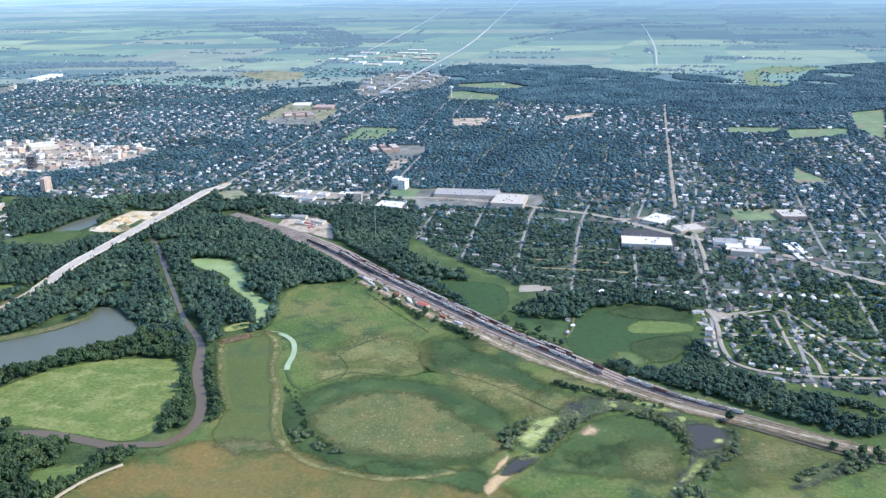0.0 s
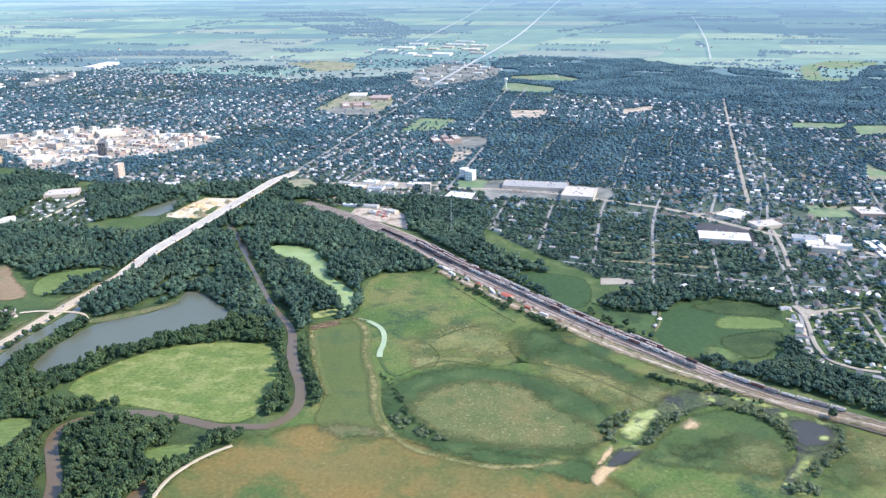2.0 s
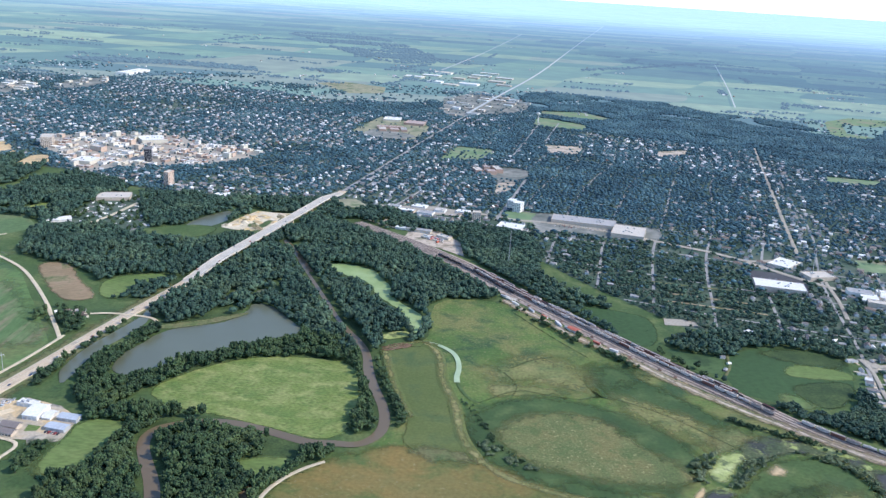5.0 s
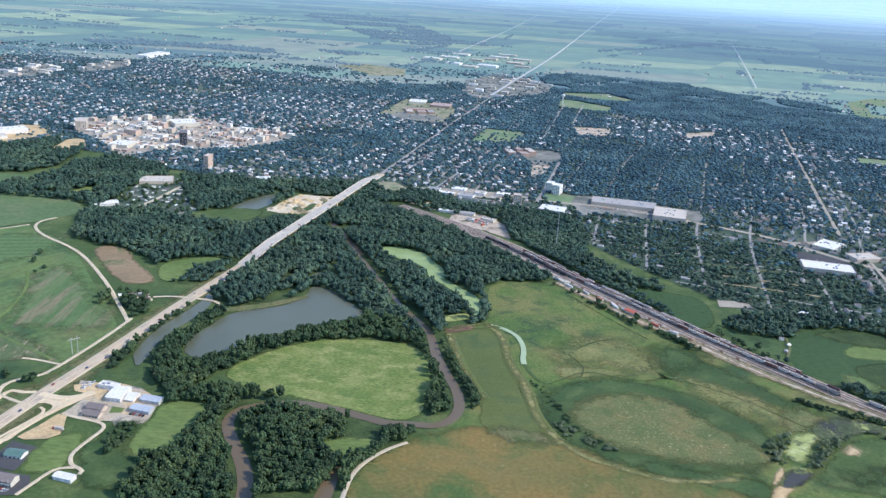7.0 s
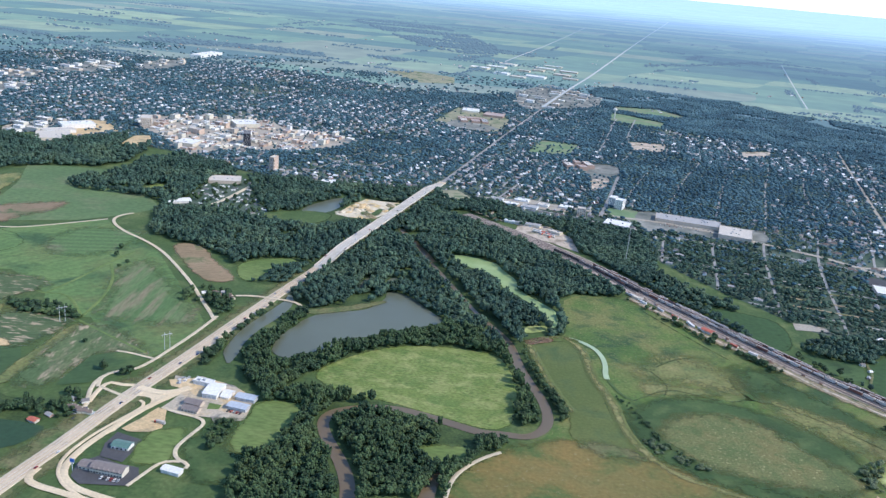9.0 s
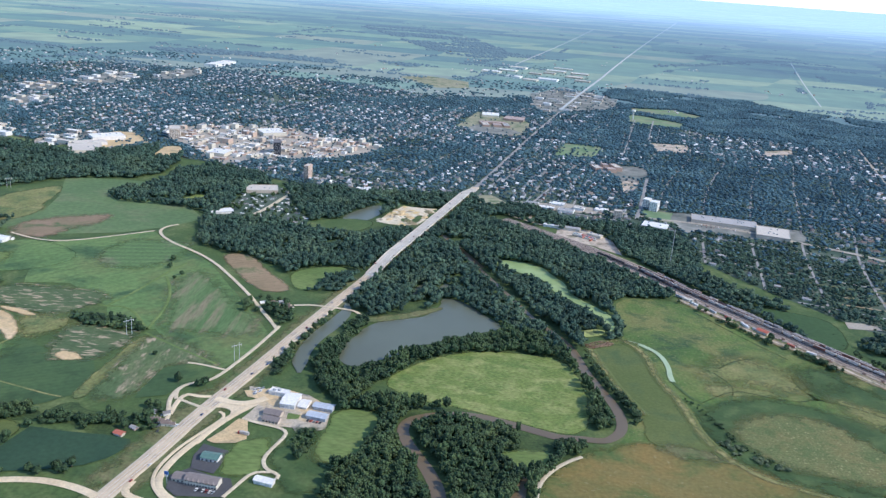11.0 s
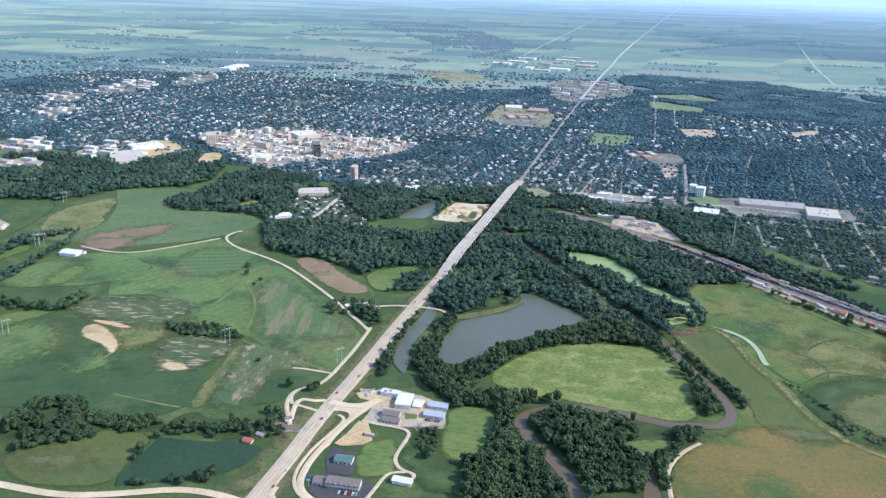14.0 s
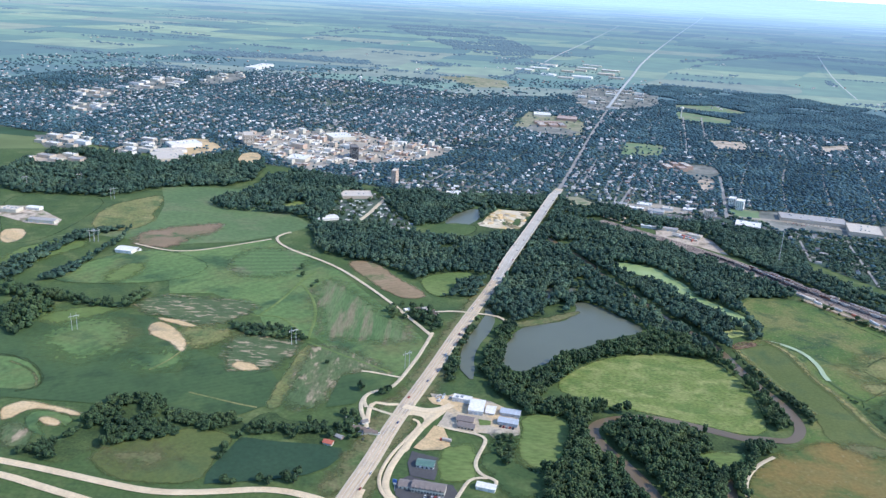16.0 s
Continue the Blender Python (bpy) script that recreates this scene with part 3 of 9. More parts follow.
DRIVE2 = [(-158, 756), (-134, 747), (-117, 754), (-108, 764)]
DRIVE3 = [(-122, 721), (-108, 714), (-91, 710), (-78, 705), (-74, 697), (-81, 676), (-87, 656), (-85, 644), (-80, 636), (-71, 632), (-67, 627), (-69, 623)]
DRIVE3B = [(-76, 633), (-88, 632), (-94, 626), (-100, 610), (-107, 592)]
RAMP_E = [(-186, 606), (-189, 593), (-184, 586), (-172, 581), (-156, 577), (-120, 566)]
W_SCRUB = [(-70, 698), (-52, 710), (-46, 690), (-49, 664), (-60, 656), (-66, 675)]
WORKS_GRASS = [(-81, 736), (-69, 734), (-70, 726), (-81, 724)]
LANE_P = [(-164, 819), (-196, 829), (-209, 830)]
MEADOW_TRACK = [(153, 604), (158, 641), (172, 665), (189, 683), (205, 694)]
W_MAIN = [(101, 1543), (167, 1477), (258, 1387), (310, 1279), (372, 1182), (411, 1135), (301, 1134), (307, 1004), (291, 970), (256, 989), (237, 919), (213, 917), (149, 986), (106, 1057), (73, 1080), (61, 1052), (25, 1002), (-27, 980), (-44, 1009), (-71, 1016), (-59, 1123), (4, 1335), (60, 1523)]
W_BELT = [(-72, 817), (-39, 843), (10, 903), (88, 961), (155, 990), (221, 942), (233, 881), (235, 800), (217, 906), (120, 918), (47, 880), (3, 817), (-21, 777), (-49, 775)]
W_RIVERW = [(221, 926), (236, 889), (245, 840), (253, 789), (249, 759), (237, 747), (222, 746), (218, 763), (231, 800), (233, 866)]
W_RIVERE = [(232, 946), (250, 899), (262, 830), (277, 793), (279, 775), (267, 755), (254, 819), (240, 886)]
W_SOUTH = [(-70, 810), (-21, 777), (30, 776), (89, 768), (136, 754), (131, 746), (68, 755), (42, 746), (29, 731), (33, 705), (4, 683), (-25, 732), (-38, 776)]
W_SE = [(42, 721), (55, 740), (92, 750), (137, 739), (171, 728), (215, 717), (205, 700), (175, 671), (157, 644), (153, 605), (147, 591), (84, 587), (70, 634), (56, 668)]
W_SW = [(-8, 582), (-9, 612), (7, 655), (9, 693), (31, 710), (44, 676), (61, 642), (74, 587)]
W_ISLAND = [(-74, 823), (-79, 850), (-68, 880), (-58, 928), (-48, 964), (-37, 1000), (-22, 985), (-30, 955), (-40, 920), (-46, 880), (-44, 850), (-52, 825)]
W_HWYW = [(-357, 1368), (-308, 1579), (-222, 1643), (-129, 1574), (-52, 1540), (51, 1528), (-18, 1222), (-67, 1092), (-107, 1054), (-153, 1125), (-193, 1180), (-264, 1202), (-323, 1240), (-338, 1312)]
W_PARKN = [(-565, 1502), (-504, 1558), (-495, 1730), (-405, 1779), (-295, 1675), (-288, 1606), (-344, 1377), (-372, 1429), (-466, 1440), (-540, 1448)]
W_NWBELT = [(-948, 1482), (-1034, 1651), (-1003, 1897), (-730, 1783), (-618, 1937), (-517, 1837), (-519, 1624), (-668, 1590), (-740, 1486), (-825, 1488)]
W_FARM1 = [(-715, 1028), (-666, 1020), (-608, 1008), (-552, 980), (-532, 973), (-531, 1023), (-521, 1042), (-510, 1016), (-524, 961), (-595, 978), (-651, 989), (-695, 989)]
W_FARM2 = [(-679, 1048), (-668, 1091), (-641, 1185), (-641, 1242), (-638, 1321), (-628, 1229), (-642, 1145), (-646, 1060)]
W_FARM3 = [(-681, 962), (-645, 977), (-607, 972), (-613, 908), (-613, 867), (-639, 880)]
W_FARM4 = [(-392, 938), (-370, 946), (-318, 935), (-283, 913), (-284, 899), (-326, 904), (-369, 915)]
W_YARD = [(-224, 978), (-183, 1023), (-130, 1001), (-115, 966), (-136, 945), (-190, 1012)]
W_FARM0 = [(-752, 1102), (-726, 1184), (-713, 1274), (-638, 1321), (-687, 1233), (-707, 1160), (-709, 1062), (-720, 1038)]
W_RAILNE = [(596, 954), (650, 880), (706, 845), (761, 819), (818, 901), (808, 842), (841, 798), (859, 759), (941, 727), (900, 658), (835, 710), (773, 767), (700, 825), (638, 889)]
W_RAILSW = [(278, 1137), (293, 1218), (231, 1306), (174, 1436), (211, 1449), (300, 1327), (379, 1196), (413, 1134), (349, 1134)]
W_EAST = [(601, 992), (631, 1037), (687, 1051), (765, 1053), (860, 1032), (843, 967), (776, 1011), (722, 1006), (676, 966)]
W_RAILN = [(200, 1522), (324, 1526), (470, 1509), (507, 1414), (465, 1279), (513, 1194), (580, 1116), (510, 1135), (454, 1188), (393, 1287), (331, 1418)]
W_RINGL = [(345, 742), (358, 746), (377, 709), (409, 696), (394, 692), (361, 710)]
SUB_MID = [(934, 957), (921, 907), (909, 861)]
SUB_COURT = [(922, 860), (924, 830), (913, 799)]
MAIN_ST = [(1374, 2686), (1259, 2330), (1129, 1923), (1029, 1610), (979, 1449)]
BLVD = [(206, 1643), (295, 1632), (429, 1616), (472, 1581), (538, 1581), (653, 1535), (739, 1477), (822, 1430), (860, 1384), (916, 1401)]
BLVD_E = [(860, 1384), (948, 1268), (1020, 1217), (1072, 1158), (1083, 1112), (1134, 1045)]
FAR_W = [(1287, 5205), (1791, 5684), (2515, 6567), (2829, 6296)]
DIAG = [(471, 4906), (844, 6472)]
DT = [(-682, 2139), (-649, 2190), (-567, 2233), (-359, 2290), (-309, 2186), (-166, 2172), (-106, 2106), (-134, 2001), (-239, 1909), (-368, 1876), (-409, 1806), (-423, 1775), (-462, 1816), (-494, 1886), (-554, 1954), (-627, 2032)]
CL_SCHOOL = [(80, 2503), (156, 2837), (304, 2725), (321, 2652), (274, 2411), (178, 2414), (138, 2518)]
CL_CEM = [(335, 2141), (395, 2353), (491, 2334), (488, 2268), (444, 2166), (361, 2162)]
CL_PARK1 = [(753, 3215), (924, 3240), (1007, 3094), (946, 3025), (812, 3060), (733, 3120)]
CL_PARK2 = [(711, 3032), (755, 3018), (878, 2889), (828, 2783), (714, 2821), (672, 2844)]
CL_BALL = [(1075, 1434), (1183, 1421), (1186, 1359), (1054, 1364)]
CL_LAWN1 = [(1346, 1741), (1353, 1588), (1276, 1598)]
CL_LAWN2 = [(1388, 2214), (1534, 2185), (1479, 2119), (1363, 2135)]
CL_LAWN3 = [(1841, 2392), (1975, 2435), (1701, 1983), (1721, 2151)]
CL_YARD = [(383, 1312), (424, 1343), (447, 1304), (420, 1257)]
CL_TOWER = [(463, 1656), (525, 1648), (509, 1564), (461, 1582)]
CL_VAC = [(92, 1659), (160, 1688), (185, 1632), (108, 1595)]
CL_GREEN1 = [(-206, 1386), (-117, 1438), (-55, 1432), (-77, 1359), (-146, 1347)]
CL_GREEN2 = [(-425, 1491), (-396, 1539), (-377, 1489), (-410, 1467)]
COMM_NE = [(185, 4286), (536, 4778), (796, 4471), (639, 3800), (408, 3798)]
COMM_MID = [(380, 3406), (556, 3762), (741, 3469), (684, 3136), (487, 2995), (368, 2888)]
VALLEY = [(-1563, 442), (-725, 404), (204, 402), (913, 436), (1333, 760), (1208, 1088), (675, 1213), (399, 1457), (141, 1658), (-329, 1725), (-559, 1876), (-1219, 1888), (-1685, 1198)]
MEADOW = [(153, 473), (151, 608), (197, 692), (250, 724), (269, 766), (245, 942), (306, 1007), (306, 1133), (413, 1137), (494, 1038), (592, 898), (685, 785), (787, 711), (901, 637), (1006, 540), (710, 471)]
TOWN = [(-1754, 2187), (-1141, 2075), (-892, 1875), (-522, 1844), (-296, 1679), (-129, 1643), (82, 1651), (217, 1623), (312, 1527), (457, 1410), (540, 1238), (621, 1118), (663, 1053), (769, 1053), (861, 1030), (846, 929), (818, 871), (836, 809), (943, 745), (1095, 677), (1446, 1085), (1995, 1830), (2481, 2491), (2118, 2671), (1585, 2947), (1059, 3140), (606, 3373), (298, 3256), (-7, 3152), (-360, 3365), (-997, 3482), (-1600, 3401)]
GULLY_A = [(356, 822), (401, 858), (426, 849), (466, 836), (495, 853), (556, 815), (609, 751)]
GULLY_B = [(419, 1095), (460, 1014), (498, 952)]
GULLY_C = [(390, 899), (404, 866), (392, 837)]
GULLY_D = [(484, 904), (482, 874), (492, 849)]
GULLY_E = [(400, 912), (424, 936), (453, 948)]
FIXED = [(-220, 509), (-915, 713), (-652, 651), (-916, 687), (-652, 636), (-307, 536), (1069, 765), (564, 594), (628, 507), (568, 472), (203, 473), (132, 543), (-143, 588)]
TRACK = [(181, 1513), (273, 1418), (336, 1341), (385, 1274), (421, 1209), (456, 1152), (515, 1065), (556, 1004), (591, 953), (628, 905), (666, 857), (697, 812), (724, 782), (747, 758), (787, 729), (823, 700), (859, 670), (894, 649), (941, 613)]
DIRTROAD = [(413, 1134), (460, 1069), (494, 1011), (528, 978), (557, 940), (590, 891), (640, 835), (680, 797), (713, 766), (754, 732), (795, 709), (841, 677), (891, 644)]
PAD_SITE = [(-58, 1431), (-41, 1490), (-16, 1551), (14, 1545), (49, 1544), (36, 1479), (19, 1439), (-5, 1417), (-35, 1421)]
PAD_MALL = [(511, 1606), (531, 1652), (587, 1641), (695, 1597), (756, 1563), (750, 1507), (697, 1475), (616, 1499), (544, 1520), (506, 1497)]
PAD_BOX = [(841, 1343), (920, 1324), (919, 1272), (898, 1217), (817, 1234)]
PAD_IND = [(983, 1244), (1030, 1262), (1033, 1216), (1011, 1175), (972, 1190)]
PAD_RAILSHOP = [(261, 1419), (272, 1473), (327, 1474), (362, 1414), (364, 1334), (315, 1380)]
PAD_MAIN = [(-131, 787), (-112, 784), (-104, 790), (-66, 776), (-40, 752), (-40, 711), (-67, 700), (-72, 710), (-97, 710), (-122, 722), (-112, 756), (-126, 767)]
PAD_SAND2 = [(-134, 777), (-114, 783), (-108, 771), (-114, 761), (-128, 765)]
PAD_MOTEL = [(-159, 619), (-147, 631), (-124, 622), (-107, 619), (-103, 608), (-107, 593), (-145, 590), (-156, 600)]
PAD_GREENROOF = [(-149, 651), (-145, 671), (-120, 662), (-121, 642), (-124, 625), (-146, 631)]
PAD_FACTORY = [(-764, 1774), (-776, 1927), (-779, 2070), (-720, 2064), (-651, 1961), (-708, 1880), (-726, 1772)]
PAD_TRACKOVAL = [(-595, 1817), (-602, 1928), (-573, 1949), (-535, 1863), (-551, 1817)]
PAD_WEST = [(-1044, 1777), (-995, 1821), (-897, 1798), (-894, 1730), (-951, 1709), (-1018, 1726)]
YARD_W = [(-1040, 1776), (-995, 1815), (-905, 1792), (-905, 1738), (-951, 1716), (-1014, 1730)]
YARD_W2 = [(-897, 1913), (-860, 2008), (-844, 1977), (-856, 1872), (-885, 1864)]
YARD_W3 = [(-929, 1553), (-903, 1592), (-850, 1571), (-860, 1519), (-906, 1527)]
YARD_W4 = [(-902, 1392), (-847, 1403), (-765, 1330), (-760, 1298), (-814, 1304), (-873, 1336)]
CL_STRIP = [(657, 2462), (776, 2464), (733, 2325), (655, 2331)]
CL_LOTS = [(477, 1966), (531, 1977), (491, 1831), (454, 1798)]
CL_LOT_E = [(993, 2455), (1101, 2508), (1071, 2422), (968, 2356)]
TS_A = [(438, 1575), (488, 1754), (541, 1955)]
TS_B = [(528, 2200), (603, 2495), (704, 2900)]
TS_C = [(666, 2511), (773, 2920)]
TS_D = [(193, 1828), (267, 2090)]
TS_E = [(243, 1653), (288, 1777)]
W_RAILGAP = [(161, 1614), (213, 1624), (278, 1577), (271, 1530), (223, 1530), (174, 1545)]
RAIL_RD = [(179, 1591), (178, 1562), (185, 1538), (218, 1505), (254, 1477)]
RAIL_RD2 = [(222, 1502), (234, 1598), (243, 1640)]
W_FARMGAP = [(-392, 704), (-325, 692), (-322, 710), (-360, 718), (-392, 727)]
W_CHW = [(-70, 996), (-88, 994), (-119, 866), (-112, 815), (-103, 820), (-101, 888), (-84, 948)]
W_PONDNW = [(-25, 1008), (4, 1036), (52, 1071), (64, 1096), (43, 1116), (10, 1102), (-22, 1056)]
CL_EAST = [(1529, 2160), (1698, 2153), (1649, 2064), (1480, 2027)]
LOT_MID = [(453, 2087), (568, 2083), (542, 1951), (467, 1904)]
LANE_T1 = [(647, 1256), (711, 1240), (806, 1224)]
LANE_T2 = [(664, 1203), (726, 1188), (791, 1171)]
LANE_T3 = [(654, 1169), (718, 1152), (796, 1129)]
LANE_T4 = [(959, 1297), (936, 1199), (912, 1126)]
W_BAND = [(-1483, 4132), (-1177, 4233), (-897, 4250), (-553, 4216), (-217, 4292), (-47, 4165), (-373, 4042), (-753, 4045), (-1166, 3971)]
POND_BANK = [(-34, 988), (-8, 1000), (26, 1018), (66, 1046), (68, 1035), (28, 1000), (-6, 982), (-30, 975)]
PAD_COMM3 = [(217, 1641), (315, 1660), (378, 1631), (379, 1592), (298, 1593), (231, 1610)]
B_HALL = (-82, 757, 15, 24, -8)
B_WING = (-97, 774, 20, 9, -15)
B_QUONSET = (-67.5, 754, 9, 15, -12)
B_BLUE_A = (-47.5, 750, 20, 10, -12)
B_BLUE_B = (-51, 731, 20, 10, -14)
B_BROWN = (-94, 731, 17, 10, -14)
B_GREEN = (-132, 648, 16, 10.5, -10)
B_SHED = (-78, 617, 17, 7.5, -16)
B_BARN = (-604.3, 1189.7, 27.7, 19.8, -12.5)
B_IND_A = (-788, 1312, 46, 14, -6)
B_IND_B = (-868, 1366, 30, 22, -6)
B_FACT_A = (-754.7, 1970.6, 107.2, 106.3, 36.7)
B_FACT_B = (-749.9, 1836.7, 70.3, 81.7, 24.4)
B_PARK_A = (-297.2, 1590.9, 60.4, 43.7, 12.4)
B_PARK_B = (-332.7, 1420.1, 39.4, 22.7, 27.2)
B_QSHED = (-100.1, 1642.5, 35.0, 28.0, -1.6)
B_FLAT = (460.4, 1519.0, 46.2, 37.5, -21.6)
B_TWIN_A = (477.6, 1671.2, 13.4, 20.6, -26.6)
B_TWIN_B = (489.9, 1656.3, 15.7, 21.9, -26.6)
B_SILO = (400.0, 1572.9, 16.1, 16.0, -7.1)
B_MALL_A = (611.8, 1587.0, 123.9, 46.5, -14.5)
B_MALL_B = (685.5, 1523.7, 60.1, 69.9, -18.4)
B_BOX = (861.7, 1249.6, 77.6, 40.6, -14.9)
B_STRIP = (924.0, 1379.0, 36.8, 53.7, -45.0)
B_COMM = (955.3, 1317.1, 48.1, 30.9, 12.0)
B_IND_E1 = (989.6, 1214.7, 24.4, 37.4, -19.2)
B_IND_E2 = (1024.8, 1225.4, 19.7, 28.8, -30.5)
B_STORE_A = (1073.7, 1192.9, 8.1, 75.3, -7.1)
B_STORE_B = (1087.7, 1191.9, 8.1, 75.3, -7.1)
B_SCHOOL = (1160.1, 1375.0, 43.3, 45.3, -6.6)
B_BRICK = (457.1, 2021.7, 75.7, 75.1, 12.2)
B_SCHOOL_N = (203.6, 2580.3, 88.4, 97.0, 5.2)
B_LONGWH = (-942.7, 3670.1, 187.3, 52.6, 77.7)
B_BLACK = (-340.6, 1939.6, 16.5, 38.3, 14.0)
B_TAN = (-228.6, 1714.1, 10.2, 24.7, -11.3)
B_TANBLOCK = (-617.9, 2053.2, 25.0, 49.3, 16.3)
B_DTWHITE = (-403.8, 2175.0, 63.6, 64.9, 30.2)
B_DTWHITE2 = (-462.1, 1885.4, 46.5, 52.5, -8.7)
B_REDROOF = (495.4, 1032.8, 15.6, 8.8, -50.2)
POOL_C = [(60, 1121), (72, 1139), (77, 1126), (64, 1112)]
GRASS_Q = [(-16, 1451), (-13, 1477), (-4, 1479), (-2, 1446), (-11, 1437)]
GRASS_Q2 = [(1, 1439), (10, 1486), (22, 1492), (23, 1469), (12, 1434)]
GRASS_Q3 = [(27, 1459), (34, 1514), (46, 1540), (51, 1529), (43, 1488)]
SIDE_A = [(-127, 1014), (-104, 1020), (-80, 1016), (-62, 1014), (-46, 1009), (-38, 998), (-33, 988)]
BEND_MUD = [(130, 680), (148, 684), (164, 680), (160, 671), (144, 667), (132, 673)]
BEND_GRASS = [(122, 684), (142, 697), (178, 698), (176, 686), (160, 664), (138, 660)]
F_WEED = [(-375, 898), (-355, 913), (-312, 906), (-288, 901), (-292, 869), (-308, 816), (-335, 827), (-353, 811), (-366, 837)]
DARK_S = [(-70, 700), (-52, 713), (-42, 691), (-46, 652), (-12, 649), (-9, 610), (-64, 605), (-76, 644), (-83, 662)]
VERGE_W = [(-174, 779), (-195, 696), (-210, 637), (-225, 601), (-204, 594), (-189, 630), (-168, 699), (-158, 756)]
MAST_A = [(434, 1294)]
MAST_B = [(941, 1309)]
WTOWER = [(697, 2904)]
WTOWER2 = [(-465, 3303)]
PYLONS = [(-673, 1227), (-666, 1228), (-159, 845), (-559, 898), (-737, 1478), (-838, 1574), (-296, 891), (-924, 1531)]
TRAILER = [(-113, 691)]
W_FAR = [(-800, 7098), (-488, 7409), (-97, 7536), (303, 6071), (475, 5086), (93, 4852), (-250, 5661), (-534, 6595)]
TREE_SPOTS = [([(-119, 724), (-115, 723), (-109, 721)], 4, 1), ([(-181, 994), (-136, 972), (-153, 1027), (-191, 1022)], 24, 7), ([(-242, 838), (-199, 788), (-169, 789)], 3, 4), ([(-198, 723), (-219, 710), (-212, 695), (-196, 698)], 22, 7), ([(-46, 746), (-27, 721), (-21, 701), (-18, 672)], 5, 3), ([(-98, 625), (-81, 687), (-59, 679), (-56, 651)], 3, 4), ([(682, 993), (722, 1007), (751, 977), (786, 889)], 0, 6), ([(413, 1123), (459, 1065), (501, 1003), (544, 930)], 6, 4)]
TREE_SPOTS_E = [([(680, 776), (730, 731), (791, 698), (837, 669), (883, 636)], 6, 3), ([(-325, 1146), (-292, 1038), (-323, 1159)], 4, 6), ([(-319, 609), (-280, 608), (-227, 619)], 22, 3), ([(-321, 635), (-316, 654), (-308, 677)], 10, 2), ([(1067, 1420), (1176, 1407), (1155, 1323)], 8, 8), ([(-205, 788), (-195, 776), (-174, 785)], 8, 4), ([(587, 994), (609, 948), (630, 913)], 10, 5)]
LANE_A = [(-282, 909), (-325, 974), (-357, 970), (-370, 977), (-424, 1018), (-487, 1026)]
LANE_B = [(-309, 1149), (-325, 1098), (-336, 1031), (-354, 974)]
LANE_C = [(-382, 762), (-353, 752), (-321, 741), (-306, 738)]
LANE_D = [(-439, 807), (-425, 833), (-417, 868)]
LANE_E = [(-281, 900), (-225, 862), (-177, 831)]
LANE_F = [(-319, 1088), (-295, 1037), (-283, 980), (-282, 909)]
AREA_W1 = [(-1131, 2002), (-1052, 2042), (-974, 1989), (-962, 1895), (-1044, 1872)]
AREA_W2 = [(-885, 1864), (-870, 2005), (-811, 2037), (-800, 1920), (-833, 1827)]
AREA_W3 = [(-1227, 2373), (-1217, 2547), (-1137, 2518), (-1123, 2358)]
AREA_W4 = [(-1347, 2686), (-1302, 2849), (-1205, 2745), (-1195, 2579)]
AREA_N1 = [(-1229, 2807), (-1252, 3031), (-1177, 3247), (-1091, 3106), (-1095, 2864)]
AREA_N2 = [(-1050, 3040), (-1056, 3365), (-963, 3452), (-902, 3285), (-940, 3089)]
YARD_A = [(-210, 722), (-201, 704), (-195, 718), (-216, 689), (-189, 699)]
YARD_B = [(-154, 1013), (-144, 1022), (-168, 1015), (-134, 1008)]
YARD_C = [(-617, 1200), (-589, 1196), (-34, 982)]
CL_PARKBLD = [(-343, 1384), (-329, 1452), (-327, 1553), (-323, 1630), (-259, 1635), (-225, 1512), (-162, 1394), (-184, 1340), (-248, 1413), (-295, 1386)]
W_RAILN_B = [(360, 1414), (470, 1501), (507, 1397), (483, 1277), (454, 1201), (420, 1251), (385, 1317)]
W_GAP = [(420, 1251), (462, 1180), (510, 1142), (537, 1077), (567, 1003), (590, 967), (631, 921), (654, 899), (651, 887), (618, 922), (583, 966), (547, 1020), (507, 1091), (462, 1161)]
W_TOWNEDGE = [(-293, 1651), (-130, 1640), (81, 1654), (115, 1694), (124, 1627), (181, 1554), (244, 1489), (224, 1442), (151, 1509), (115, 1561), (57, 1537), (-51, 1569), (-151, 1561), (-221, 1620)]
HEDGE_A = [(413, 1127), (445, 1091), (459, 1055), (487, 1008), (508, 993), (527, 965), (551, 929)]
HEDGE_B = [(677, 777), (710, 756), (755, 721), (791, 698), (837, 669), (883, 636)]
HEDGE_C = [(622, 807), (643, 792), (674, 775)]
HEDGE_D = [(337, 823), (355, 791), (364, 740), (388, 708)]
HEDGE_E = [(671, 745), (701, 728), (718, 695), (715, 666)]
F_SMALL = [(-237, 745), (-231, 814), (-209, 827), (-171, 822), (-175, 802), (-198, 782), (-209, 756)]
HWY_END = [(1365, 6309), (1702, 7569), (2172, 9309), (2812, 11646), (3489, 14156)]
SCRAP = [(-219, 710), (-191, 702)]
LOT_VEH = [(-123, 777), (-119, 782), (-114, 780), (-126, 769)]
RING_N = [(339, 758), (339, 777), (348, 800), (370, 820), (393, 834), (423, 843), (454, 839), (484, 826), (519, 807), (540, 788), (555, 763), (565, 736), (565, 715), (553, 696), (543, 683), (531, 670), (500, 663), (469, 658), (440, 658), (410, 668), (389, 679), (370, 695), (353, 716), (343, 737)]
RING_IN = [(370, 752), (377, 775), (395, 795), (424, 807), (459, 806), (479, 796), (497, 777), (510, 749), (530, 726), (545, 710), (550, 694), (539, 681), (516, 674), (481, 678), (450, 684), (430, 693), (409, 698), (390, 712), (376, 732)]
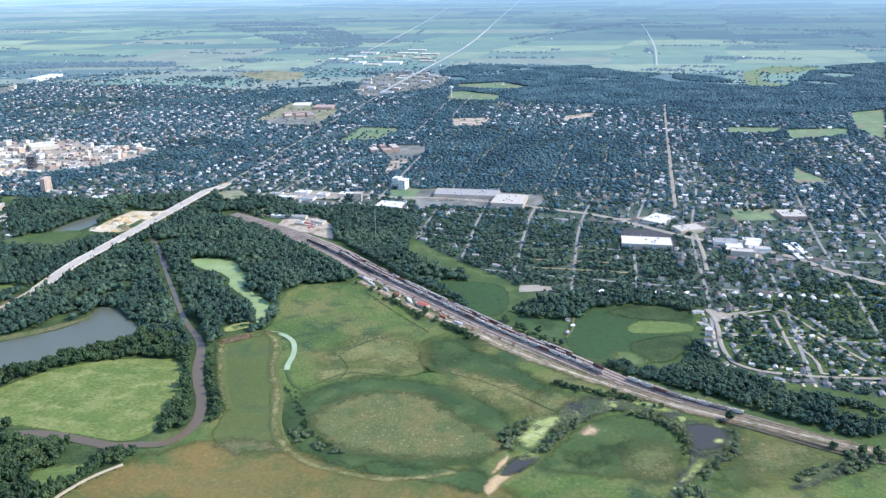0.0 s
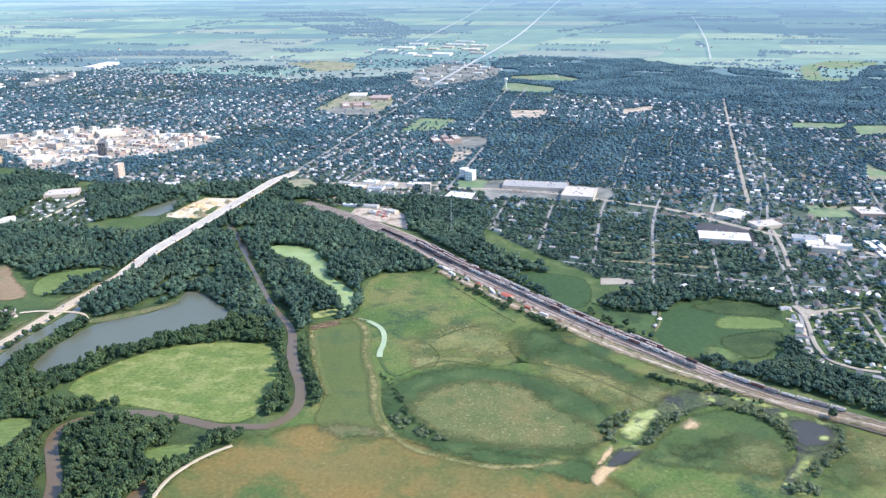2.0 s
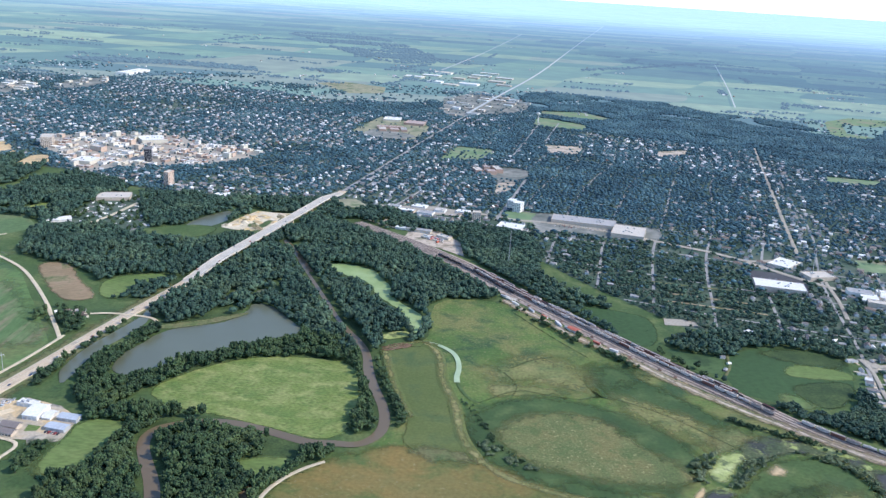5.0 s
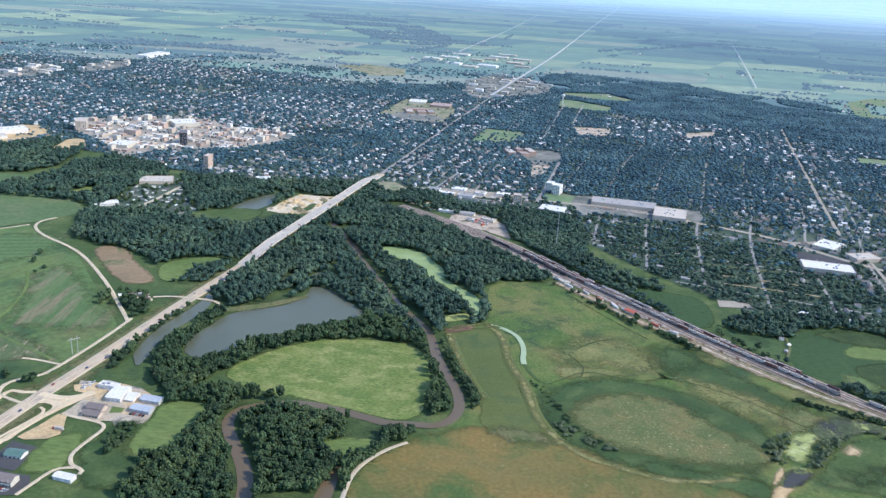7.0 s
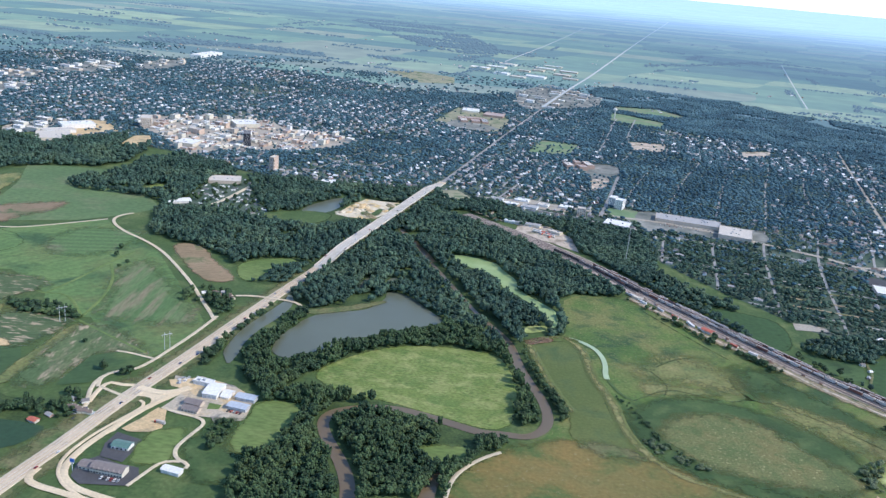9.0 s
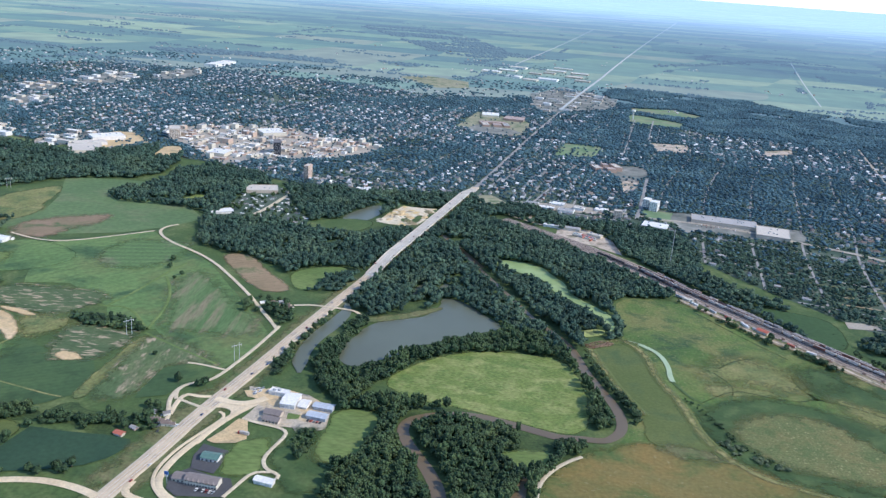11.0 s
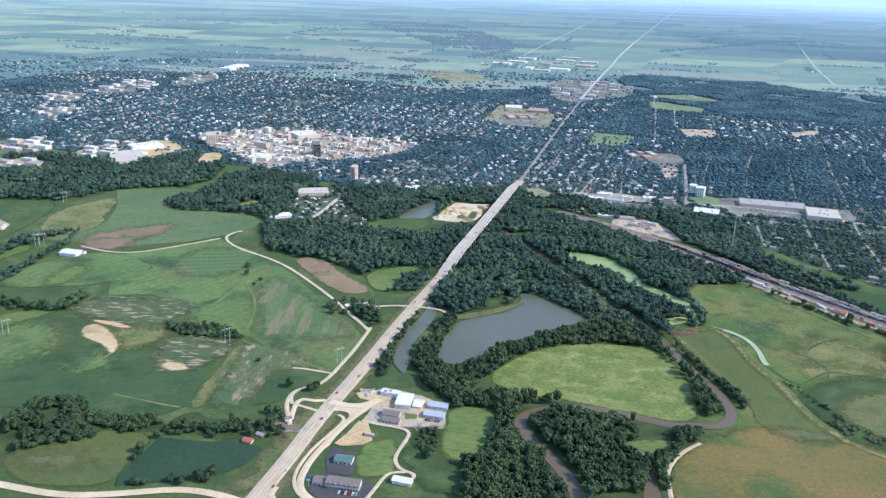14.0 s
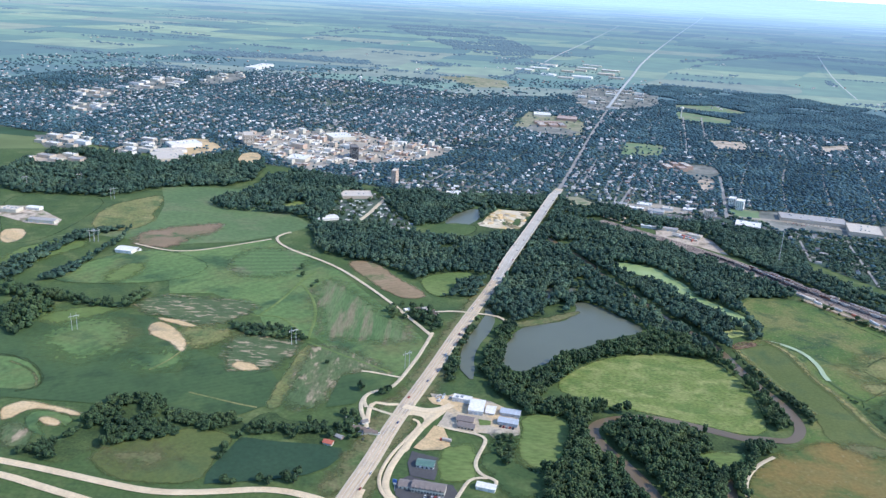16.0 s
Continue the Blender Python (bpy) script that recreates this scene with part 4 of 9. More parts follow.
LEVEE_E = [(298, 971), (314, 953), (317, 907), (317, 871), (325, 837), (331, 811), (331, 782), (333, 754), (340, 727), (347, 710)]
LEVEE_S = [(347, 710), (366, 684), (387, 670), (420, 654), (449, 647), (479, 649), (502, 654)]
LEVEE_W = [(250, 947), (256, 898), (266, 843), (276, 804), (283, 784)]
LEVEE_N = [(249, 950), (265, 963), (284, 973), (298, 975), (314, 966)]
LEVEE_DK = [(245, 941), (251, 899), (262, 843), (274, 802), (281, 785)]
LOGS = [(245, 949), (252, 960), (268, 968), (279, 972), (282, 958), (264, 949), (252, 942)]
TAN_STRIP = [(286, 730), (312, 725), (339, 716), (346, 703), (321, 702), (297, 705), (286, 715)]
YEL_A = [(371, 901), (402, 939), (443, 948), (484, 926), (486, 863), (455, 871), (417, 882), (385, 874)]
YEL_B = [(507, 852), (546, 834), (584, 798), (605, 770), (591, 741), (567, 766), (541, 790), (514, 818)]
YEL_C = [(367, 866), (417, 868), (467, 856), (448, 848), (405, 844), (372, 837)]
DK_A = [(493, 927), (524, 935), (557, 920), (539, 884), (505, 866), (490, 882)]
ISLAND = [(599, 687), (632, 722), (667, 737), (697, 734), (713, 714), (719, 690), (714, 667), (701, 640), (690, 624), (645, 633), (597, 642), (576, 661), (592, 678)]
ISL_DK = [(604, 666), (631, 674), (661, 688), (664, 676), (636, 663), (625, 649), (608, 655)]
ISL_TU = [(663, 686), (701, 677), (697, 641), (686, 628), (649, 637)]
TU_E = [(778, 695), (816, 671), (845, 645), (817, 631), (797, 631), (763, 613), (756, 626), (768, 661)]
GR_E = [(743, 703), (780, 700), (774, 661), (759, 609), (720, 605), (738, 637), (764, 662)]
TU_N = [(607, 796), (650, 773), (623, 756), (596, 737), (580, 746)]
ALGAE = [(565, 702), (575, 714), (586, 731), (596, 737), (611, 742), (613, 733), (601, 719), (593, 708), (585, 696), (578, 686), (568, 688)]
ALGAE_C = [(691, 762), (705, 761), (724, 747), (730, 736), (716, 739), (696, 750)]
ALGAE_D = [(559, 673), (577, 678), (575, 669), (564, 666)]
ALGAE_E = [(745, 680), (752, 686), (758, 682), (751, 675)]
ALGAE_F = [(713, 644), (730, 655), (722, 642), (704, 625), (691, 618), (702, 630)]
ALGAE_G = [(692, 606), (704, 608), (701, 596), (689, 595)]
DARKPOOL = [(547, 659), (560, 673), (575, 671), (581, 668), (564, 653), (550, 644), (537, 641)]
SPIT = [(523, 621), (528, 636), (538, 647), (543, 642), (554, 644), (543, 636), (536, 628), (526, 615)]
SPIT_B = [(531, 648), (547, 670), (553, 676), (550, 668), (537, 647)]
MARSH_BED = [(603, 729), (624, 764), (644, 774), (673, 772), (701, 766), (726, 752), (733, 735), (728, 715), (713, 731), (693, 741), (672, 746), (647, 737), (621, 725)]
MARSH_OUT = [(723, 662), (743, 662), (759, 669), (747, 653), (728, 645), (713, 629), (702, 620), (689, 619), (697, 630), (711, 644)]
MARSH_FAR = [(780, 601), (797, 616), (823, 632), (853, 639), (864, 636), (831, 614), (797, 601)]
POOL_E = [(728, 713), (739, 717), (757, 711), (767, 701), (769, 688), (758, 672), (741, 664), (727, 662), (720, 670), (724, 690)]
DEB_A = [(627, 708), (638, 717), (644, 712), (633, 703)]
DEB_B = [(600, 899), (611, 904), (609, 893), (602, 889)]
W_MARSH1 = [(549, 707), (557, 721), (573, 732), (589, 736), (576, 717), (565, 703), (561, 691), (563, 682), (551, 681)]
W_MARSH2 = [(578, 684), (590, 693), (598, 707), (609, 721), (629, 733), (641, 737), (642, 729), (621, 713), (610, 701), (598, 682), (586, 674), (578, 675)]
W_MARSH3 = [(679, 739), (700, 745), (715, 729), (726, 710), (724, 675), (719, 666), (719, 690), (708, 717), (689, 727)]
W_MARSH4 = [(708, 618), (716, 635), (735, 651), (759, 662), (769, 673), (758, 651), (732, 636), (719, 622), (719, 612)]
W_MARSH5 = [(852, 648), (871, 652), (889, 646), (894, 638), (870, 628), (851, 617), (829, 617), (841, 627), (853, 639)]
W_MARSH6 = [(794, 618), (817, 630), (842, 636), (811, 620), (791, 609)]
W_MARSH7 = [(686, 607), (705, 616), (711, 607), (712, 595), (682, 596)]
W_MARSH8 = [(766, 699), (775, 698), (773, 680), (763, 662), (759, 667), (768, 685)]
SOY_L1 = [(-594, 869), (-580, 912), (-545, 944), (-502, 923), (-479, 868), (-502, 835), (-538, 817)]
SOY_L2 = [(-472, 839), (-440, 858), (-412, 854), (-408, 818), (-433, 801), (-465, 811)]
SOY_L3 = [(-624, 933), (-589, 963), (-547, 985), (-531, 972), (-557, 938), (-589, 908)]
F_ARC = [(-628, 823), (-590, 820), (-565, 806), (-545, 782), (-537, 761), (-544, 750), (-589, 750)]
ARC_LINE = [(-630, 825), (-611, 826), (-590, 822), (-566, 808), (-544, 783), (-536, 763), (-541, 750), (-553, 746)]
ARC_TRACK = [(-591, 810), (-566, 797), (-547, 777), (-540, 760)]
STREAK = [(-303, 1053), (-287, 1123), (-264, 1101), (-189, 993), (-148, 927), (-161, 912), (-245, 911), (-273, 924), (-278, 988)]
TERR = [(-444, 1152), (-428, 1230), (-395, 1241), (-323, 1240), (-325, 1171), (-353, 1117), (-407, 1104)]
BARE_L = [(-538, 683), (-523, 686), (-502, 671), (-491, 652), (-506, 641), (-518, 645)]
F_SAND4 = [(-552, 711), (-536, 729), (-503, 719), (-471, 709), (-471, 702), (-496, 709), (-521, 715), (-530, 699), (-536, 687), (-540, 687)]
F_SAND5 = [(-508, 691), (-501, 701), (-483, 690), (-483, 681)]
GR_L = [(-523, 697), (-512, 713), (-474, 702), (-474, 679), (-483, 690), (-499, 697), (-506, 684), (-483, 663), (-505, 670)]
W_FARM5 = [(-464, 712), (-458, 733), (-440, 744), (-419, 744), (-394, 735), (-373, 724), (-360, 706), (-327, 717), (-307, 704), (-312, 690), (-336, 690), (-362, 685), (-374, 673), (-391, 665), (-417, 654), (-441, 643), (-451, 621), (-480, 628), (-506, 636), (-477, 649), (-463, 669)]
W_FARM6 = [(-310, 695), (-305, 720), (-288, 733), (-276, 718), (-253, 714), (-223, 704), (-213, 679), (-236, 672), (-258, 680), (-282, 692), (-297, 684)]
F_TEAL = [(-324, 619), (-316, 654), (-309, 680), (-274, 676), (-236, 674), (-211, 669), (-208, 659), (-220, 637), (-236, 624), (-271, 613), (-322, 602)]
F_OLIVE = [(-438, 635), (-420, 654), (-396, 676), (-364, 692), (-325, 689), (-313, 674), (-321, 654), (-324, 626), (-327, 604), (-360, 599), (-399, 602)]
PALE_OL = [(-431, 643), (-398, 651), (-366, 650), (-365, 631), (-398, 624)]
FARMROAD_S = [(-132, 946), (-137, 920), (-147, 876), (-156, 845), (-164, 816), (-175, 791), (-189, 786), (-199, 776), (-203, 757), (-199, 734), (-192, 716), (-192, 702)]
DRIVE1 = [(-163, 759), (-177, 757), (-186, 762), (-192, 755), (-193, 735), (-192, 718)]
DRIVE1B = [(-196, 749), (-201, 766), (-197, 777)]
DRIVE1C = [(-194, 750), (-177, 741), (-164, 735), (-156, 732)]
JUNC = [(-169, 730), (-163, 754), (-146, 754), (-131, 747), (-122, 751), (-116, 759), (-112, 751), (-124, 734), (-130, 722), (-137, 708), (-145, 687), (-149, 669), (-155, 670), (-147, 693), (-139, 717), (-135, 731), (-142, 739), (-157, 738)]
FRONTAGE = [(-123, 743), (-129, 734), (-137, 716), (-146, 694), (-155, 670), (-163, 646), (-166, 628), (-167, 613), (-162, 598), (-150, 586), (-134, 579), (-110, 572)]
FRONT_B = [(-147, 730), (-141, 726), (-140, 718), (-147, 702), (-156, 683), (-165, 662), (-171, 640), (-173, 623), (-171, 609), (-166, 598), (-154, 584), (-136, 573)]
PIT = [(-126, 719), (-117, 716), (-112, 701), (-109, 683), (-118, 676), (-137, 673), (-144, 677), (-134, 697)]
GRASS_S = [(-36, 748), (-14, 755), (10, 750), (12, 717), (1, 685), (-11, 653), (-35, 653), (-45, 666), (-42, 701)]
CABIN_RD = [(-239, 1581), (-250, 1528), (-259, 1474), (-274, 1419), (-289, 1401)]
QUARRY_POND = [(-121, 1448), (-94, 1507), (-65, 1545), (-50, 1532), (-56, 1468), (-89, 1411), (-115, 1413)]
FRONT_Q = [(-152, 1406), (-115, 1428), (-54, 1461), (50, 1512), (40, 1408), (-48, 1358), (-107, 1341), (-151, 1353)]
FIELD_E = [(658, 918), (678, 970), (722, 1007), (776, 1011), (824, 997), (834, 968), (803, 884), (765, 847), (718, 841), (676, 853), (657, 884)]
FE_DK = [(722, 883), (744, 907), (812, 918), (803, 884), (757, 840), (739, 849)]
FE_BR = [(735, 926), (745, 950), (768, 962), (827, 944), (818, 919), (762, 920)]
FE_TOP = [(721, 994), (776, 1010), (839, 991), (824, 951), (775, 960), (743, 975)]
FE_LT = [(693, 851), (717, 884), (736, 858), (736, 835)]
FARMYARD_E = [(673, 970), (675, 953), (664, 934)]
FARMDRIVE_E = [(687, 991), (677, 963), (675, 946), (659, 918)]
CABINS_E = [(738, 1060), (746, 1055), (753, 1050), (759, 1045), (772, 1050), (777, 1043), (786, 1040), (793, 1037), (809, 1050), (825, 1044), (836, 1039), (852, 1043)]
CABINS_E2 = [(896, 1026), (915, 1033), (946, 1025), (954, 1016), (971, 1018), (980, 1011), (1000, 1015), (1011, 1006), (1017, 994), (1043, 1007)]
LOT_E = [(628, 1072), (633, 1097), (657, 1096), (676, 1088), (675, 1073), (645, 1072)]
SUB_LOOP = [(857, 986), (858, 965), (851, 931), (835, 884), (830, 854), (830, 833), (848, 813), (880, 801), (918, 790), (975, 782)]
SUB_N = [(861, 961), (894, 965), (927, 975), (953, 974), (957, 951), (961, 916), (966, 878), (972, 840), (983, 804)]
SUB_APRON = [(854, 984), (862, 989), (877, 971), (902, 975), (901, 961), (870, 952), (856, 944), (854, 955)]
SUB_DIRT = [(887, 732), (908, 728), (928, 712), (921, 694), (899, 701), (883, 713)]
W_NORTH = [(739, 3808), (959, 3813), (1174, 3729), (1417, 3685), (1451, 3449), (1619, 3381), (1791, 3222), (1748, 2952), (1919, 2924), (2292, 3483), (2687, 3611), (3140, 3574), (2135, 2205), (1940, 2378), (1827, 2447), (1648, 2370), (1557, 2434), (1345, 2573), (1045, 2676), (874, 2763), (693, 3219)]
CL_FAR1 = [(1948, 3401), (2137, 3576), (2333, 3563), (2309, 3459), (2110, 3314), (1998, 3353), (1888, 3086), (1961, 3010), (1906, 2941), (1788, 3007)]
CL_FAR2 = [(-167, 3711), (-48, 3816), (135, 3699), (135, 3467), (1, 3418)]
LEAFY_N = [(734, 3742), (1170, 3707), (1726, 3696), (1826, 3198), (2248, 2886), (1940, 2378), (1768, 2403), (1496, 2296), (1340, 2319), (1302, 2525), (1089, 2556), (919, 2696), (664, 2859)]
LEAFY_MID = [(630, 2128), (791, 2222), (833, 1962), (1040, 2229), (1105, 1993), (995, 1614), (888, 1560), (771, 1641), (649, 1589), (570, 1714)]
LEAFY_E = [(1250, 2159), (1408, 2097), (1376, 1829), (1256, 1582), (1108, 1546), (1159, 1798)]
FAR_ROAD = [(2545, 6387), (2114, 5046), (1849, 4219), (1670, 3661)]
FL_A = [(-770, 1136), (-754, 1207), (-698, 1237), (-667, 1217), (-697, 1156), (-723, 1106), (-739, 1075)]
FL_B = [(-668, 1050), (-645, 1132), (-589, 1208), (-505, 1189), (-456, 1137), (-501, 1071), (-588, 1051)]
FL_C = [(-595, 1068), (-593, 1115), (-567, 1145), (-551, 1122), (-561, 1073), (-573, 1053)]
FL_D = [(-683, 965), (-663, 984), (-606, 963), (-618, 919), (-663, 927)]
SCH_LOT = [(107, 2471), (145, 2573), (243, 2533), (285, 2469), (228, 2424), (154, 2429)]
B_SCH2 = (272.7, 2712.5, 64.3, 61.2, -11.7)
B_SCH3 = (197.2, 2774.2, 56.1, 62.5, -4.1)
F_RED = [(-611, 1226), (-617, 1286), (-581, 1318), (-541, 1346), (-497, 1361), (-502, 1307), (-535, 1261), (-548, 1215), (-581, 1215)]
F_YELLOW = [(-702, 1292), (-725, 1373), (-722, 1441), (-688, 1489), (-657, 1529), (-636, 1447), (-638, 1398), (-617, 1359), (-626, 1313), (-652, 1283)]
F_NORTH = [(-679, 1583), (-602, 1595), (-523, 1595), (-468, 1545), (-367, 1400), (-350, 1369), (-391, 1315), (-446, 1268), (-553, 1231), (-670, 1258), (-737, 1245), (-694, 1284), (-615, 1352), (-631, 1444)]
W_SW2 = [(-24, 650), (-13, 676), (0, 707), (16, 719), (16, 578), (-23, 575), (-27, 614)]

# ---- ground ----
rings = np.r_[0, np.geomspace(60, FLAT, 46), FLAT + np.geomspace(20, 3200, 90), np.geomspace(8000, 160000, 60)]
spokes = 240
ang = np.linspace(0, 2 * np.pi, spokes, endpoint=False)
gx = EYE_MID.x + np.outer(rings, np.cos(ang))
gy = EYE_MID.y + np.outer(rings, np.sin(ang))
vx, vy, vz = lift(gx.ravel(), gy.ravel(), 0.0)
quads = []
for i in range(len(rings) - 1):
    a = i * spokes + np.arange(spokes)
    b = i * spokes + (np.arange(spokes) + 1) % spokes
    quads.append(np.column_stack([a, a + spokes, b + spokes, b]))
cut = 1 + int(np.searchsorted(rings, 2700.0))
all_quads = np.vstack(quads)
corners = np.column_stack([vx, vy, vz])
flat_plan = np.column_stack([gx.ravel(), gy.ravel(), 0 * gx.ravel()]).astype(np.float32)


def ground_piece(name, first, last):
    """Rings of the plain, with their plan kept as an attribute."""
    rows_ = slice(first * spokes, (last + 1) * spokes)
    qs = np.vstack(quads[first:last]) - first * spokes
    me = mesh_from(name, corners[rows_], qs)
    at = me.attributes.new("plan", "FLOAT_VECTOR", "POINT")
    at.data.foreach_set("vector", flat_plan[rows_].ravel())
    return me


def haze_glow(m, share):
    """The far plain is the backdrop of distance: a blue glow, growing with range, paints haze on it and what lies
    there.
    """
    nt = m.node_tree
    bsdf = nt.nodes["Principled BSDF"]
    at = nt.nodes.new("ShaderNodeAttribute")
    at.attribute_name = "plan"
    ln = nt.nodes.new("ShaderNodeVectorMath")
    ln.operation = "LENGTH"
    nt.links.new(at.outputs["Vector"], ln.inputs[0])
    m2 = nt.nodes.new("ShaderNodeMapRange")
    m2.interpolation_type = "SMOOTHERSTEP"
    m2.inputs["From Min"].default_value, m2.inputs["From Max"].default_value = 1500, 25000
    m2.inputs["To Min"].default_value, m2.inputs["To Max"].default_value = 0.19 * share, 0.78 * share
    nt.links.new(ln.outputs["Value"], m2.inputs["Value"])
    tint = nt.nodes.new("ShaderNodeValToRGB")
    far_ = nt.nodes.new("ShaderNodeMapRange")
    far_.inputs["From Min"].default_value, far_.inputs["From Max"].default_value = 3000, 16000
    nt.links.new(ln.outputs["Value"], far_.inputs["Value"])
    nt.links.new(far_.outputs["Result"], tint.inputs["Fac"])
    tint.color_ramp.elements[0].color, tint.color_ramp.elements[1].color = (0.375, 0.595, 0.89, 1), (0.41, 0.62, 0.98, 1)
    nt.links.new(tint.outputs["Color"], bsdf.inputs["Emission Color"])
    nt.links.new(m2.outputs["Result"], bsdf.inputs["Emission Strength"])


def farmland(name, glow):
    """Open farmland: square fields with their own crops, and grass in the near part."""
    m = bpy.data.materials.new(name)
    m.use_nodes = True
    nt = m.node_tree
    L = nt.links.new
    N = nt.nodes.new
    bsdf = nt.nodes["Principled BSDF"]
    bsdf.inputs["Roughness"].default_value, bsdf.inputs["Specular IOR Level"].default_value = 0.95, 0.1
    at = N("ShaderNodeAttribute")
    at.attribute_name = "plan"
    mp = N("ShaderNodeMapping")
    mp.inputs["Rotation"].default_value = (0, 0, radians(13))
    mp.inputs["Scale"].default_value = (1 / 640, 1 / 330, 1)
    L(at.outputs["Vector"], mp.inputs["Vector"])
    warp = N("ShaderNodeTexNoise")
    warp.inputs["Scale"].default_value, warp.inputs["Detail"].default_value = 0.35, 2
    L(mp.outputs["Vector"], warp.inputs["Vector"])
    add = N("ShaderNodeVectorMath")
    add.operation = "MULTIPLY_ADD"
    add.inputs[1].default_value = (0.9, 0.9, 0)
    L(warp.outputs["Color"], add.inputs[0])
    L(mp.outputs["Vector"], add.inputs[2])
    fl = N("ShaderNodeVectorMath")
    fl.operation = "FLOOR"
    L(add.outputs["Vector"], fl.inputs[0])
    wn_ = N("ShaderNodeTexWhiteNoise")
    wn_.noise_dimensions = "2D"
    L(fl.outputs["Vector"], wn_.inputs["Vector"])
    ramp = N("ShaderNodeValToRGB")
    cols = [(0.06, 0.122, 0.065), (0.10, 0.165, 0.08), (0.045, 0.095, 0.06), (0.19, 0.235, 0.11), (0.088, 0.150, 0.078), (0.165, 0.212, 0.095), (0.06, 0.118, 0.065), (0.17, 0.185, 0.10), (0.115, 0.18, 0.085), (0.045, 0.09, 0.06)]
    ramp.color_ramp.interpolation = "CONSTANT"
    els = ramp.color_ramp.elements
    while len(els) < len(cols):
        els.new(0.5)
    for i, c in enumerate(cols):
        els[i].position, els[i].color = i / len(cols), (*c, 1)
    L(wn_.outputs["Value"], ramp.inputs["Fac"])
    n = N("ShaderNodeTexNoise")
    n.inputs["Scale"].default_value, n.inputs["Detail"].default_value = 0.008, 8
    L(at.outputs["Vector"], n.inputs["Vector"])
    mr = N("ShaderNodeMapRange")
    mr.inputs["To Min"].default_value, mr.inputs["To Max"].default_value = 0.45, 1.45
    L(n.outputs["Fac"], mr.inputs["Value"])
    sc = N("ShaderNodeVectorMath")
    sc.operation = "SCALE"
    L(ramp.outputs["Color"], sc.inputs[0])
    L(mr.outputs["Result"], sc.inputs["Scale"])
    L(sc.outputs["Vector"], bsdf.inputs["Base Color"])
    # Blue emission stands in for air haze over the far fields.
    if glow:
        haze_glow(m, 1.0)
    return m


# Far roads and woods emit the same painted haze as the plain.
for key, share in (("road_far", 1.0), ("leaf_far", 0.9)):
    haze_glow(M[key], share)
M["farmland"] = farmland("farmland", False)
near_mesh = ground_piece("ground", 0, cut - 1)
near_mesh.materials.append(M["farmland"])
structure("ground", near_mesh, "open green farmland plain around the town", "ground")
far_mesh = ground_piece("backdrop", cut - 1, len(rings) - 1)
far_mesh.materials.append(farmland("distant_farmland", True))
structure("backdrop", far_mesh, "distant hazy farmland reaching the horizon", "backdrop")


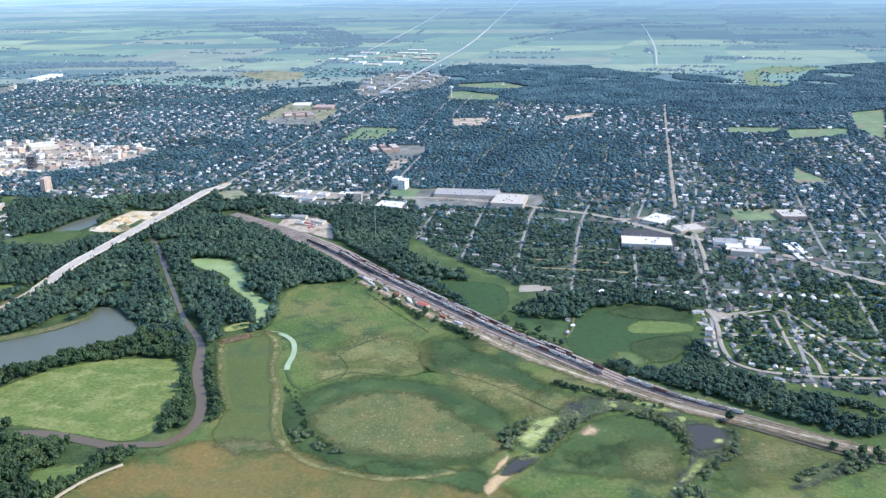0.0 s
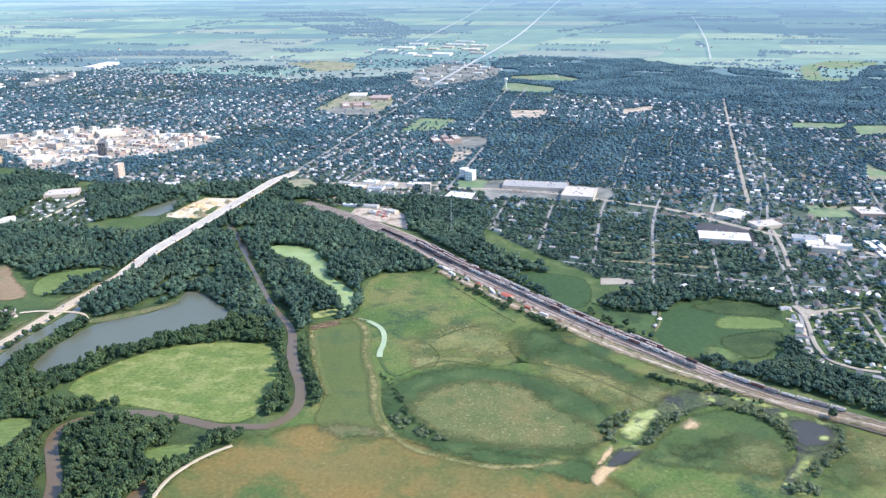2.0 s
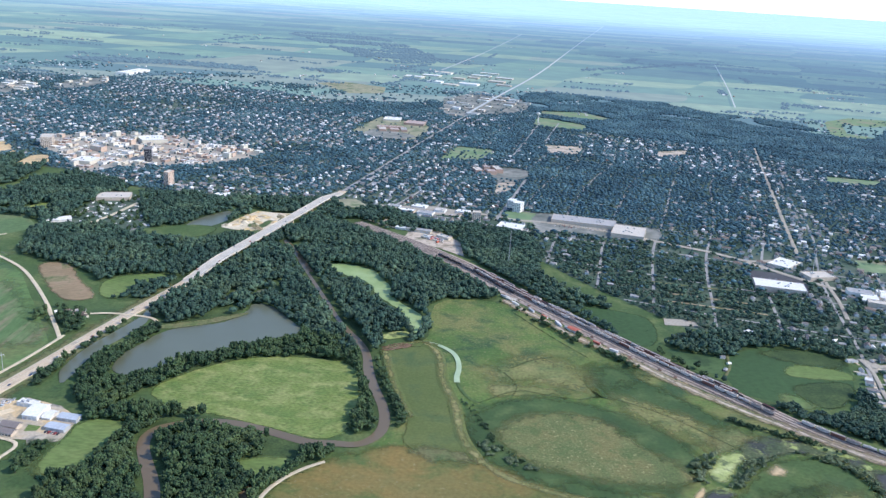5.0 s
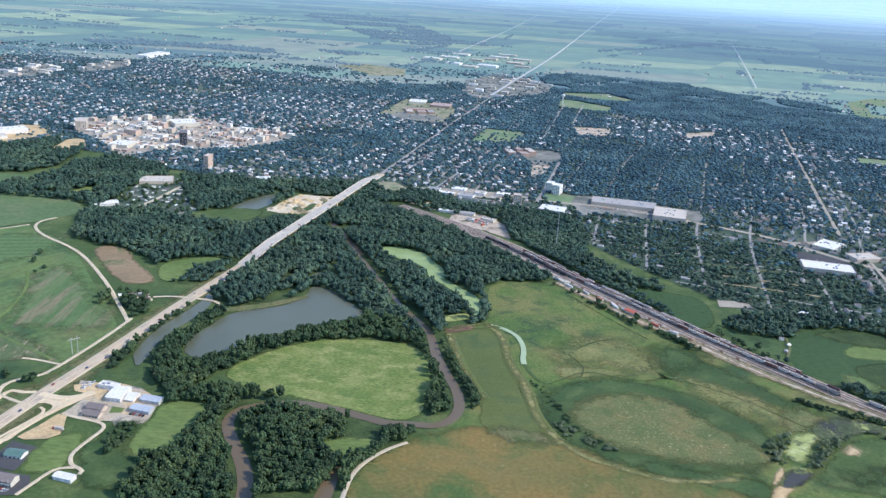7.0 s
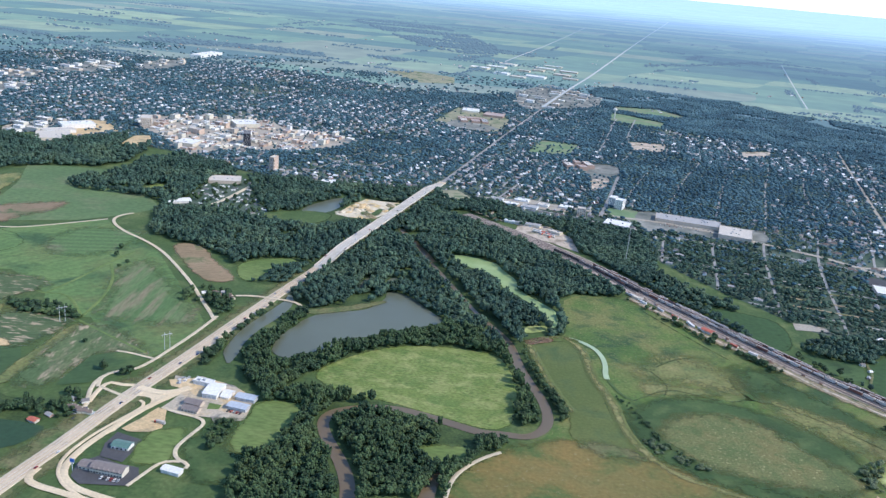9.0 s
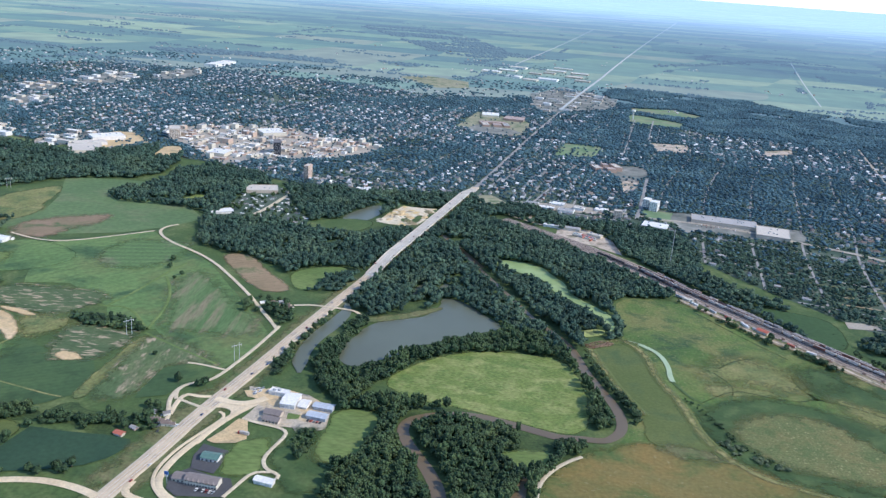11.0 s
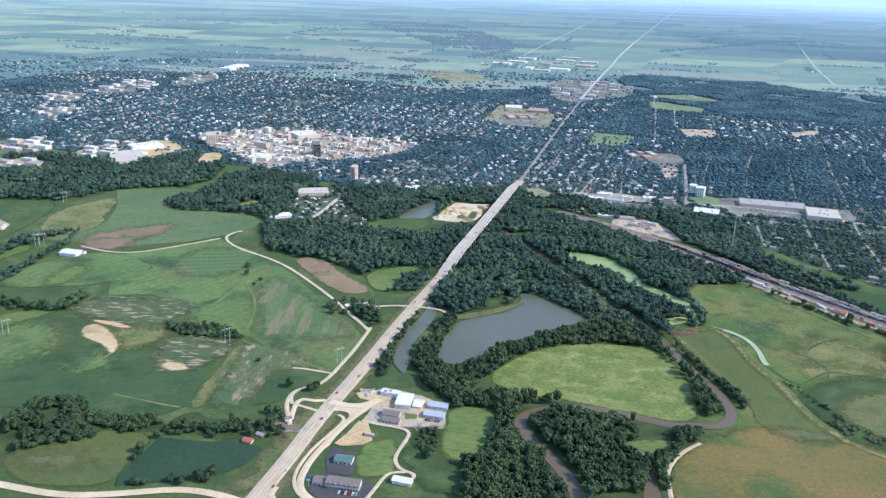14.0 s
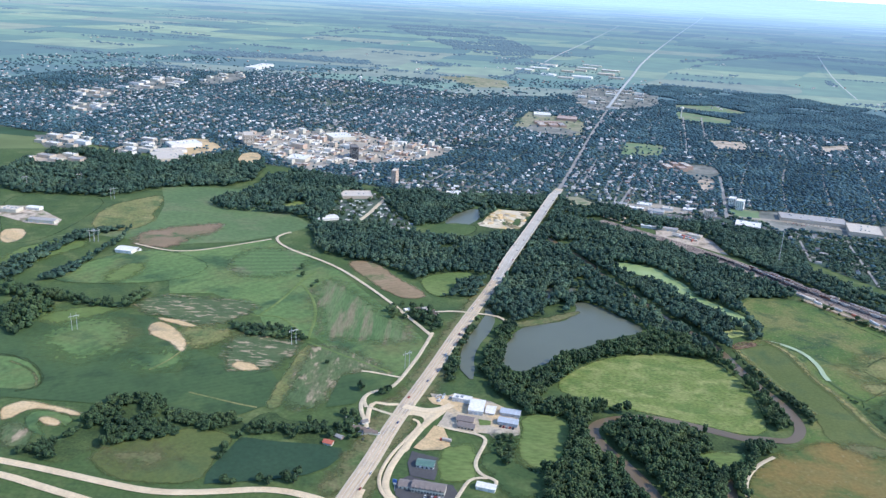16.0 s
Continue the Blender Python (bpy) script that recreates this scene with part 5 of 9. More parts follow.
# ---- valley floor, meadows, crops ----
sheet("ground_valley", VALLEY, 0.05, M["lawn"], "rough green grassland on the valley floor", "grassland")
sheet("ground_meadow", MEADOW, 0.10, M["meadow"], "green floodplain meadow with mottled grass", "meadow", edge=6)
sheet("ground_town", TOWN, 0.12, M["town_floor"], "grassy town lots and yards between houses", "ground", rounds=1)
FIELDS = [
    ("lawn", F_WEST, "green pasture by the pylons", 2),
    ("sand", F_BARE_W, "bare tan ground", 2),
    ("brown", BROWN + FIXED[7:12], "brown and green sedge meadow", 5),
    ("olive", OLIVE, "plain mown olive-green field inside the levee", 2),
    ("meadow_dark", RING_N, "dark green wet ring around a low mound", 6),
    ("tussock", RING_IN, "pale tussocky grass on the round mound", 6),
    ("meadow_dark", GREENBAND, "lush green grass band", 4),
    ("lawn", ISLAND, "green island meadow inside the oxbow marsh", 4),
    ("meadow_dark", MEADOW_DARK, "dark green damp meadow patch", 6),
    ("meadow_dark", DK_A, "dark green damp meadow patch", 12),
    ("yellow", YEL_A, "yellow-olive dry meadow patch", 14),
    ("yellow", YEL_B, "yellow-olive dry meadow patch", 12),
    ("yellow", YEL_C, "yellow dry grass above the ring", 5),
    ("lawn", GR_E, "green marsh-side grass", 7),
    ("tussock", TU_E, "yellow tussocky grass beside the railway", 13),
    ("tussock", TU_N, "yellow tussocky grass along the marsh", 6),
    ("tussock", ISL_TU, "pale tussocks on the island meadow", 11),
    ("forest_floor", ISL_DK, "dark wet hollow in the island meadow", 7),
    ("verge", TAN_STRIP, "tan strip of dry grass", 5),
    ("sand", DEB_A, "scattered pale flotsam in the grass", 4),
    ("sand", DEB_B, "scattered pale flotsam in the grass", 3),
    ("red_soil", SUB_DIRT, "bare brown clearing beside the woods", 5),
    ("bright", BRIGHT, "bright yellow-green hay field among trees", 2),
    ("field_dark", FIELD_E, "smooth green crop field", 1),
    ("forest_floor", FE_TOP, "darker top of the crop field", 4),
    ("forest_floor", FE_DK, "dark green patch in the crop field", 3),
    ("crop_light", FE_BR, "bright green strip in the crop field", 3),
    ("crop", FE_LT, "lighter corner of the crop field", 4),
    ("soy", FIELD_E3, "small green field beside the railway trees", 1),
    ("field_dark", FIELD_E4, "green lot beside the rail yard", 2),
    ("hay", F_NORTH, "pale green crop field below the woods", 1),
    ("crop", F_BIG, "large green row-crop field beside the farm road", 0.5),
    ("soy", F_SOY, "dark green soybean field with lighter streaks", 1),
    ("crop", SOY_L1, "lighter green patch in the soybeans", 16),
    ("crop", SOY_L2, "lighter green patch in the soybeans", 12),
    ("crop_light", SOY_L3, "light streak in the soybeans", 5),
    ("crop", F_ARC, "lighter green field behind a curved ditch", 1),
    ("streak", STREAK, "crop field with brown streaks along the rows", 10),
    ("terrace", TERR, "crop field with contour strips", 8),
    ("crop_light", FL_A, "light green strip field", 4),
    ("crop", FL_B, "mid-green crop field by the farmstead", 2),
    ("crop_light", FL_C, "light yellowish crop patch", 6),
    ("crop_light", FL_D, "light green strip field", 4),
    ("fallow", BARE_L, "patchy bare brown ground", 4),
    ("crop", GR_L, "green patch between bare strips", 2),
    ("yellow", F_YSTRIP, "yellow-green grassed waterway", 2.2),
    ("fallow", F_FALLOW, "patchy brown fallow ground", 6),
    ("soy", F_SMALL, "small dark green crop field by the frontage road", 1),
    ("patchy", F_PATCHY, "patchy dark field with bare streaks", 6),
    ("teal", F_TEAL, "dense dark blue-green crop field", 0.5),
    ("olive", F_OLIVE, "rough olive pasture", 2.4),
    ("verge", PALE_OL, "dry tan part of the pasture", 12),
    ("patchy", F_WEED, "weedy green plot with bare flecks", 6),
    ("yellow", F_YG, "yellow-green weedy patch", 6),
    ("meadow_dark", DARK_S, "dark rough grass behind the roadside buildings", 5),
    ("verge", VERGE_W, "dry olive bank beside the highway", 6),
    ("yellow", F_YELLOW, "yellow-green grass field", 3),
    ("red_soil", F_RED, "reddish bare soil patch", 7),
    ("tan", F_TAN, "tilled tan soil field", 3),
    ("crop_light", F_GREEN2, "small green field among woods", 2),
    ("crop_light", GRASS_S, "bright green rough grass lot", 3),
    ("crop_light", WORKS_GRASS, "small green lawn in the works yard", 1),
    ("crop_light", LAWN_S, "mown lawn beside the roadside buildings", 3),
    ("sand", F_SAND1, "pale bare sandy patch", 2),
    ("sand", F_SAND2, "pale bare sandy strip", 2),
    ("sand", F_SAND3, "pale bare sandy patch", 2),
    ("sand", F_SAND4, "pale bare sandy patch", 2),
    ("sand", F_SAND5, "pale bare sandy strip", 2),
    ("sand", PIT, "tan sand lot beside the frontage road", 1),
    ("bright", CL_GREEN2, "bright green park lawn", 2),
    ("lawn", CL_GREEN1, "green grass by the quarry pond", 2),
    ("crop_light", BEND_GRASS, "bright green clearing in the river bend", 3),
    ("verge", POND_BANK, "pale grassy bank along the pond", 2),
]
Z_FIELD = 0.15
for kind, outline, label, edge in FIELDS:
    if edge >= 2:
        patch("field", outline, Z_FIELD, M[kind], label, "field", soft=edge * (2.0 if edge > 3 else 1.4))
    else:
        sheet("field", outline, Z_FIELD, M[kind], label, "field", rounds=0, edge=edge + 0.5)
    Z_FIELD += 0.012
CLEARINGS = [CL_FAR1, CL_FAR2, CL_SCHOOL, CL_CEM, CL_PARK1, CL_PARK2, CL_BALL, CL_LAWN1, CL_LAWN2, CL_LAWN3, CL_YARD, CL_TOWER, CL_VAC, CL_STRIP, CL_EAST, CL_LOTS, CL_LOT_E]
for i, outline in enumerate(CLEARINGS):
    bare, dry = outline in (CL_STRIP, CL_LOTS, CL_LOT_E), outline in (CL_FAR2, CL_SCHOOL, CL_YARD, CL_VAC)
    sheet("field", outline, 0.3 + 0.01 * i, M["yard_dirt" if bare else "park_dry" if dry else "park"], "bare tan lot among the town trees" if bare else "open grass ground among the town trees", "field", rounds=0, edge=4)

# ---- water ----
WATER = 0.75
sheet("water_pond", POND, WATER, M["pond"], "still grey-blue pond among trees", "water", edge=3)
sheet("water_pool", POOL_A, WATER, M["pond"], "small pool in the woods", "water")
sheet("water_backwater", POOL_B, WATER, M["river"], "muddy backwater pool", "water")
sheet("water_pool", POOL_C, WATER, M["pond"], "small pool in the woods", "water")
sheet("water_quarry", QUARRY_POND, WATER, M["pond"], "grey quarry pond beside the gravel works", "water")
sheet("water_slough", SLOUGH, WATER, M["algae"], "slough covered with pale green duckweed", "water", rounds=1, edge=6)
sheet("water_slough_arm", SLOUGH_ARM, WATER, M["scum"], "bright green weed-covered arm of the slough", "water", edge=1)
for pts in (MARSH_BED, MARSH_OUT, MARSH_FAR):
    patch("ground_marsh", pts, WATER - 0.2, M["marsh"], "reedy olive and brown oxbow marsh", "marsh", soft=7)
patch("water_dark_pool", DARKPOOL, WATER, M["dark_water"], "dark open marsh water", "water", soft=3)
patch("water_oxbow", POOL_E, WATER, M["dark_water"], "dark oxbow pool in the marsh", "water", soft=6)
for i, pts in enumerate((ALGAE, ALGAE_F, ALGAE_C, ALGAE_D, ALGAE_E, ALGAE_G)):
    patch("water_algae", pts, WATER + 0.02, M["scum"], "marsh pool covered with yellow-green algae", "water", soft=5 if i < 3 else 3)
patch("ground_reeds", POOL_E + POOL_E[:1], WATER + 0.03, M["marsh"], "reeds growing round the oxbow pool", "reeds", soft=5, strip=6)
patch("ground_reeds", DARKPOOL + DARKPOOL[:1], WATER + 0.03, M["marsh"], "reeds growing round the marsh pool", "reeds", soft=2.5, strip=2)
for pts in (SPIT, SPIT_B):
    patch("ground_spit", pts, WATER + 0.1, M["sand"], "pale sandy spit beside the marsh pool", "ground", soft=3)
patch("ground_mud", BEND_MUD, 0.95, M["mud"], "brown mud flat in the river bend clearing", "ground", soft=2)
patch("ground_logs", LOGS, 0.9, M["red_soil"], "reddish bare soil with drift logs on the levee", "ground", soft=2.5)


def widths(base, seed):
    """A river's uneven width along its line."""
    return lambda line: np.array([base * (1 + 0.25 * noise.noise(Vector((x * 0.012, y * 0.012, seed)))) for x, y in line[:, :2]])


def stream(name, pts, base, mat, label, seed=1.0, z=WATER):
    line = fine_line(pts, 5.0)
    n, _ = normals_of(line)
    w = widths(base, seed)(line) / 2
    if name == "water_river":
        w *= np.interp(np.arange(len(line)) / len(line), [0, 0.3, 0.42, 1], [0.30, 0.40, 0.62, 0.76])
    if name == "water_channel":
        w *= np.interp(np.arange(len(line)) / len(line), [0, 0.12, 0.8, 1], [0.2, 1, 0.9, 0.25])
    v = np.empty((len(line), 2, 3))
    for j, s in enumerate((1, -1)):
        v[:, j, :2] = line[:, :2] + s * n * w[:, None]
    v[:, :, 2] = z
    i = np.arange(len(line) - 1) * 2
    return structure(name, mesh_from(name, v.reshape(-1, 3), np.column_stack([i + 2, i, i + 1, i + 3]), [mat]), label, "water"), line


_, river_line = stream("water_river", RIVER, 17, M["river"], "narrow brown-grey river winding between trees")
_, river_up = stream("water_river_upper", RIVER_UP, 10, M["river"], "upper river partly hidden by trees", 2.0, WATER - 0.05)
_, channel_line = stream("water_channel", CHANNEL, 19, M["pond"], "still water channel beside the highway", 3.0)
_, strip_line = stream("water_strip", STRIP, 6.2, M["pale_scum"], "pale weed-covered strip of water", 4.0)
_, ditch_line = stream("water_ditch", DITCH, 4, M["meadow_dark"], "dark grassy ditch", 5.0, 0.6)
_, marsh_e = stream("ground_marsh", MARSH_E, 9, M["marsh"], "muddy marsh strand with weeds", 6.0, 0.62)
_, marsh_n = stream("ground_marsh", MARSH_N, 13, M["marsh"], "reedy marsh strand", 7.0, 0.6)

# ---- levees and tracks in the meadow ----
for pts, wid in ((LEVEE_E, 5.0), (LEVEE_W, 3.4), (LEVEE_N, 3.0)):
    ribbon("ground_levee", pts, 0, 0, M["olive"], "low grass levee", "levee", profile=[(7, 0.2), (2, 1.0), (0, 1.1), (-2, 1.0), (-7, 0.2)])
    patch("ground_levee_grass", pts, 1.16, M["levee"], "straw-coloured grass along the levee", "levee", soft=4.5, strip=wid)
patch("ground_levee_grass", LEVEE_S, 0.62, M["levee"], "straw-coloured grass rim below the ring", "levee", soft=4, strip=5)
patch("ground_gully", LEVEE_DK, 1.2, M["forest_floor"], "dark grassy foot of the levee", "gully", soft=1.6, strip=2.0)
ribbon("road_track", MEADOW_TRACK, 3, 0.8, M["shoulder"], "pale dirt track along the river woods", "track")
GULLIES = [GULLY_A, GULLY_B, GULLY_C, GULLY_D, GULLY_E]
for pts in GULLIES:
    patch("ground_gully", pts, 0.66, M["forest_floor"], "narrow dark drainage gully in the meadow", "gully", soft=1.3, strip=1.2)

for pts, wid, mat_, lab in ((LANE_A, 3.4, "crop_light", "light green grass lane between crops"), (LANE_B, 3.4, "crop_light", "light green grass lane between crops"), (LANE_C, 1.4, "yellow", "thin pale grass strip in the crops"),
                            (LANE_D, 1.4, "yellow", "thin pale grass strip in the crops"), (LANE_E, 3.0, "crop_light", "light grass headland of the crop field"), (LANE_F, 3.2, "crop_light", "curved light grass lane in the crops")):
    ribbon("ground_lane", pts, wid, 0.72, M[mat_], lab, "grass lane", step=6)

patch("ground_ditch", ARC_LINE, 0.7, M["forest_floor"], "curved dark ditch in the crops", "ditch", soft=2, strip=2.5)
patch("ground_lane", ARC_TRACK, 0.71, M["verge"], "pale curved grass lane", "grass lane", soft=2, strip=2.5)

# ---- roads ----
patch("ground_verge", FIXED[:1] + HWY[:-3], 0.5, M["verge"], "dry grass verge along the highway", "verge", soft=9, strip=34)


def deck(line):
    """The highway climbs to a long bridge before the town."""
    y = line[:, 1]
    t = np.clip((y - 1125) / 122, 0, 1) * np.clip((1735 - y) / 104, 0, 1)
    return 9.0 * t * t * (3 - 2 * t)


hwy, hwy_line = ribbon("road_highway", FIXED[:1] + HWY, 0, 0, M["concrete"], "wide pale concrete highway", "road", step=6, heights=deck,
                       profile=[(8.5, -0.4), (8.0, 0.9), (-8.0, 0.9), (-8.5, -0.4)])
for off, wid, mat_, lab in ((0.0, 1.2, "shoulder", "tan median strip"), (7.3, 1.4, "shoulder", "gravel shoulder"), (-7.3, 1.4, "shoulder", "gravel shoulder")):
    v, f = ribbon_arrays(hwy_line, [(off + wid / 2, 0.93), (off - wid / 2, 0.93)], deck(hwy_line))
    structure("road_strip", mesh_from("road_strip", v, f, [M[mat_]]), lab + " of the highway", "road")
for off in (3.6, -3.6):
    v, f = ribbon_arrays(hwy_line, [(off + 2.5, 0.92), (off - 2.5, 0.92)], deck(hwy_line))
    structure("road_lane", mesh_from("road_lane", v, f, [M["worn_lane"]]), "worn tan driving lanes of the highway", "road")
    span = hwy_line[(hwy_line[:, 1] > 1140) & (hwy_line[:, 1] < 1730)]
    v, f = ribbon_arrays(span, [(off + 3.4, 0.934), (off - 3.4, 0.934)], deck(span))
    structure("road_bridge_deck", mesh_from("road_bridge_deck", v, f, [M["bridge_concrete"]]), "pale grey concrete deck of the highway bridge", "road")
for off in (3.5, -3.5):
    v, f = ribbon_arrays(hwy_line, [(off + 0.12, 0.94), (off - 0.12, 0.94)], deck(hwy_line))
    structure("road_marking", mesh_from("road_marking", v, f, [M["paint_white"]]), "thin lane line on the highway", "road marking")
for off in (8.4, -8.4):
    b = hwy_line[(hwy_line[:, 1] > 1145) & (hwy_line[:, 1] < 1725)]
    v, f = ribbon_arrays(b, [(off + 0.3, -1.2), (off + 0.3, 1.9), (off - 0.3, 1.9), (off - 0.3, -1.2)], deck(b))
    structure("trim_parapet", mesh_from("trim_parapet", v, f, [M["bridge_concrete"]]), "concrete bridge parapet", "parapet")
for row in hwy_line[(hwy_line[:, 1] > 1186) & (hwy_line[:, 1] < 1700)][::5]:
    h = float(deck(row[None])[0])
    if h < 3:
        continue
    bm = bmesh.new()
    bmesh.ops.create_cube(bm, size=1, matrix=Matrix.Translation((row[0], row[1], (h - 0.5) / 2)) @ Matrix.Rotation(radians(-14), 4, "Z") @ Matrix.Diagonal((15, 1.4, h - 0.5, 1)))
    me = bpy.data.meshes.new("bridge_pier")
    bm.to_mesh(me)
    bm.free()
    me.materials.append(M["concrete"])
    structure("bridge_pier", me, "concrete bridge pier under the highway", "pier")
ROADS = [
    ("HWY_TOWN", HWY_NE[:4], 8, "town_street", "main street carrying on from the bridge"),
    ("HWY_NE", HWY_NE[3:] + HWY_END, 10, "road_far", "straight highway leading out of town"),
    ("INTERSTATE_N", FIXED[1:3] + INTERSTATE_N, 7, "concrete", "curving pale concrete carriageway"),
    ("INTERSTATE_S", FIXED[3:5] + INTERSTATE_S + FIXED[5:6], 7, "concrete", "pale concrete carriageway of the divided highway"),
    ("FARMROAD", FARMROAD, 3.8, "gravel", "pale gravel farm road"),
    ("FARMROAD_S", FARMROAD_S, 3.4, "gravel", "pale gravel frontage road"),
    ("FARMLANE", FARMLANE, 2.8, "gravel", "pale farm lane between fields"),
    ("FRONTAGE", FRONTAGE, 5.4, "concrete", "pale frontage road"),
    ("DRIVE1", DRIVE1, 4.0, "concrete", "pale turn-off"),
    ("DRIVE1B", DRIVE1B, 3.0, "gravel", "pale gravel turning loop"),
    ("DRIVE1C", DRIVE1C, 2.6, "gravel", "thin gravel drive"),
    ("FRONT_B", FRONT_B, 2.2, "concrete", "narrow pale lane beside the frontage road"),
    ("CABIN_RD", CABIN_RD, 7, "gravel", "pale gravel road among cabins"),
    ("FARMDRIVE_E", FARMDRIVE_E, 2.2, "verge", "gravel drive of a small farm"),
    ("DRIVE2", DRIVE2, 8, "concrete", "pale concrete driveway"),
    ("DRIVE3", DRIVE3, 2.6, "gravel", "winding gravel drive"),
    ("DRIVE3B", DRIVE3B, 2.4, "gravel", "gravel drive to the long shed"),
    ("RAMP_E", RAMP_E, 5.5, "concrete", "pale concrete slip road"),
    ("LANE_P", LANE_P, 2.2, "gravel", "pale field lane"),
    ("BLVD", BLVD, 11, "street", "pale town boulevard"),
    ("BLVD_E", BLVD_E, 11, "street", "pale town boulevard"),
    ("MAIN_ST", MAIN_ST, 6.5, "street", "wide straight town street"),
    ("SUB_LOOP", SUB_LOOP + FIXED[6:7], 4.2, "street", "pale suburban loop street"),
    ("SUB_N", SUB_N, 3.0, "street", "pale suburban street"),
    ("SUB_MID", SUB_MID, 3.0, "street", "pale suburban street"),
    ("SUB_COURT", SUB_COURT, 3, "street", "pale suburban court"),
    ("LANE_T1", LANE_T1, 4.5, "verge", "pale lane between rows of yard trees"),
    ("LANE_T2", LANE_T2, 4.0, "dry", "tan lane between rows of yard trees"),
    ("LANE_T3", LANE_T3, 4.0, "dry", "tan lane between rows of yard trees"),
    ("LANE_T4", LANE_T4, 5.0, "street", "pale town street"),
    ("TS_A", TS_A, 6.5, "town_street", "wide pale town street"),
    ("TS_B", TS_B, 4.2, "town_street", "wide pale town street"),
    ("TS_C", TS_C, 4.2, "town_street", "wide pale town street"),
    ("TS_D", TS_D, 4.2, "town_street", "wide pale town street"),
    ("TS_E", TS_E, 4.2, "town_street", "wide pale town street"),
    ("RAIL_RD", RAIL_RD, 4, "yard_dirt", "pale dirt road at the head of the rail yard"),
    ("RAIL_RD2", RAIL_RD2, 4.5, "yard_dirt", "pale dirt road from the rail yard to the boulevard"),
    ("SIDE_A", SIDE_A, 3.6, "gravel", "pale gravel turn-off to the pond"),
    ("FAR_ROAD", FAR_ROAD, 5, "road_far", "straight pale country road"),
    ("DIAG", [(400, 4600)] + DIAG + [(1500, 9500)], 7, "road_far", "pale country road crossing the plain"),
]
road_lines = [(hwy_line, 26)]
for i, (key, pts, wid, mat_, lab) in enumerate(ROADS):
    far = key in ("HWY_NE", "FAR_ROAD", "DIAG")
    _, line = ribbon("road", pts, wid, 8.0 if far else 0.95 + 0.015 * i, M[mat_], lab, "road", step=40 if far else 6, far=far)
    road_lines.append((line, wid + (2.5 if key in ("MAIN_ST", "HWY_TOWN") or key.startswith("TS_") else 7)))

PADS = [(JUNC, "concrete", "pale concrete junction apron"), (SUB_APRON, "street", "pale street corner"), (LOT_E, "street", "pale paved lot"), (PAD_SITE, "yard_gravel", "pale gravel works yard with heaps"), (PAD_MALL, "lots", "worn shopping-centre car park"), (PAD_BOX, "asphalt", "dark store car park"),
        (PAD_IND, "gravel", "pale industrial yard"), (PAD_RAILSHOP, "yard_dirt", "dirt yard beside the railway shops"), (PAD_MAIN, "works_yard", "pale paved and sandy yard of the roadside works"),
        (PAD_SAND2, "sand", "sandy parking strip"), (PAD_MOTEL, "asphalt", "dark motel car park"), (PAD_GREENROOF, "asphalt", "dark paved lot"),
        (PAD_FACTORY, "sand", "pale factory yard"), (PAD_TRACKOVAL, "sand", "pale bare oval ground"), (PAD_WEST, "yard_dirt", "pale bare warehouse yard"), (YARD_W2, "yard_dirt", "pale bare yard among trees"), (YARD_W3, "yard_dirt", "pale yard of a cabin park"), (YARD_W4, "yard_dirt", "pale dirt yard round warehouses"), (LOT_MID, "lots", "paved lots round brick blocks"), (PAD_COMM3, "street", "pale commercial strip"),
        (SCH_LOT, "lots", "paved school lots"), (COMM_MID, "lots", "pale shopping strip lots"), (AREA_W1, "lots", "pale yards of the west side"), (AREA_W2, "lots", "pale yards of the west side"), (AREA_W3, "lots", "pale industrial lots"),
        (AREA_W4, "lots", "pale industrial lots"), (AREA_N1, "lots", "pale factory lots"), (AREA_N2, "lots", "pale factory lots"),]
for i, (outline, mat_, lab) in enumerate(PADS):
    sheet("pavement", outline, 0.62 + 0.01 * i, M[mat_], lab, "pavement", rounds=1 if mat_ == "concrete" else 0, edge=1)

# ---- railway ----
track_line = fine_line(TRACK, 6.0)
bed = [(8, 0.3), (5, 1.1), (-27, 1.1), (-31, 0.35)]
v, f = ribbon_arrays(track_line, bed)
shrink = np.interp(np.linspace(0, 1, len(track_line)), [0, 0.12, 0.3, 0.6, 0.85], [0.55, 0.8, 1.0, 0.9, 0.5])
base_xy = np.repeat(track_line[:, :2], 4, 0)
v[:, :2] = base_xy + (v[:, :2] - base_xy) * np.repeat(shrink, 4)[:, None]
structure("ground_railbed", mesh_from("ground_railbed", v, f, [M["ballast"]]), "wide reddish ballast bed of the rail yard", "rail bed")
track_n, track_d = normals_of(track_line)
patch("road_yard", DIRTROAD, 1.2, M["yard_dirt"], "pale dirt road along the rail yard", "road", soft=3.0, strip=4.5)
patch("ground_yard", DIRTROAD, 1.17, M["dry"], "trodden tan ground along the yard road", "ground", soft=6, strip=15)
TRACK_OFF = (0.0, -5.5, -11.0, -16.5, -22.0)
for off in TRACK_OFF:
    for side in (-0.75, 0.75):
        v, f = ribbon_arrays(track_line, [(off + side + 0.09, 1.1), (off + side + 0.09, 1.32), (off + side - 0.09, 1.32), (off + side - 0.09, 1.1)])
        structure("trim_rail", mesh_from("trim_rail", v, f, [M["rail_steel"]]), "brown steel rail on ballast", "rail")
    v, f = ribbon_arrays(track_line, [(off + 1.3, 1.16), (off - 1.3, 1.16)])
    structure("trim_sleepers", mesh_from("trim_sleepers", v, f, [M["sleepers"]]), "dark sleeper strip under the rails", "track")
road_lines.append((track_line - 10 * track_n if track_line.shape[1] == 2 else track_line, 43))
road_lines.append((fine_line(DIRTROAD, 8.0), 16))


# ---- woods and trees ----


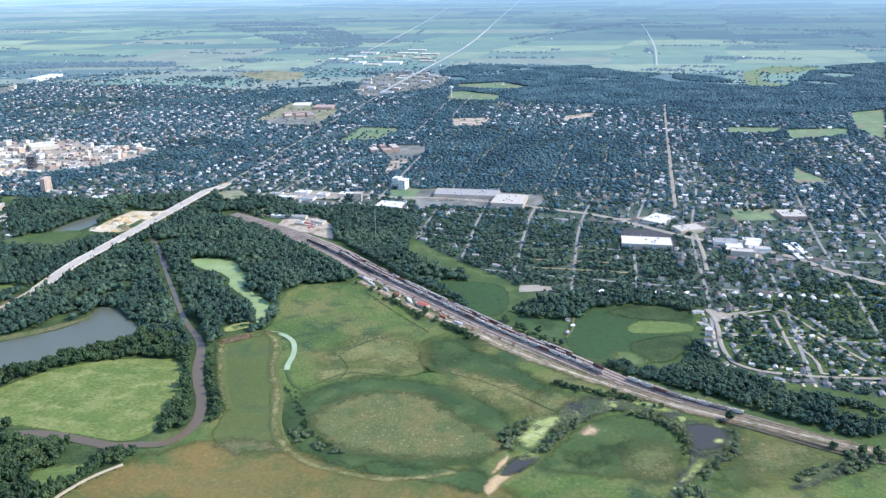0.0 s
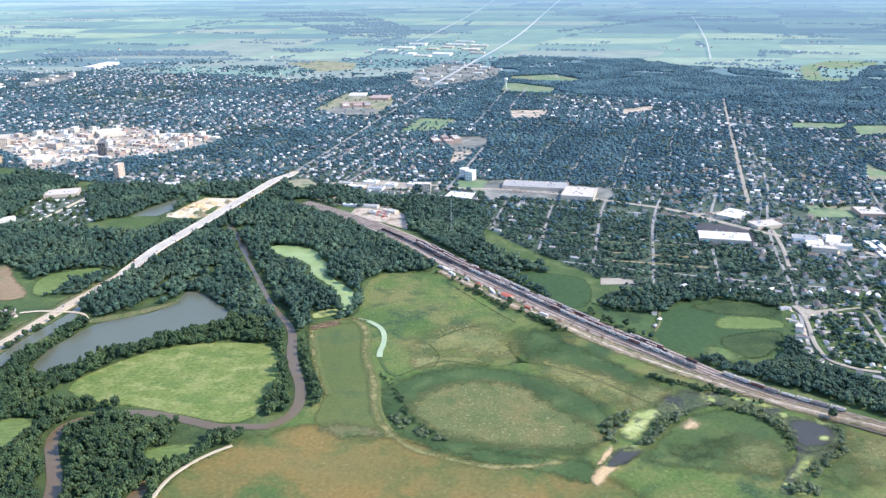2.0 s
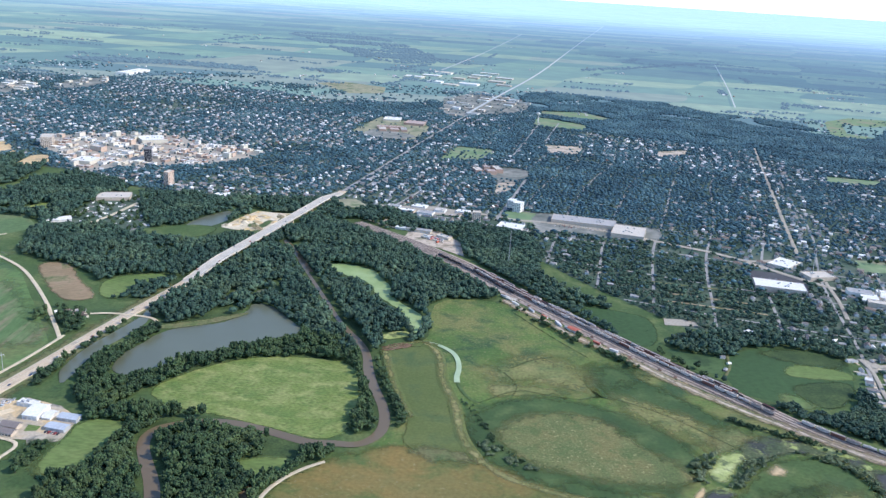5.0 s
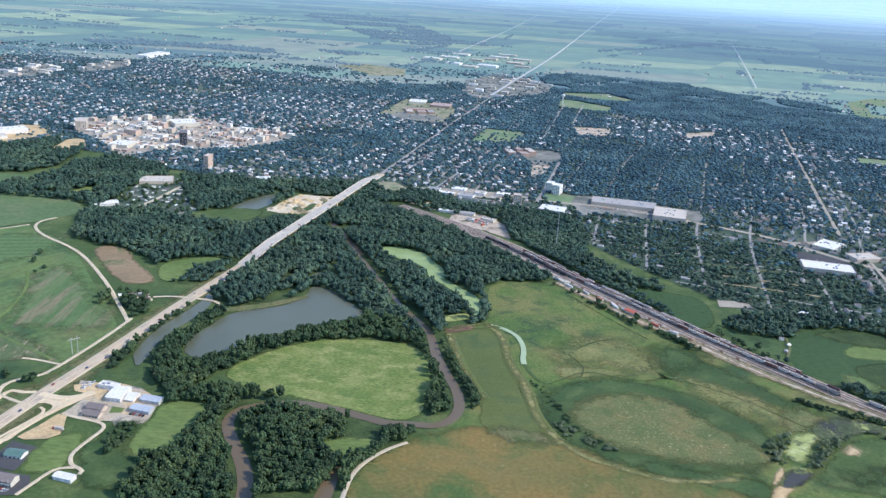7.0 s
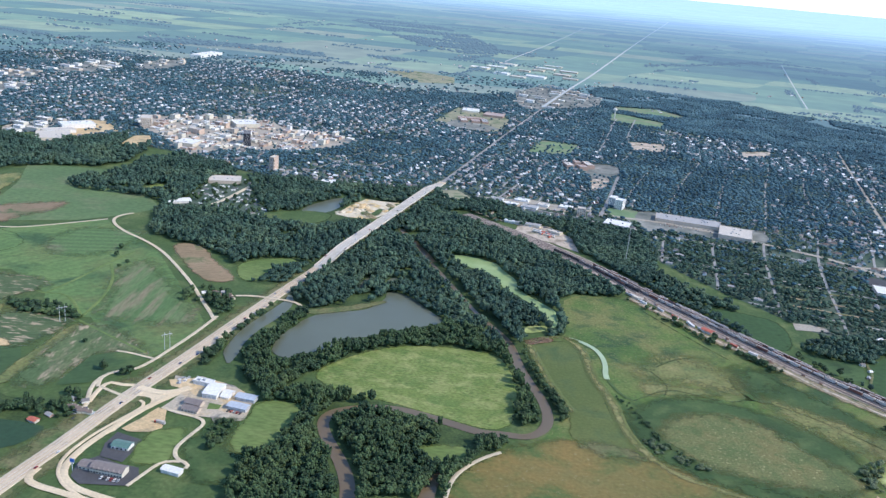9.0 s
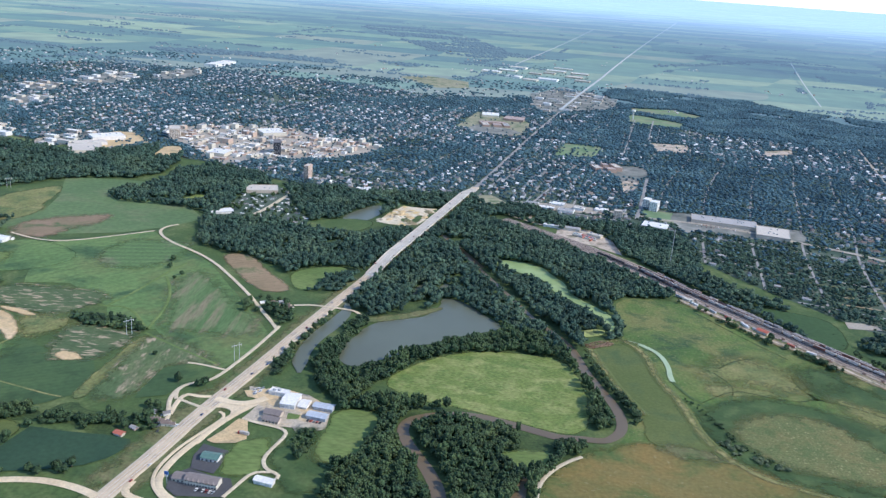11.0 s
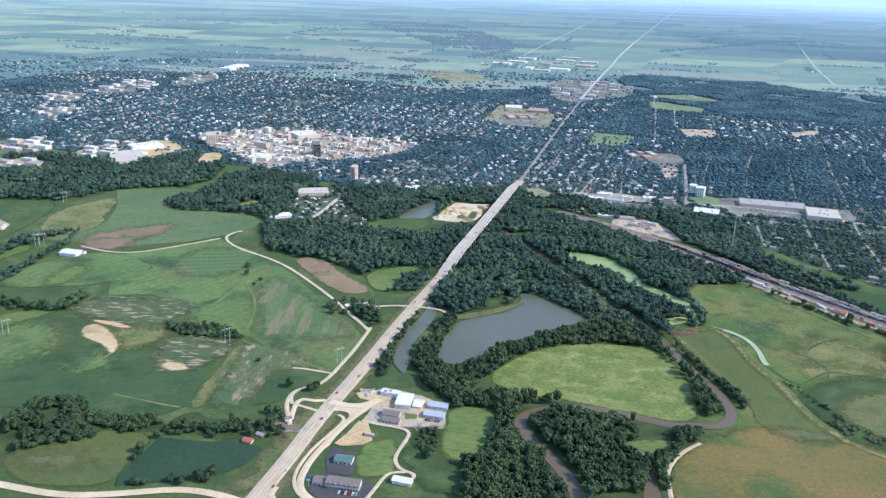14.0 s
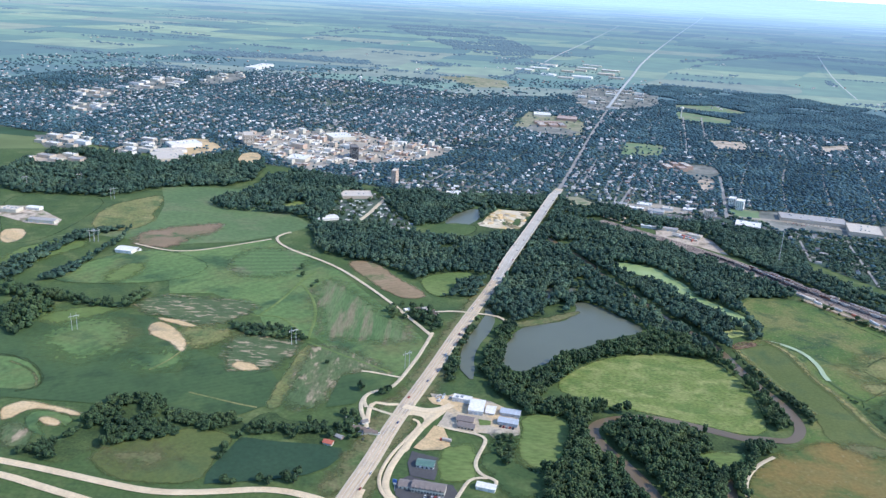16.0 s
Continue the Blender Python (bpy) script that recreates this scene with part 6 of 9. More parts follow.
def crown_template(seed, clumps, core=1):
    """A leafy crown one unit high and about one wide: an uneven core with smaller clumps standing out of it."""
    r = np.random.default_rng(seed)
    bm = bmesh.new()
    bmesh.ops.create_icosphere(bm, subdivisions=core, radius=1)
    base_v = np.array([v.co[:] for v in bm.verts])
    base_f = np.array([[v.index for v in f.verts] for f in bm.faces])
    bm.free()
    v0 = base_v * r.uniform(0.72, 1.08, (len(base_v), 1)) * [0.43, 0.43, 0.40] + [0, 0, 0.56]
    verts, faces, n = [v0], [base_f], len(v0)
    octa = np.array([[1, 0, 0], [-1, 0, 0], [0, 1, 0], [0, -1, 0], [0, 0, 1], [0, 0, -1]], float)
    octf = np.array([[0, 2, 4], [2, 1, 4], [1, 3, 4], [3, 0, 4], [2, 0, 5], [1, 2, 5], [3, 1, 5], [0, 3, 5]])
    for k in range(clumps):
        a, e = 2.4 * k + r.uniform(-0.4, 0.4), math.asin(r.uniform(-0.35, 0.98))
        d = np.array([math.cos(a) * math.cos(e), math.sin(a) * math.cos(e), math.sin(e)])
        c = d * [0.40, 0.40, 0.37] * r.uniform(0.8, 1.08) + [0, 0, 0.56]
        q = np.linalg.qr(r.normal(size=(3, 3)))[0]
        verts.append((octa * r.uniform(0.7, 1.3, (6, 1)) * r.uniform(0.10, 0.20)) @ q + c)
        faces.append((octf if np.linalg.det(q) > 0 else octf[:, ::-1]) + n)
        n += 6
    return np.vstack(verts), np.vstack(faces)


def grow(name, x, y, height, width, templates, mat, label, category="trees", r=None):
    """Many crowns as one piece of woodland."""
    r = r or rng
    n = len(x)
    if not n:
        return None
    pick = r.integers(0, len(templates), n)
    allv, allf, count = [], [], 0
    for k, (tv, tf) in enumerate(templates):
        i = np.where(pick == k)[0]
        if not len(i):
            continue
        a = r.uniform(0, 2 * np.pi, len(i))
        c, s = np.cos(a), np.sin(a)
        w, h = width[i], height[i]
        v = np.empty((len(i), len(tv), 3))
        v[:, :, 0] = (tv[:, 0] * c[:, None] - tv[:, 1] * s[:, None]) * w[:, None] + x[i][:, None]
        v[:, :, 1] = (tv[:, 0] * s[:, None] + tv[:, 1] * c[:, None]) * w[:, None] + y[i][:, None]
        v[:, :, 2] = tv[:, 2] * h[:, None] + 0.2
        allv.append(v.reshape(-1, 3))
        allf.append((tf[None] + (np.arange(len(i)) * len(tv))[:, None, None]).reshape(-1, 3) + count)
        count += len(i) * len(tv)
    v = plan = np.vstack(allv)
    if (np.hypot(x - EYE_MID.x, y - EYE_MID.y) > FLAT).any():
        v = np.column_stack(lift(v[:, 0], v[:, 1], v[:, 2]))
    me = mesh_from(name, v, np.vstack(allf), [mat])
    if mat is M["leaf_far"]:
        keep_plan(me, plan)
    return tagged(new(name, me), label, category, kind="stuff")


def scatter(outline, spacing, r=None, rounds=1):
    """Uneven points inside an outline."""
    r = r or rng
    p = chaikin(outline, rounds)
    x0, y0 = p.min(0)
    x1, y1 = p.max(0)
    xs, ys = np.meshgrid(np.arange(x0, x1, spacing), np.arange(y0, y1, spacing * 0.87))
    xs[1::2] += spacing / 2
    x = (xs + r.uniform(-0.42, 0.42, xs.shape) * spacing).ravel()
    y = (ys + r.uniform(-0.42, 0.42, ys.shape) * spacing).ravel()
    k = inside(p, x, y)
    return x[k], y[k]


def clear_of_water(x, y):
    """Keeps tall trees a little back from the water's southern edge."""
    keep = np.ones(len(x), bool)
    for i, p in enumerate(WATER_POLYS):
        for dy in (0, 7, 14, 20, 26, 32, 39, 46) if i == 4 else (0, 6, 12, 16):
            keep &= ~inside(p, x, y + dy)
    return x[keep], y[keep]


def drop(x, y, polys=(), lines=()):
    keep = np.ones(len(x), bool)
    for p in polys:
        keep &= ~inside(p, x, y)
    for line, w in lines:
        keep &= ~near_line(line, x, y, w)
    return x[keep], y[keep]


NEAR_T = [crown_template(k, 15) for k in range(8)]
MID_T = [crown_template(60 + k, 6) for k in range(8)]
FRONT_T = [crown_template(40 + k, 5) for k in range(6)]
TOWN_T = [crown_template(20 + k, 0) for k in range(8)]
FAR_T = []
for k in range(8):
    r_far = np.random.default_rng(80 + k)
    tip = np.array([[1, 0, 0], [-1, 0, 0], [0, 1, 0], [0, -1, 0], [0, 0, 1], [0, 0, -1]], float) * r_far.uniform(0.75, 1.2, (6, 1)) * [0.55, 0.55, 0.5] + [0, 0, 0.5]
    FAR_T.append((tip, np.array([[0, 2, 4], [2, 1, 4], [1, 3, 4], [3, 0, 4], [2, 0, 5], [1, 2, 5], [3, 1, 5], [0, 3, 5]])))
WATER_POLYS = [chaikin(p, 2) for p in (POND, POOL_A, POOL_C, POOL_B, QUARRY_POND, SLOUGH, SLOUGH_ARM, DARKPOOL)]
WATER_LINES = [(river_line, 20), (river_up, 8), (channel_line, 13), (strip_line, 10)]
FIELD_POLYS = [chaikin(p, 1) for p in (BEND_GRASS, POND_BANK, BRIGHT, GRASS_S, F_GREEN2, F_TAN, FIELD_E, CL_GREEN1, CL_GREEN2, FRONT_Q, SUB_DIRT)]
PAD_NEAR = [chaikin(p, 1) for p in (PAD_SITE, PAD_RAILSHOP, PAD_MAIN, CL_PARKBLD, PAD_FACTORY, PAD_TRACKOVAL, PAD_WEST, AREA_W2, AREA_W1)]
WOODS = [
    (W_MAIN, 8.0, 13.0, "dense green floodplain woods between highway and railway"),
    (W_BELT, 7.5, 12.5, "belt of broadleaf trees along the pond"),
    (W_RIVERW, 7.0, 12.0, "broadleaf trees on the river bank"),
    (W_RIVERE, 6.5, 8.5, "low bank trees along the levee"),
    (W_SOUTH, 7.5, 12.0, "broadleaf woods beside the hay field"),
    (W_SE, 7.5, 12.5, "dense woods in the river bend"),
    (W_SW, 7.5, 12.5, "dense woods west of the river"),
    (W_SW2, 7.5, 11.5, "dense woods beside the grass lot"),
    (W_ISLAND, 7.0, 10.5, "trees on the strip between pond and channel"),
    (W_RAILGAP, 8.0, 9.0, "trees between the rail yard and the boulevard"),
    (W_FARMGAP, 6.6, 6.5, "low trees along the edge of the soybean field"),
    (W_CHW, 7.0, 9.5, "trees between the highway and the water channel"),
    (W_PONDNW, 7.0, 10.5, "low trees behind the pond bank"),
    (W_HWYW, 8.0, 13.0, "dense woods beside the highway embankment"),
    (W_PARKN, 8.5, 13.0, "woods between the fields and the town"),
    (W_NWBELT, 10.0, 13.0, "broad wood below the town edge"),
    (W_FARM0, 8.5, 10.0, "farm woodlot"),
    (W_FARM1, 8.0, 11.0, "tree row between crop fields"),
    (W_FARM2, 8.5, 10.0, "tree row beside the pasture"),
    (W_FARM3, 8.0, 11.0, "farm woodlot"),
    (W_FARM4, 7.0, 8.0, "short dense tree row in the crops"),
    (W_FARM5, 6.6, 8.0, "rough open woodland on a slope"),
    (W_FARM6, 6.6, 8.0, "straggling trees beside the dark field"),
    (W_YARD, 8.0, 9.0, "yard trees around farm houses"),
    (W_RAILNE, 7.5, 9.0, "woods along the railway"),
    (W_RAILSW, 8.0, 11.5, "woods between slough and railway"),
    (W_EAST, 8.0, 11.0, "tree belt along the crop field"),
    (W_RAILN, 9.0, 11.5, "woods north of the rail yard"),
    (W_RAILN_B, 9.0, 11.0, "woods beside the radio mast"),
    (W_GAP, 7.5, 9.0, "narrow tree belt beside the tracks"),
    (W_TOWNEDGE, 9.0, 11.5, "trees along the foot of the town"),
]
for n_, (outline, gap, tall, label) in enumerate(WOODS):
    sheet("ground_woods", outline, 0.36 + 0.004 * n_, M["understory"], "green undergrowth of the woodland floor", "ground", rounds=1)
    gap *= 0.86 if np.mean([q[1] for q in outline]) < 900 else 1.0
    x, y = scatter(outline, gap)
    x, y = drop(x, y, WATER_POLYS + FIELD_POLYS + PAD_NEAR, WATER_LINES + road_lines[:9] + road_lines[-5:])
    x, y = clear_of_water(x, y)
    if outline in (W_MAIN, W_HWYW, W_PARKN, W_SE):
        thin = np.array([noise.noise(Vector((a * 0.016, b * 0.016, 2.0 + n_))) for a, b in zip(x, y)])
        x, y = x[thin > -0.42], y[thin > -0.42]
    if outline is W_YARD:
        k = np.ones(len(x), bool)
        for a, b in YARD_A:
            k &= np.hypot(x - a, y - b + 5) > 12
        x, y = x[k], y[k]
    if outline in (W_FARM5, W_FARM6):
        thin = np.array([noise.noise(Vector((a * 0.03, b * 0.03, 4.0 + n_))) for a, b in zip(x, y)])
        x, y = x[thin > -0.12], y[thin > -0.12]
    n = len(x)
    rise_ = np.array([noise.noise(Vector((a * 0.02, b * 0.02, 8.0))) for a, b in zip(x, y)])
    h = tall * (0.92 + 0.5 * rise_) * rng.uniform(0.55, 1.3, n)
    # Woods farther off take the crown colours with haze painted in.
    grow("woods", x, y, h, gap * rng.uniform(0.85, 1.75, n), NEAR_T if y.mean() < 900 else MID_T, M["leaf_hazed" if y.mean() > 1750 else "leaf_faint_haze" if y.mean() > 1000 or x.mean() > 600 else "leaf_near"], label, "woods")
SHRUBS = [(W_SCRUB, 5.0, 5.0), (W_MARSH1, 5, 5.0), (W_MARSH2, 5, 5.0), (W_MARSH3, 5, 4.5), (W_MARSH4, 5, 4.0), (W_MARSH5, 5.5, 5), (W_MARSH6, 5, 4), (W_MARSH7, 5, 4.5), (W_MARSH8, 4.5, 2.5), (W_RINGL, 5, 3.0)]
for outline, gap, tall in SHRUBS:
    x, y = scatter(outline, gap)
    n = len(x)
    k = rng.uniform(size=n) < 0.8
    x, y = x[k], y[k]
    n = len(x)
    grow("shrubs", x, y, tall * rng.uniform(0.5, 1.2, n), gap * rng.uniform(0.8, 1.4, n), NEAR_T, M["leaf_near" if outline is W_SCRUB else "leaf_shrub"], "dark bushes behind the roadside buildings" if outline is W_SCRUB else "grey-green willow scrub on the marsh edge", "shrubs")


HEDGES = [(HEDGE_A, 3.2, 6.0, 190), (HEDGE_B, 2.6, 4.5, 230), (HEDGE_C, 2.2, 4.0, 60), (HEDGE_D, 2.2, 2.6, 60), (HEDGE_E, 2.0, 3.0, 40)]
for pts, spread, tall, n_ in HEDGES:
    line = fine_line(pts, 4.0)
    i = rng.integers(0, len(line), n_)
    x, y = line[i, 0] + rng.normal(0, spread, n_), line[i, 1] + rng.normal(0, spread, n_)
    x, y = drop(x, y, (), road_lines[-2:])
    n = len(x)
    grow("shrubs", x, y, tall * rng.uniform(0.5, 1.35, n), tall * rng.uniform(0.7, 1.5, n), NEAR_T, M["leaf_near"], "uneven hedge of shrubs and small trees", "shrubs")

# ---- town: streets, houses, shade trees ----
TURN = radians(-18.0)
U, V = np.array([math.cos(TURN), math.sin(TURN)]), np.array([-math.sin(TURN), math.cos(TURN)])


def town_xy(u, v):
    return u * U[0] + v * V[0], u * U[1] + v * V[1]


town_p = chaikin(TOWN, 1)
tu, tv = town_p @ U, town_p @ V
DOWNTOWN = chaikin(DT, 1)
PAD_POLYS = [chaikin(p, 1) for p, *_ in PADS] + [chaikin(p, 1) for p in (AREA_W1, AREA_W2, AREA_W3, AREA_W4, AREA_N1, AREA_N2)]
OPEN = [chaikin(p, 0) for p in CLEARINGS + [FIELD_E, FIELD_E3, FIELD_E4, QUARRY_POND, COMM_NE]] + PAD_POLYS
OPEN_H = OPEN + [chaikin(p, 1) for p in (W_RAILN, W_EAST, W_NORTH, W_RAILNE)] + [DOWNTOWN]
LEAFY = [chaikin(p, 1) for p in (LEAFY_N, LEAFY_MID, LEAFY_E)]
BLOCK_U, BLOCK_V = 92.0, 150.0
houses, street_lines = [], []


def open_runs(x, y, polys):
    """Stretches of a street that lie in the town and off its open grounds."""
    ok = inside(town_p, x, y)
    for p in polys:
        ok &= ~inside(p, x, y)
    for line, w in road_lines[-2:]:
        ok &= ~near_line(line, x, y, w)
    return [r for r in np.split(np.arange(len(x)), np.where(np.diff(ok.astype(int)) != 0)[0] + 1) if len(r) > 7 and ok[r[0]]]


def street(fixed, along, lengthwise):
    x, y = town_xy(np.full(len(along), fixed), along) if lengthwise else town_xy(along, np.full(len(along), fixed))
    wob = np.array([noise.noise(Vector((a * 0.002, b * 0.002, 9.0))) for a, b in zip(x, y)]) * 30
    x, y = (x + wob * U[0], y + wob * U[1]) if lengthwise else (x + wob * V[0], y + wob * V[1])
    for r in open_runs(x, y, OPEN_H):
        line = np.column_stack([x[r], y[r]])
        if rng.uniform() < 0.12 and len(r) < 60:
            continue
        street_lines.append(line)
        v, f = ribbon_arrays(line, [(2.2, 0.7), (-2.2, 0.7)])
        structure("road_street", mesh_from("road_street", np.column_stack(lift(v[:, 0], v[:, 1], v[:, 2])), f, [M["town_street"]]), "tree-lined residential street", "street")
        n_, d_ = normals_of(line)
        s_ = np.arange(len(line)) * 10.0
        for side in (-1, 1):
            at = np.arange(6, s_[-1] - 6, 16.5)
            mid = (np.interp(at, s_, line[:, 0]), np.interp(at, s_, line[:, 1]))
            fill = np.array([0.58 + 1.5 * noise.noise(Vector((p * 0.0022, q * 0.0022, 5.0))) for p, q in zip(*mid)])
            fill[(mid[0] > 350) & (mid[1] > 1500)] *= 0.85
            fill[mid[0] < 250] += 0.12
            fill[mid[1] < 1500] += 0.15
            for leafy in LEAFY:
                fill[inside(leafy, *mid)] *= 0.42
            at = at[rng.uniform(size=len(at)) < fill * (1.0 if lengthwise else 0.5)]
            at = at + rng.uniform(-6, 6, len(at))
            off = side * rng.uniform(11, 34, len(at))
            px_ = np.interp(at, s_, line[:, 0]) + off * np.interp(at, s_, n_[:, 0])
            py_ = np.interp(at, s_, line[:, 1]) + off * np.interp(at, s_, n_[:, 1])
            houses.append(np.column_stack([px_, py_]))


for u0 in np.arange(tu.min(), tu.max(), BLOCK_U):
    street(u0, np.arange(tv.min(), tv.max(), 10.0), True)
for v0 in np.arange(tv.min(), tv.max(), BLOCK_V):
    street(v0, np.arange(tu.min(), tu.max(), 10.0), False)
houses = np.vstack(houses)
SUB = [fine_line(p, 6.0) for p in (SUB_LOOP + FIXED[6:7], SUB_N, SUB_MID, SUB_COURT)]
sub_area = chaikin(SUB_LOOP + FIXED[6:7] + [(1200, 1000), (1080, 1100)] + SUB_N[:1], 1)
hx, hy = drop(houses[:, 0], houses[:, 1], OPEN_H, road_lines)
k = inside(town_p, hx, hy) & ~inside(sub_area, hx, hy)
hx, hy = hx[k], hy[k]
grid, sel = {}, []
for i, (a, b) in enumerate(zip(hx, hy)):
    key = (int(a // 13), int(b // 13))
    if any((key[0] + p, key[1] + q) in grid and math.dist((a, b), grid[(key[0] + p, key[1] + q)]) < 12 for p in (-1, 0, 1) for q in (-1, 0, 1)):
        continue
    grid[key] = (a, b)
    sel.append(i)
hx, hy = hx[sel], hy[sel]


# ---- houses ----
HOUSE_V = np.array([[-.5, -.5, 0], [.5, -.5, 0], [.5, .5, 0], [-.5, .5, 0], [-.5, -.5, .55], [.5, -.5, .55], [.5, .5, .55], [-.5, .5, .55], [-.5, 0, .95], [.5, 0, .95],
                    [-.56, -.58, .50], [.56, -.58, .50], [.56, 0, 1.0], [-.56, 0, 1.0], [-.56, .58, .50], [.56, .58, .50]])
WALL_F = np.array([[0, 1, 5], [0, 5, 4], [2, 3, 7], [2, 7, 6], [3, 0, 4], [3, 4, 7], [7, 4, 8], [1, 2, 6], [1, 6, 5], [5, 6, 9]])
ROOF_F = np.array([[10, 11, 12], [10, 12, 13], [13, 12, 15], [13, 15, 14]])


def far_houses(x, y, name, label):
    """The far rows of houses as one piece: walls and gable roofs."""
    n = len(x)
    turn = TURN + np.where(rng.uniform(size=n) < 0.5, 0, np.pi / 2) + rng.uniform(-0.12, 0.12, n)
    sx, sy, sz = rng.uniform(6.5, 11, n), rng.uniform(5, 7.5, n), rng.uniform(4.2, 6.8, n)
    c, s = np.cos(turn)[:, None], np.sin(turn)[:, None]
    lx, ly = HOUSE_V[:, 0] * sx[:, None], HOUSE_V[:, 1] * sy[:, None]
    v = np.stack([lx * c - ly * s + x[:, None], lx * s + ly * c + y[:, None], HOUSE_V[:, 2] * sz[:, None] + 0 * lx], -1).reshape(-1, 3)
    f = np.concatenate([WALL_F, ROOF_F])[None] + (np.arange(n) * len(HOUSE_V))[:, None, None]
    fm = np.tile([0] * len(WALL_F) + [1] * len(ROOF_F), n)
    v = np.column_stack(lift(v[:, 0], v[:, 1], v[:, 2]))
    return tagged(new(name, mesh_from(name, v, f.reshape(-1, 3), [M["house_walls"], M["house_roofs"]], fm)), label, "houses", kind="stuff")


def box(bm, x0, x1, y0, y1, z0, z1):
    m = Matrix.Translation(((x0 + x1) / 2, (y0 + y1) / 2, (z0 + z1) / 2)) @ Matrix.Diagonal((x1 - x0, y1 - y0, z1 - z0, 1))
    return bmesh.ops.create_cube(bm, size=1, matrix=m)


def box_part(name, dims, mat, parent, label=""):
    bm = bmesh.new()
    box(bm, *dims)
    return part(name, bm, mat, parent, label)


def gable_bm(L, W, z0, rise, over=0.5, thick=0.25):
    """A gable roof with overhang and thickness, ridge along x."""
    bm = bmesh.new()
    a, b = L / 2 + over, W / 2 + over
    drop_ = over * rise / (W / 2)
    prof = [(-b, z0 - drop_), (0, z0 + rise), (b, z0 - drop_)]
    rows = []
    for x in (-a, a):
        rows.append([bm.verts.new((x, y, z)) for y, z in prof] + [bm.verts.new((x, y, z + thick)) for y, z in prof])
    p, q = rows
    for i, j in ((0, 1), (1, 2)):
        bm.faces.new((p[i + 3], p[j + 3], q[j + 3], q[i + 3]))
        bm.faces.new((p[j], p[i], q[i], q[j]))
        bm.faces.new((p[i], p[j], p[j + 3], p[i + 3]))
        bm.faces.new((q[j], q[i], q[i + 3], q[j + 3]))
    bm.faces.new((p[0], p[3], q[3], q[0]))
    bm.faces.new((p[2], q[2], q[5], p[5]))
    bmesh.ops.recalc_face_normals(bm, faces=bm.faces)
    return bm


def gabled_walls(L, W, H, rise):
    bm = bmesh.new()
    lo = [bm.verts.new((x, y, 0)) for x, y in ((-L / 2, -W / 2), (L / 2, -W / 2), (L / 2, W / 2), (-L / 2, W / 2))]
    hi = [bm.verts.new((v.co.x, v.co.y, H)) for v in lo]
    r0, r1 = bm.verts.new((-L / 2, 0, H + rise)), bm.verts.new((L / 2, 0, H + rise))
    bm.faces.new((lo[0], lo[1], hi[1], hi[0]))
    bm.faces.new((lo[2], lo[3], hi[3], hi[2]))
    bm.faces.new((lo[1], lo[2], hi[2], r1, hi[1]))
    bm.faces.new((lo[3], lo[0], hi[0], r0, hi[3]))
    bm.faces.new(lo[::-1])
    return bm


def plain(name, colour, rough=0.7, metal=0.0, grain=0.12, spec=0.3):
    lo, hi = tuple(c * (1 - grain) for c in colour), tuple(min(1, c * (1 + grain)) for c in colour)
    return material(name, [lo, hi], 0.3, 5, rough=rough, metal=metal, fine=1.2, fine_mix=grain, coords="object", spec=spec)


M["wall_white"] = plain("white_siding", (0.74, 0.715, 0.67))
M["wall_cream"] = plain("cream_siding", (0.62, 0.57, 0.47))
M["wall_grey"] = plain("grey_siding", (0.45, 0.46, 0.47))
M["wall_brick"] = plain("red_brick", (0.40, 0.29, 0.235))
M["wall_tan"] = plain("tan_masonry", (0.55, 0.46, 0.37))
M["wall_black"] = plain("dark_curtain_wall", (0.045, 0.045, 0.055), 0.3)
M["wall_pink"] = plain("light_tan_brick", (0.56, 0.42, 0.33))
M["roof_brick"] = plain("faded_red_roof", (0.47, 0.36, 0.31))
M["roof_grey"] = plain("grey_shingles", (0.38, 0.37, 0.36))
M["roof_dark"] = plain("dark_shingles", (0.20, 0.19, 0.185))
M["roof_brown"] = plain("brown_shingles", (0.20, 0.155, 0.13))
M["roof_white"] = plain("white_roof_sheet", (0.80, 0.775, 0.73), 0.5)
M["roof_tan"] = plain("gravel_roof", (0.60, 0.54, 0.46))
M["roof_blue"] = plain("pale_blue_metal_roof", (0.47, 0.51, 0.56), 0.4)
M["roof_green"] = plain("green_metal_roof", (0.12, 0.215, 0.185), 0.45)
M["roof_slate"] = plain("weathered_shingles", (0.235, 0.20, 0.185))
M["sign_blue"] = plain("blue_sign_panel", (0.05, 0.14, 0.42), 0.4)
M["roof_mall"] = plain("weathered_flat_roof", (0.42, 0.40, 0.38))
M["roof_red"] = plain("red_roof", (0.50, 0.15, 0.10))
M["glass_dark"] = plain("dark_window_glass", (0.03, 0.04, 0.05), 0.12, spec=0.6)
M["door_grey"] = plain("grey_door", (0.55, 0.55, 0.55))


def window_at(parent, x, y, z, w, h, along_x=True):
    """A window: a frame with a dark pane set in it."""
    s = 1 if (y if along_x else x) > 0 else -1
    if along_x:
        fr = box_part("window_frame", (x - w / 2 - .12, x + w / 2 + .12, min(y, y + .1 * s), max(y, y + .1 * s), z - .12, z + h + .12), M["wall_white"], parent)
        box_part("pane", (x - w / 2, x + w / 2, min(y + .02 * s, y + .13 * s), max(y + .02 * s, y + .13 * s), z, z + h), M["glass_dark"], fr)
    else:
        fr = box_part("window_frame", (min(x, x + .1 * s), max(x, x + .1 * s), y - w / 2 - .12, y + w / 2 + .12, z - .12, z + h + .12), M["wall_white"], parent)
        box_part("pane", (min(x + .02 * s, x + .13 * s), max(x + .02 * s, x + .13 * s), y - w / 2, y + w / 2, z, z + h), M["glass_dark"], fr)


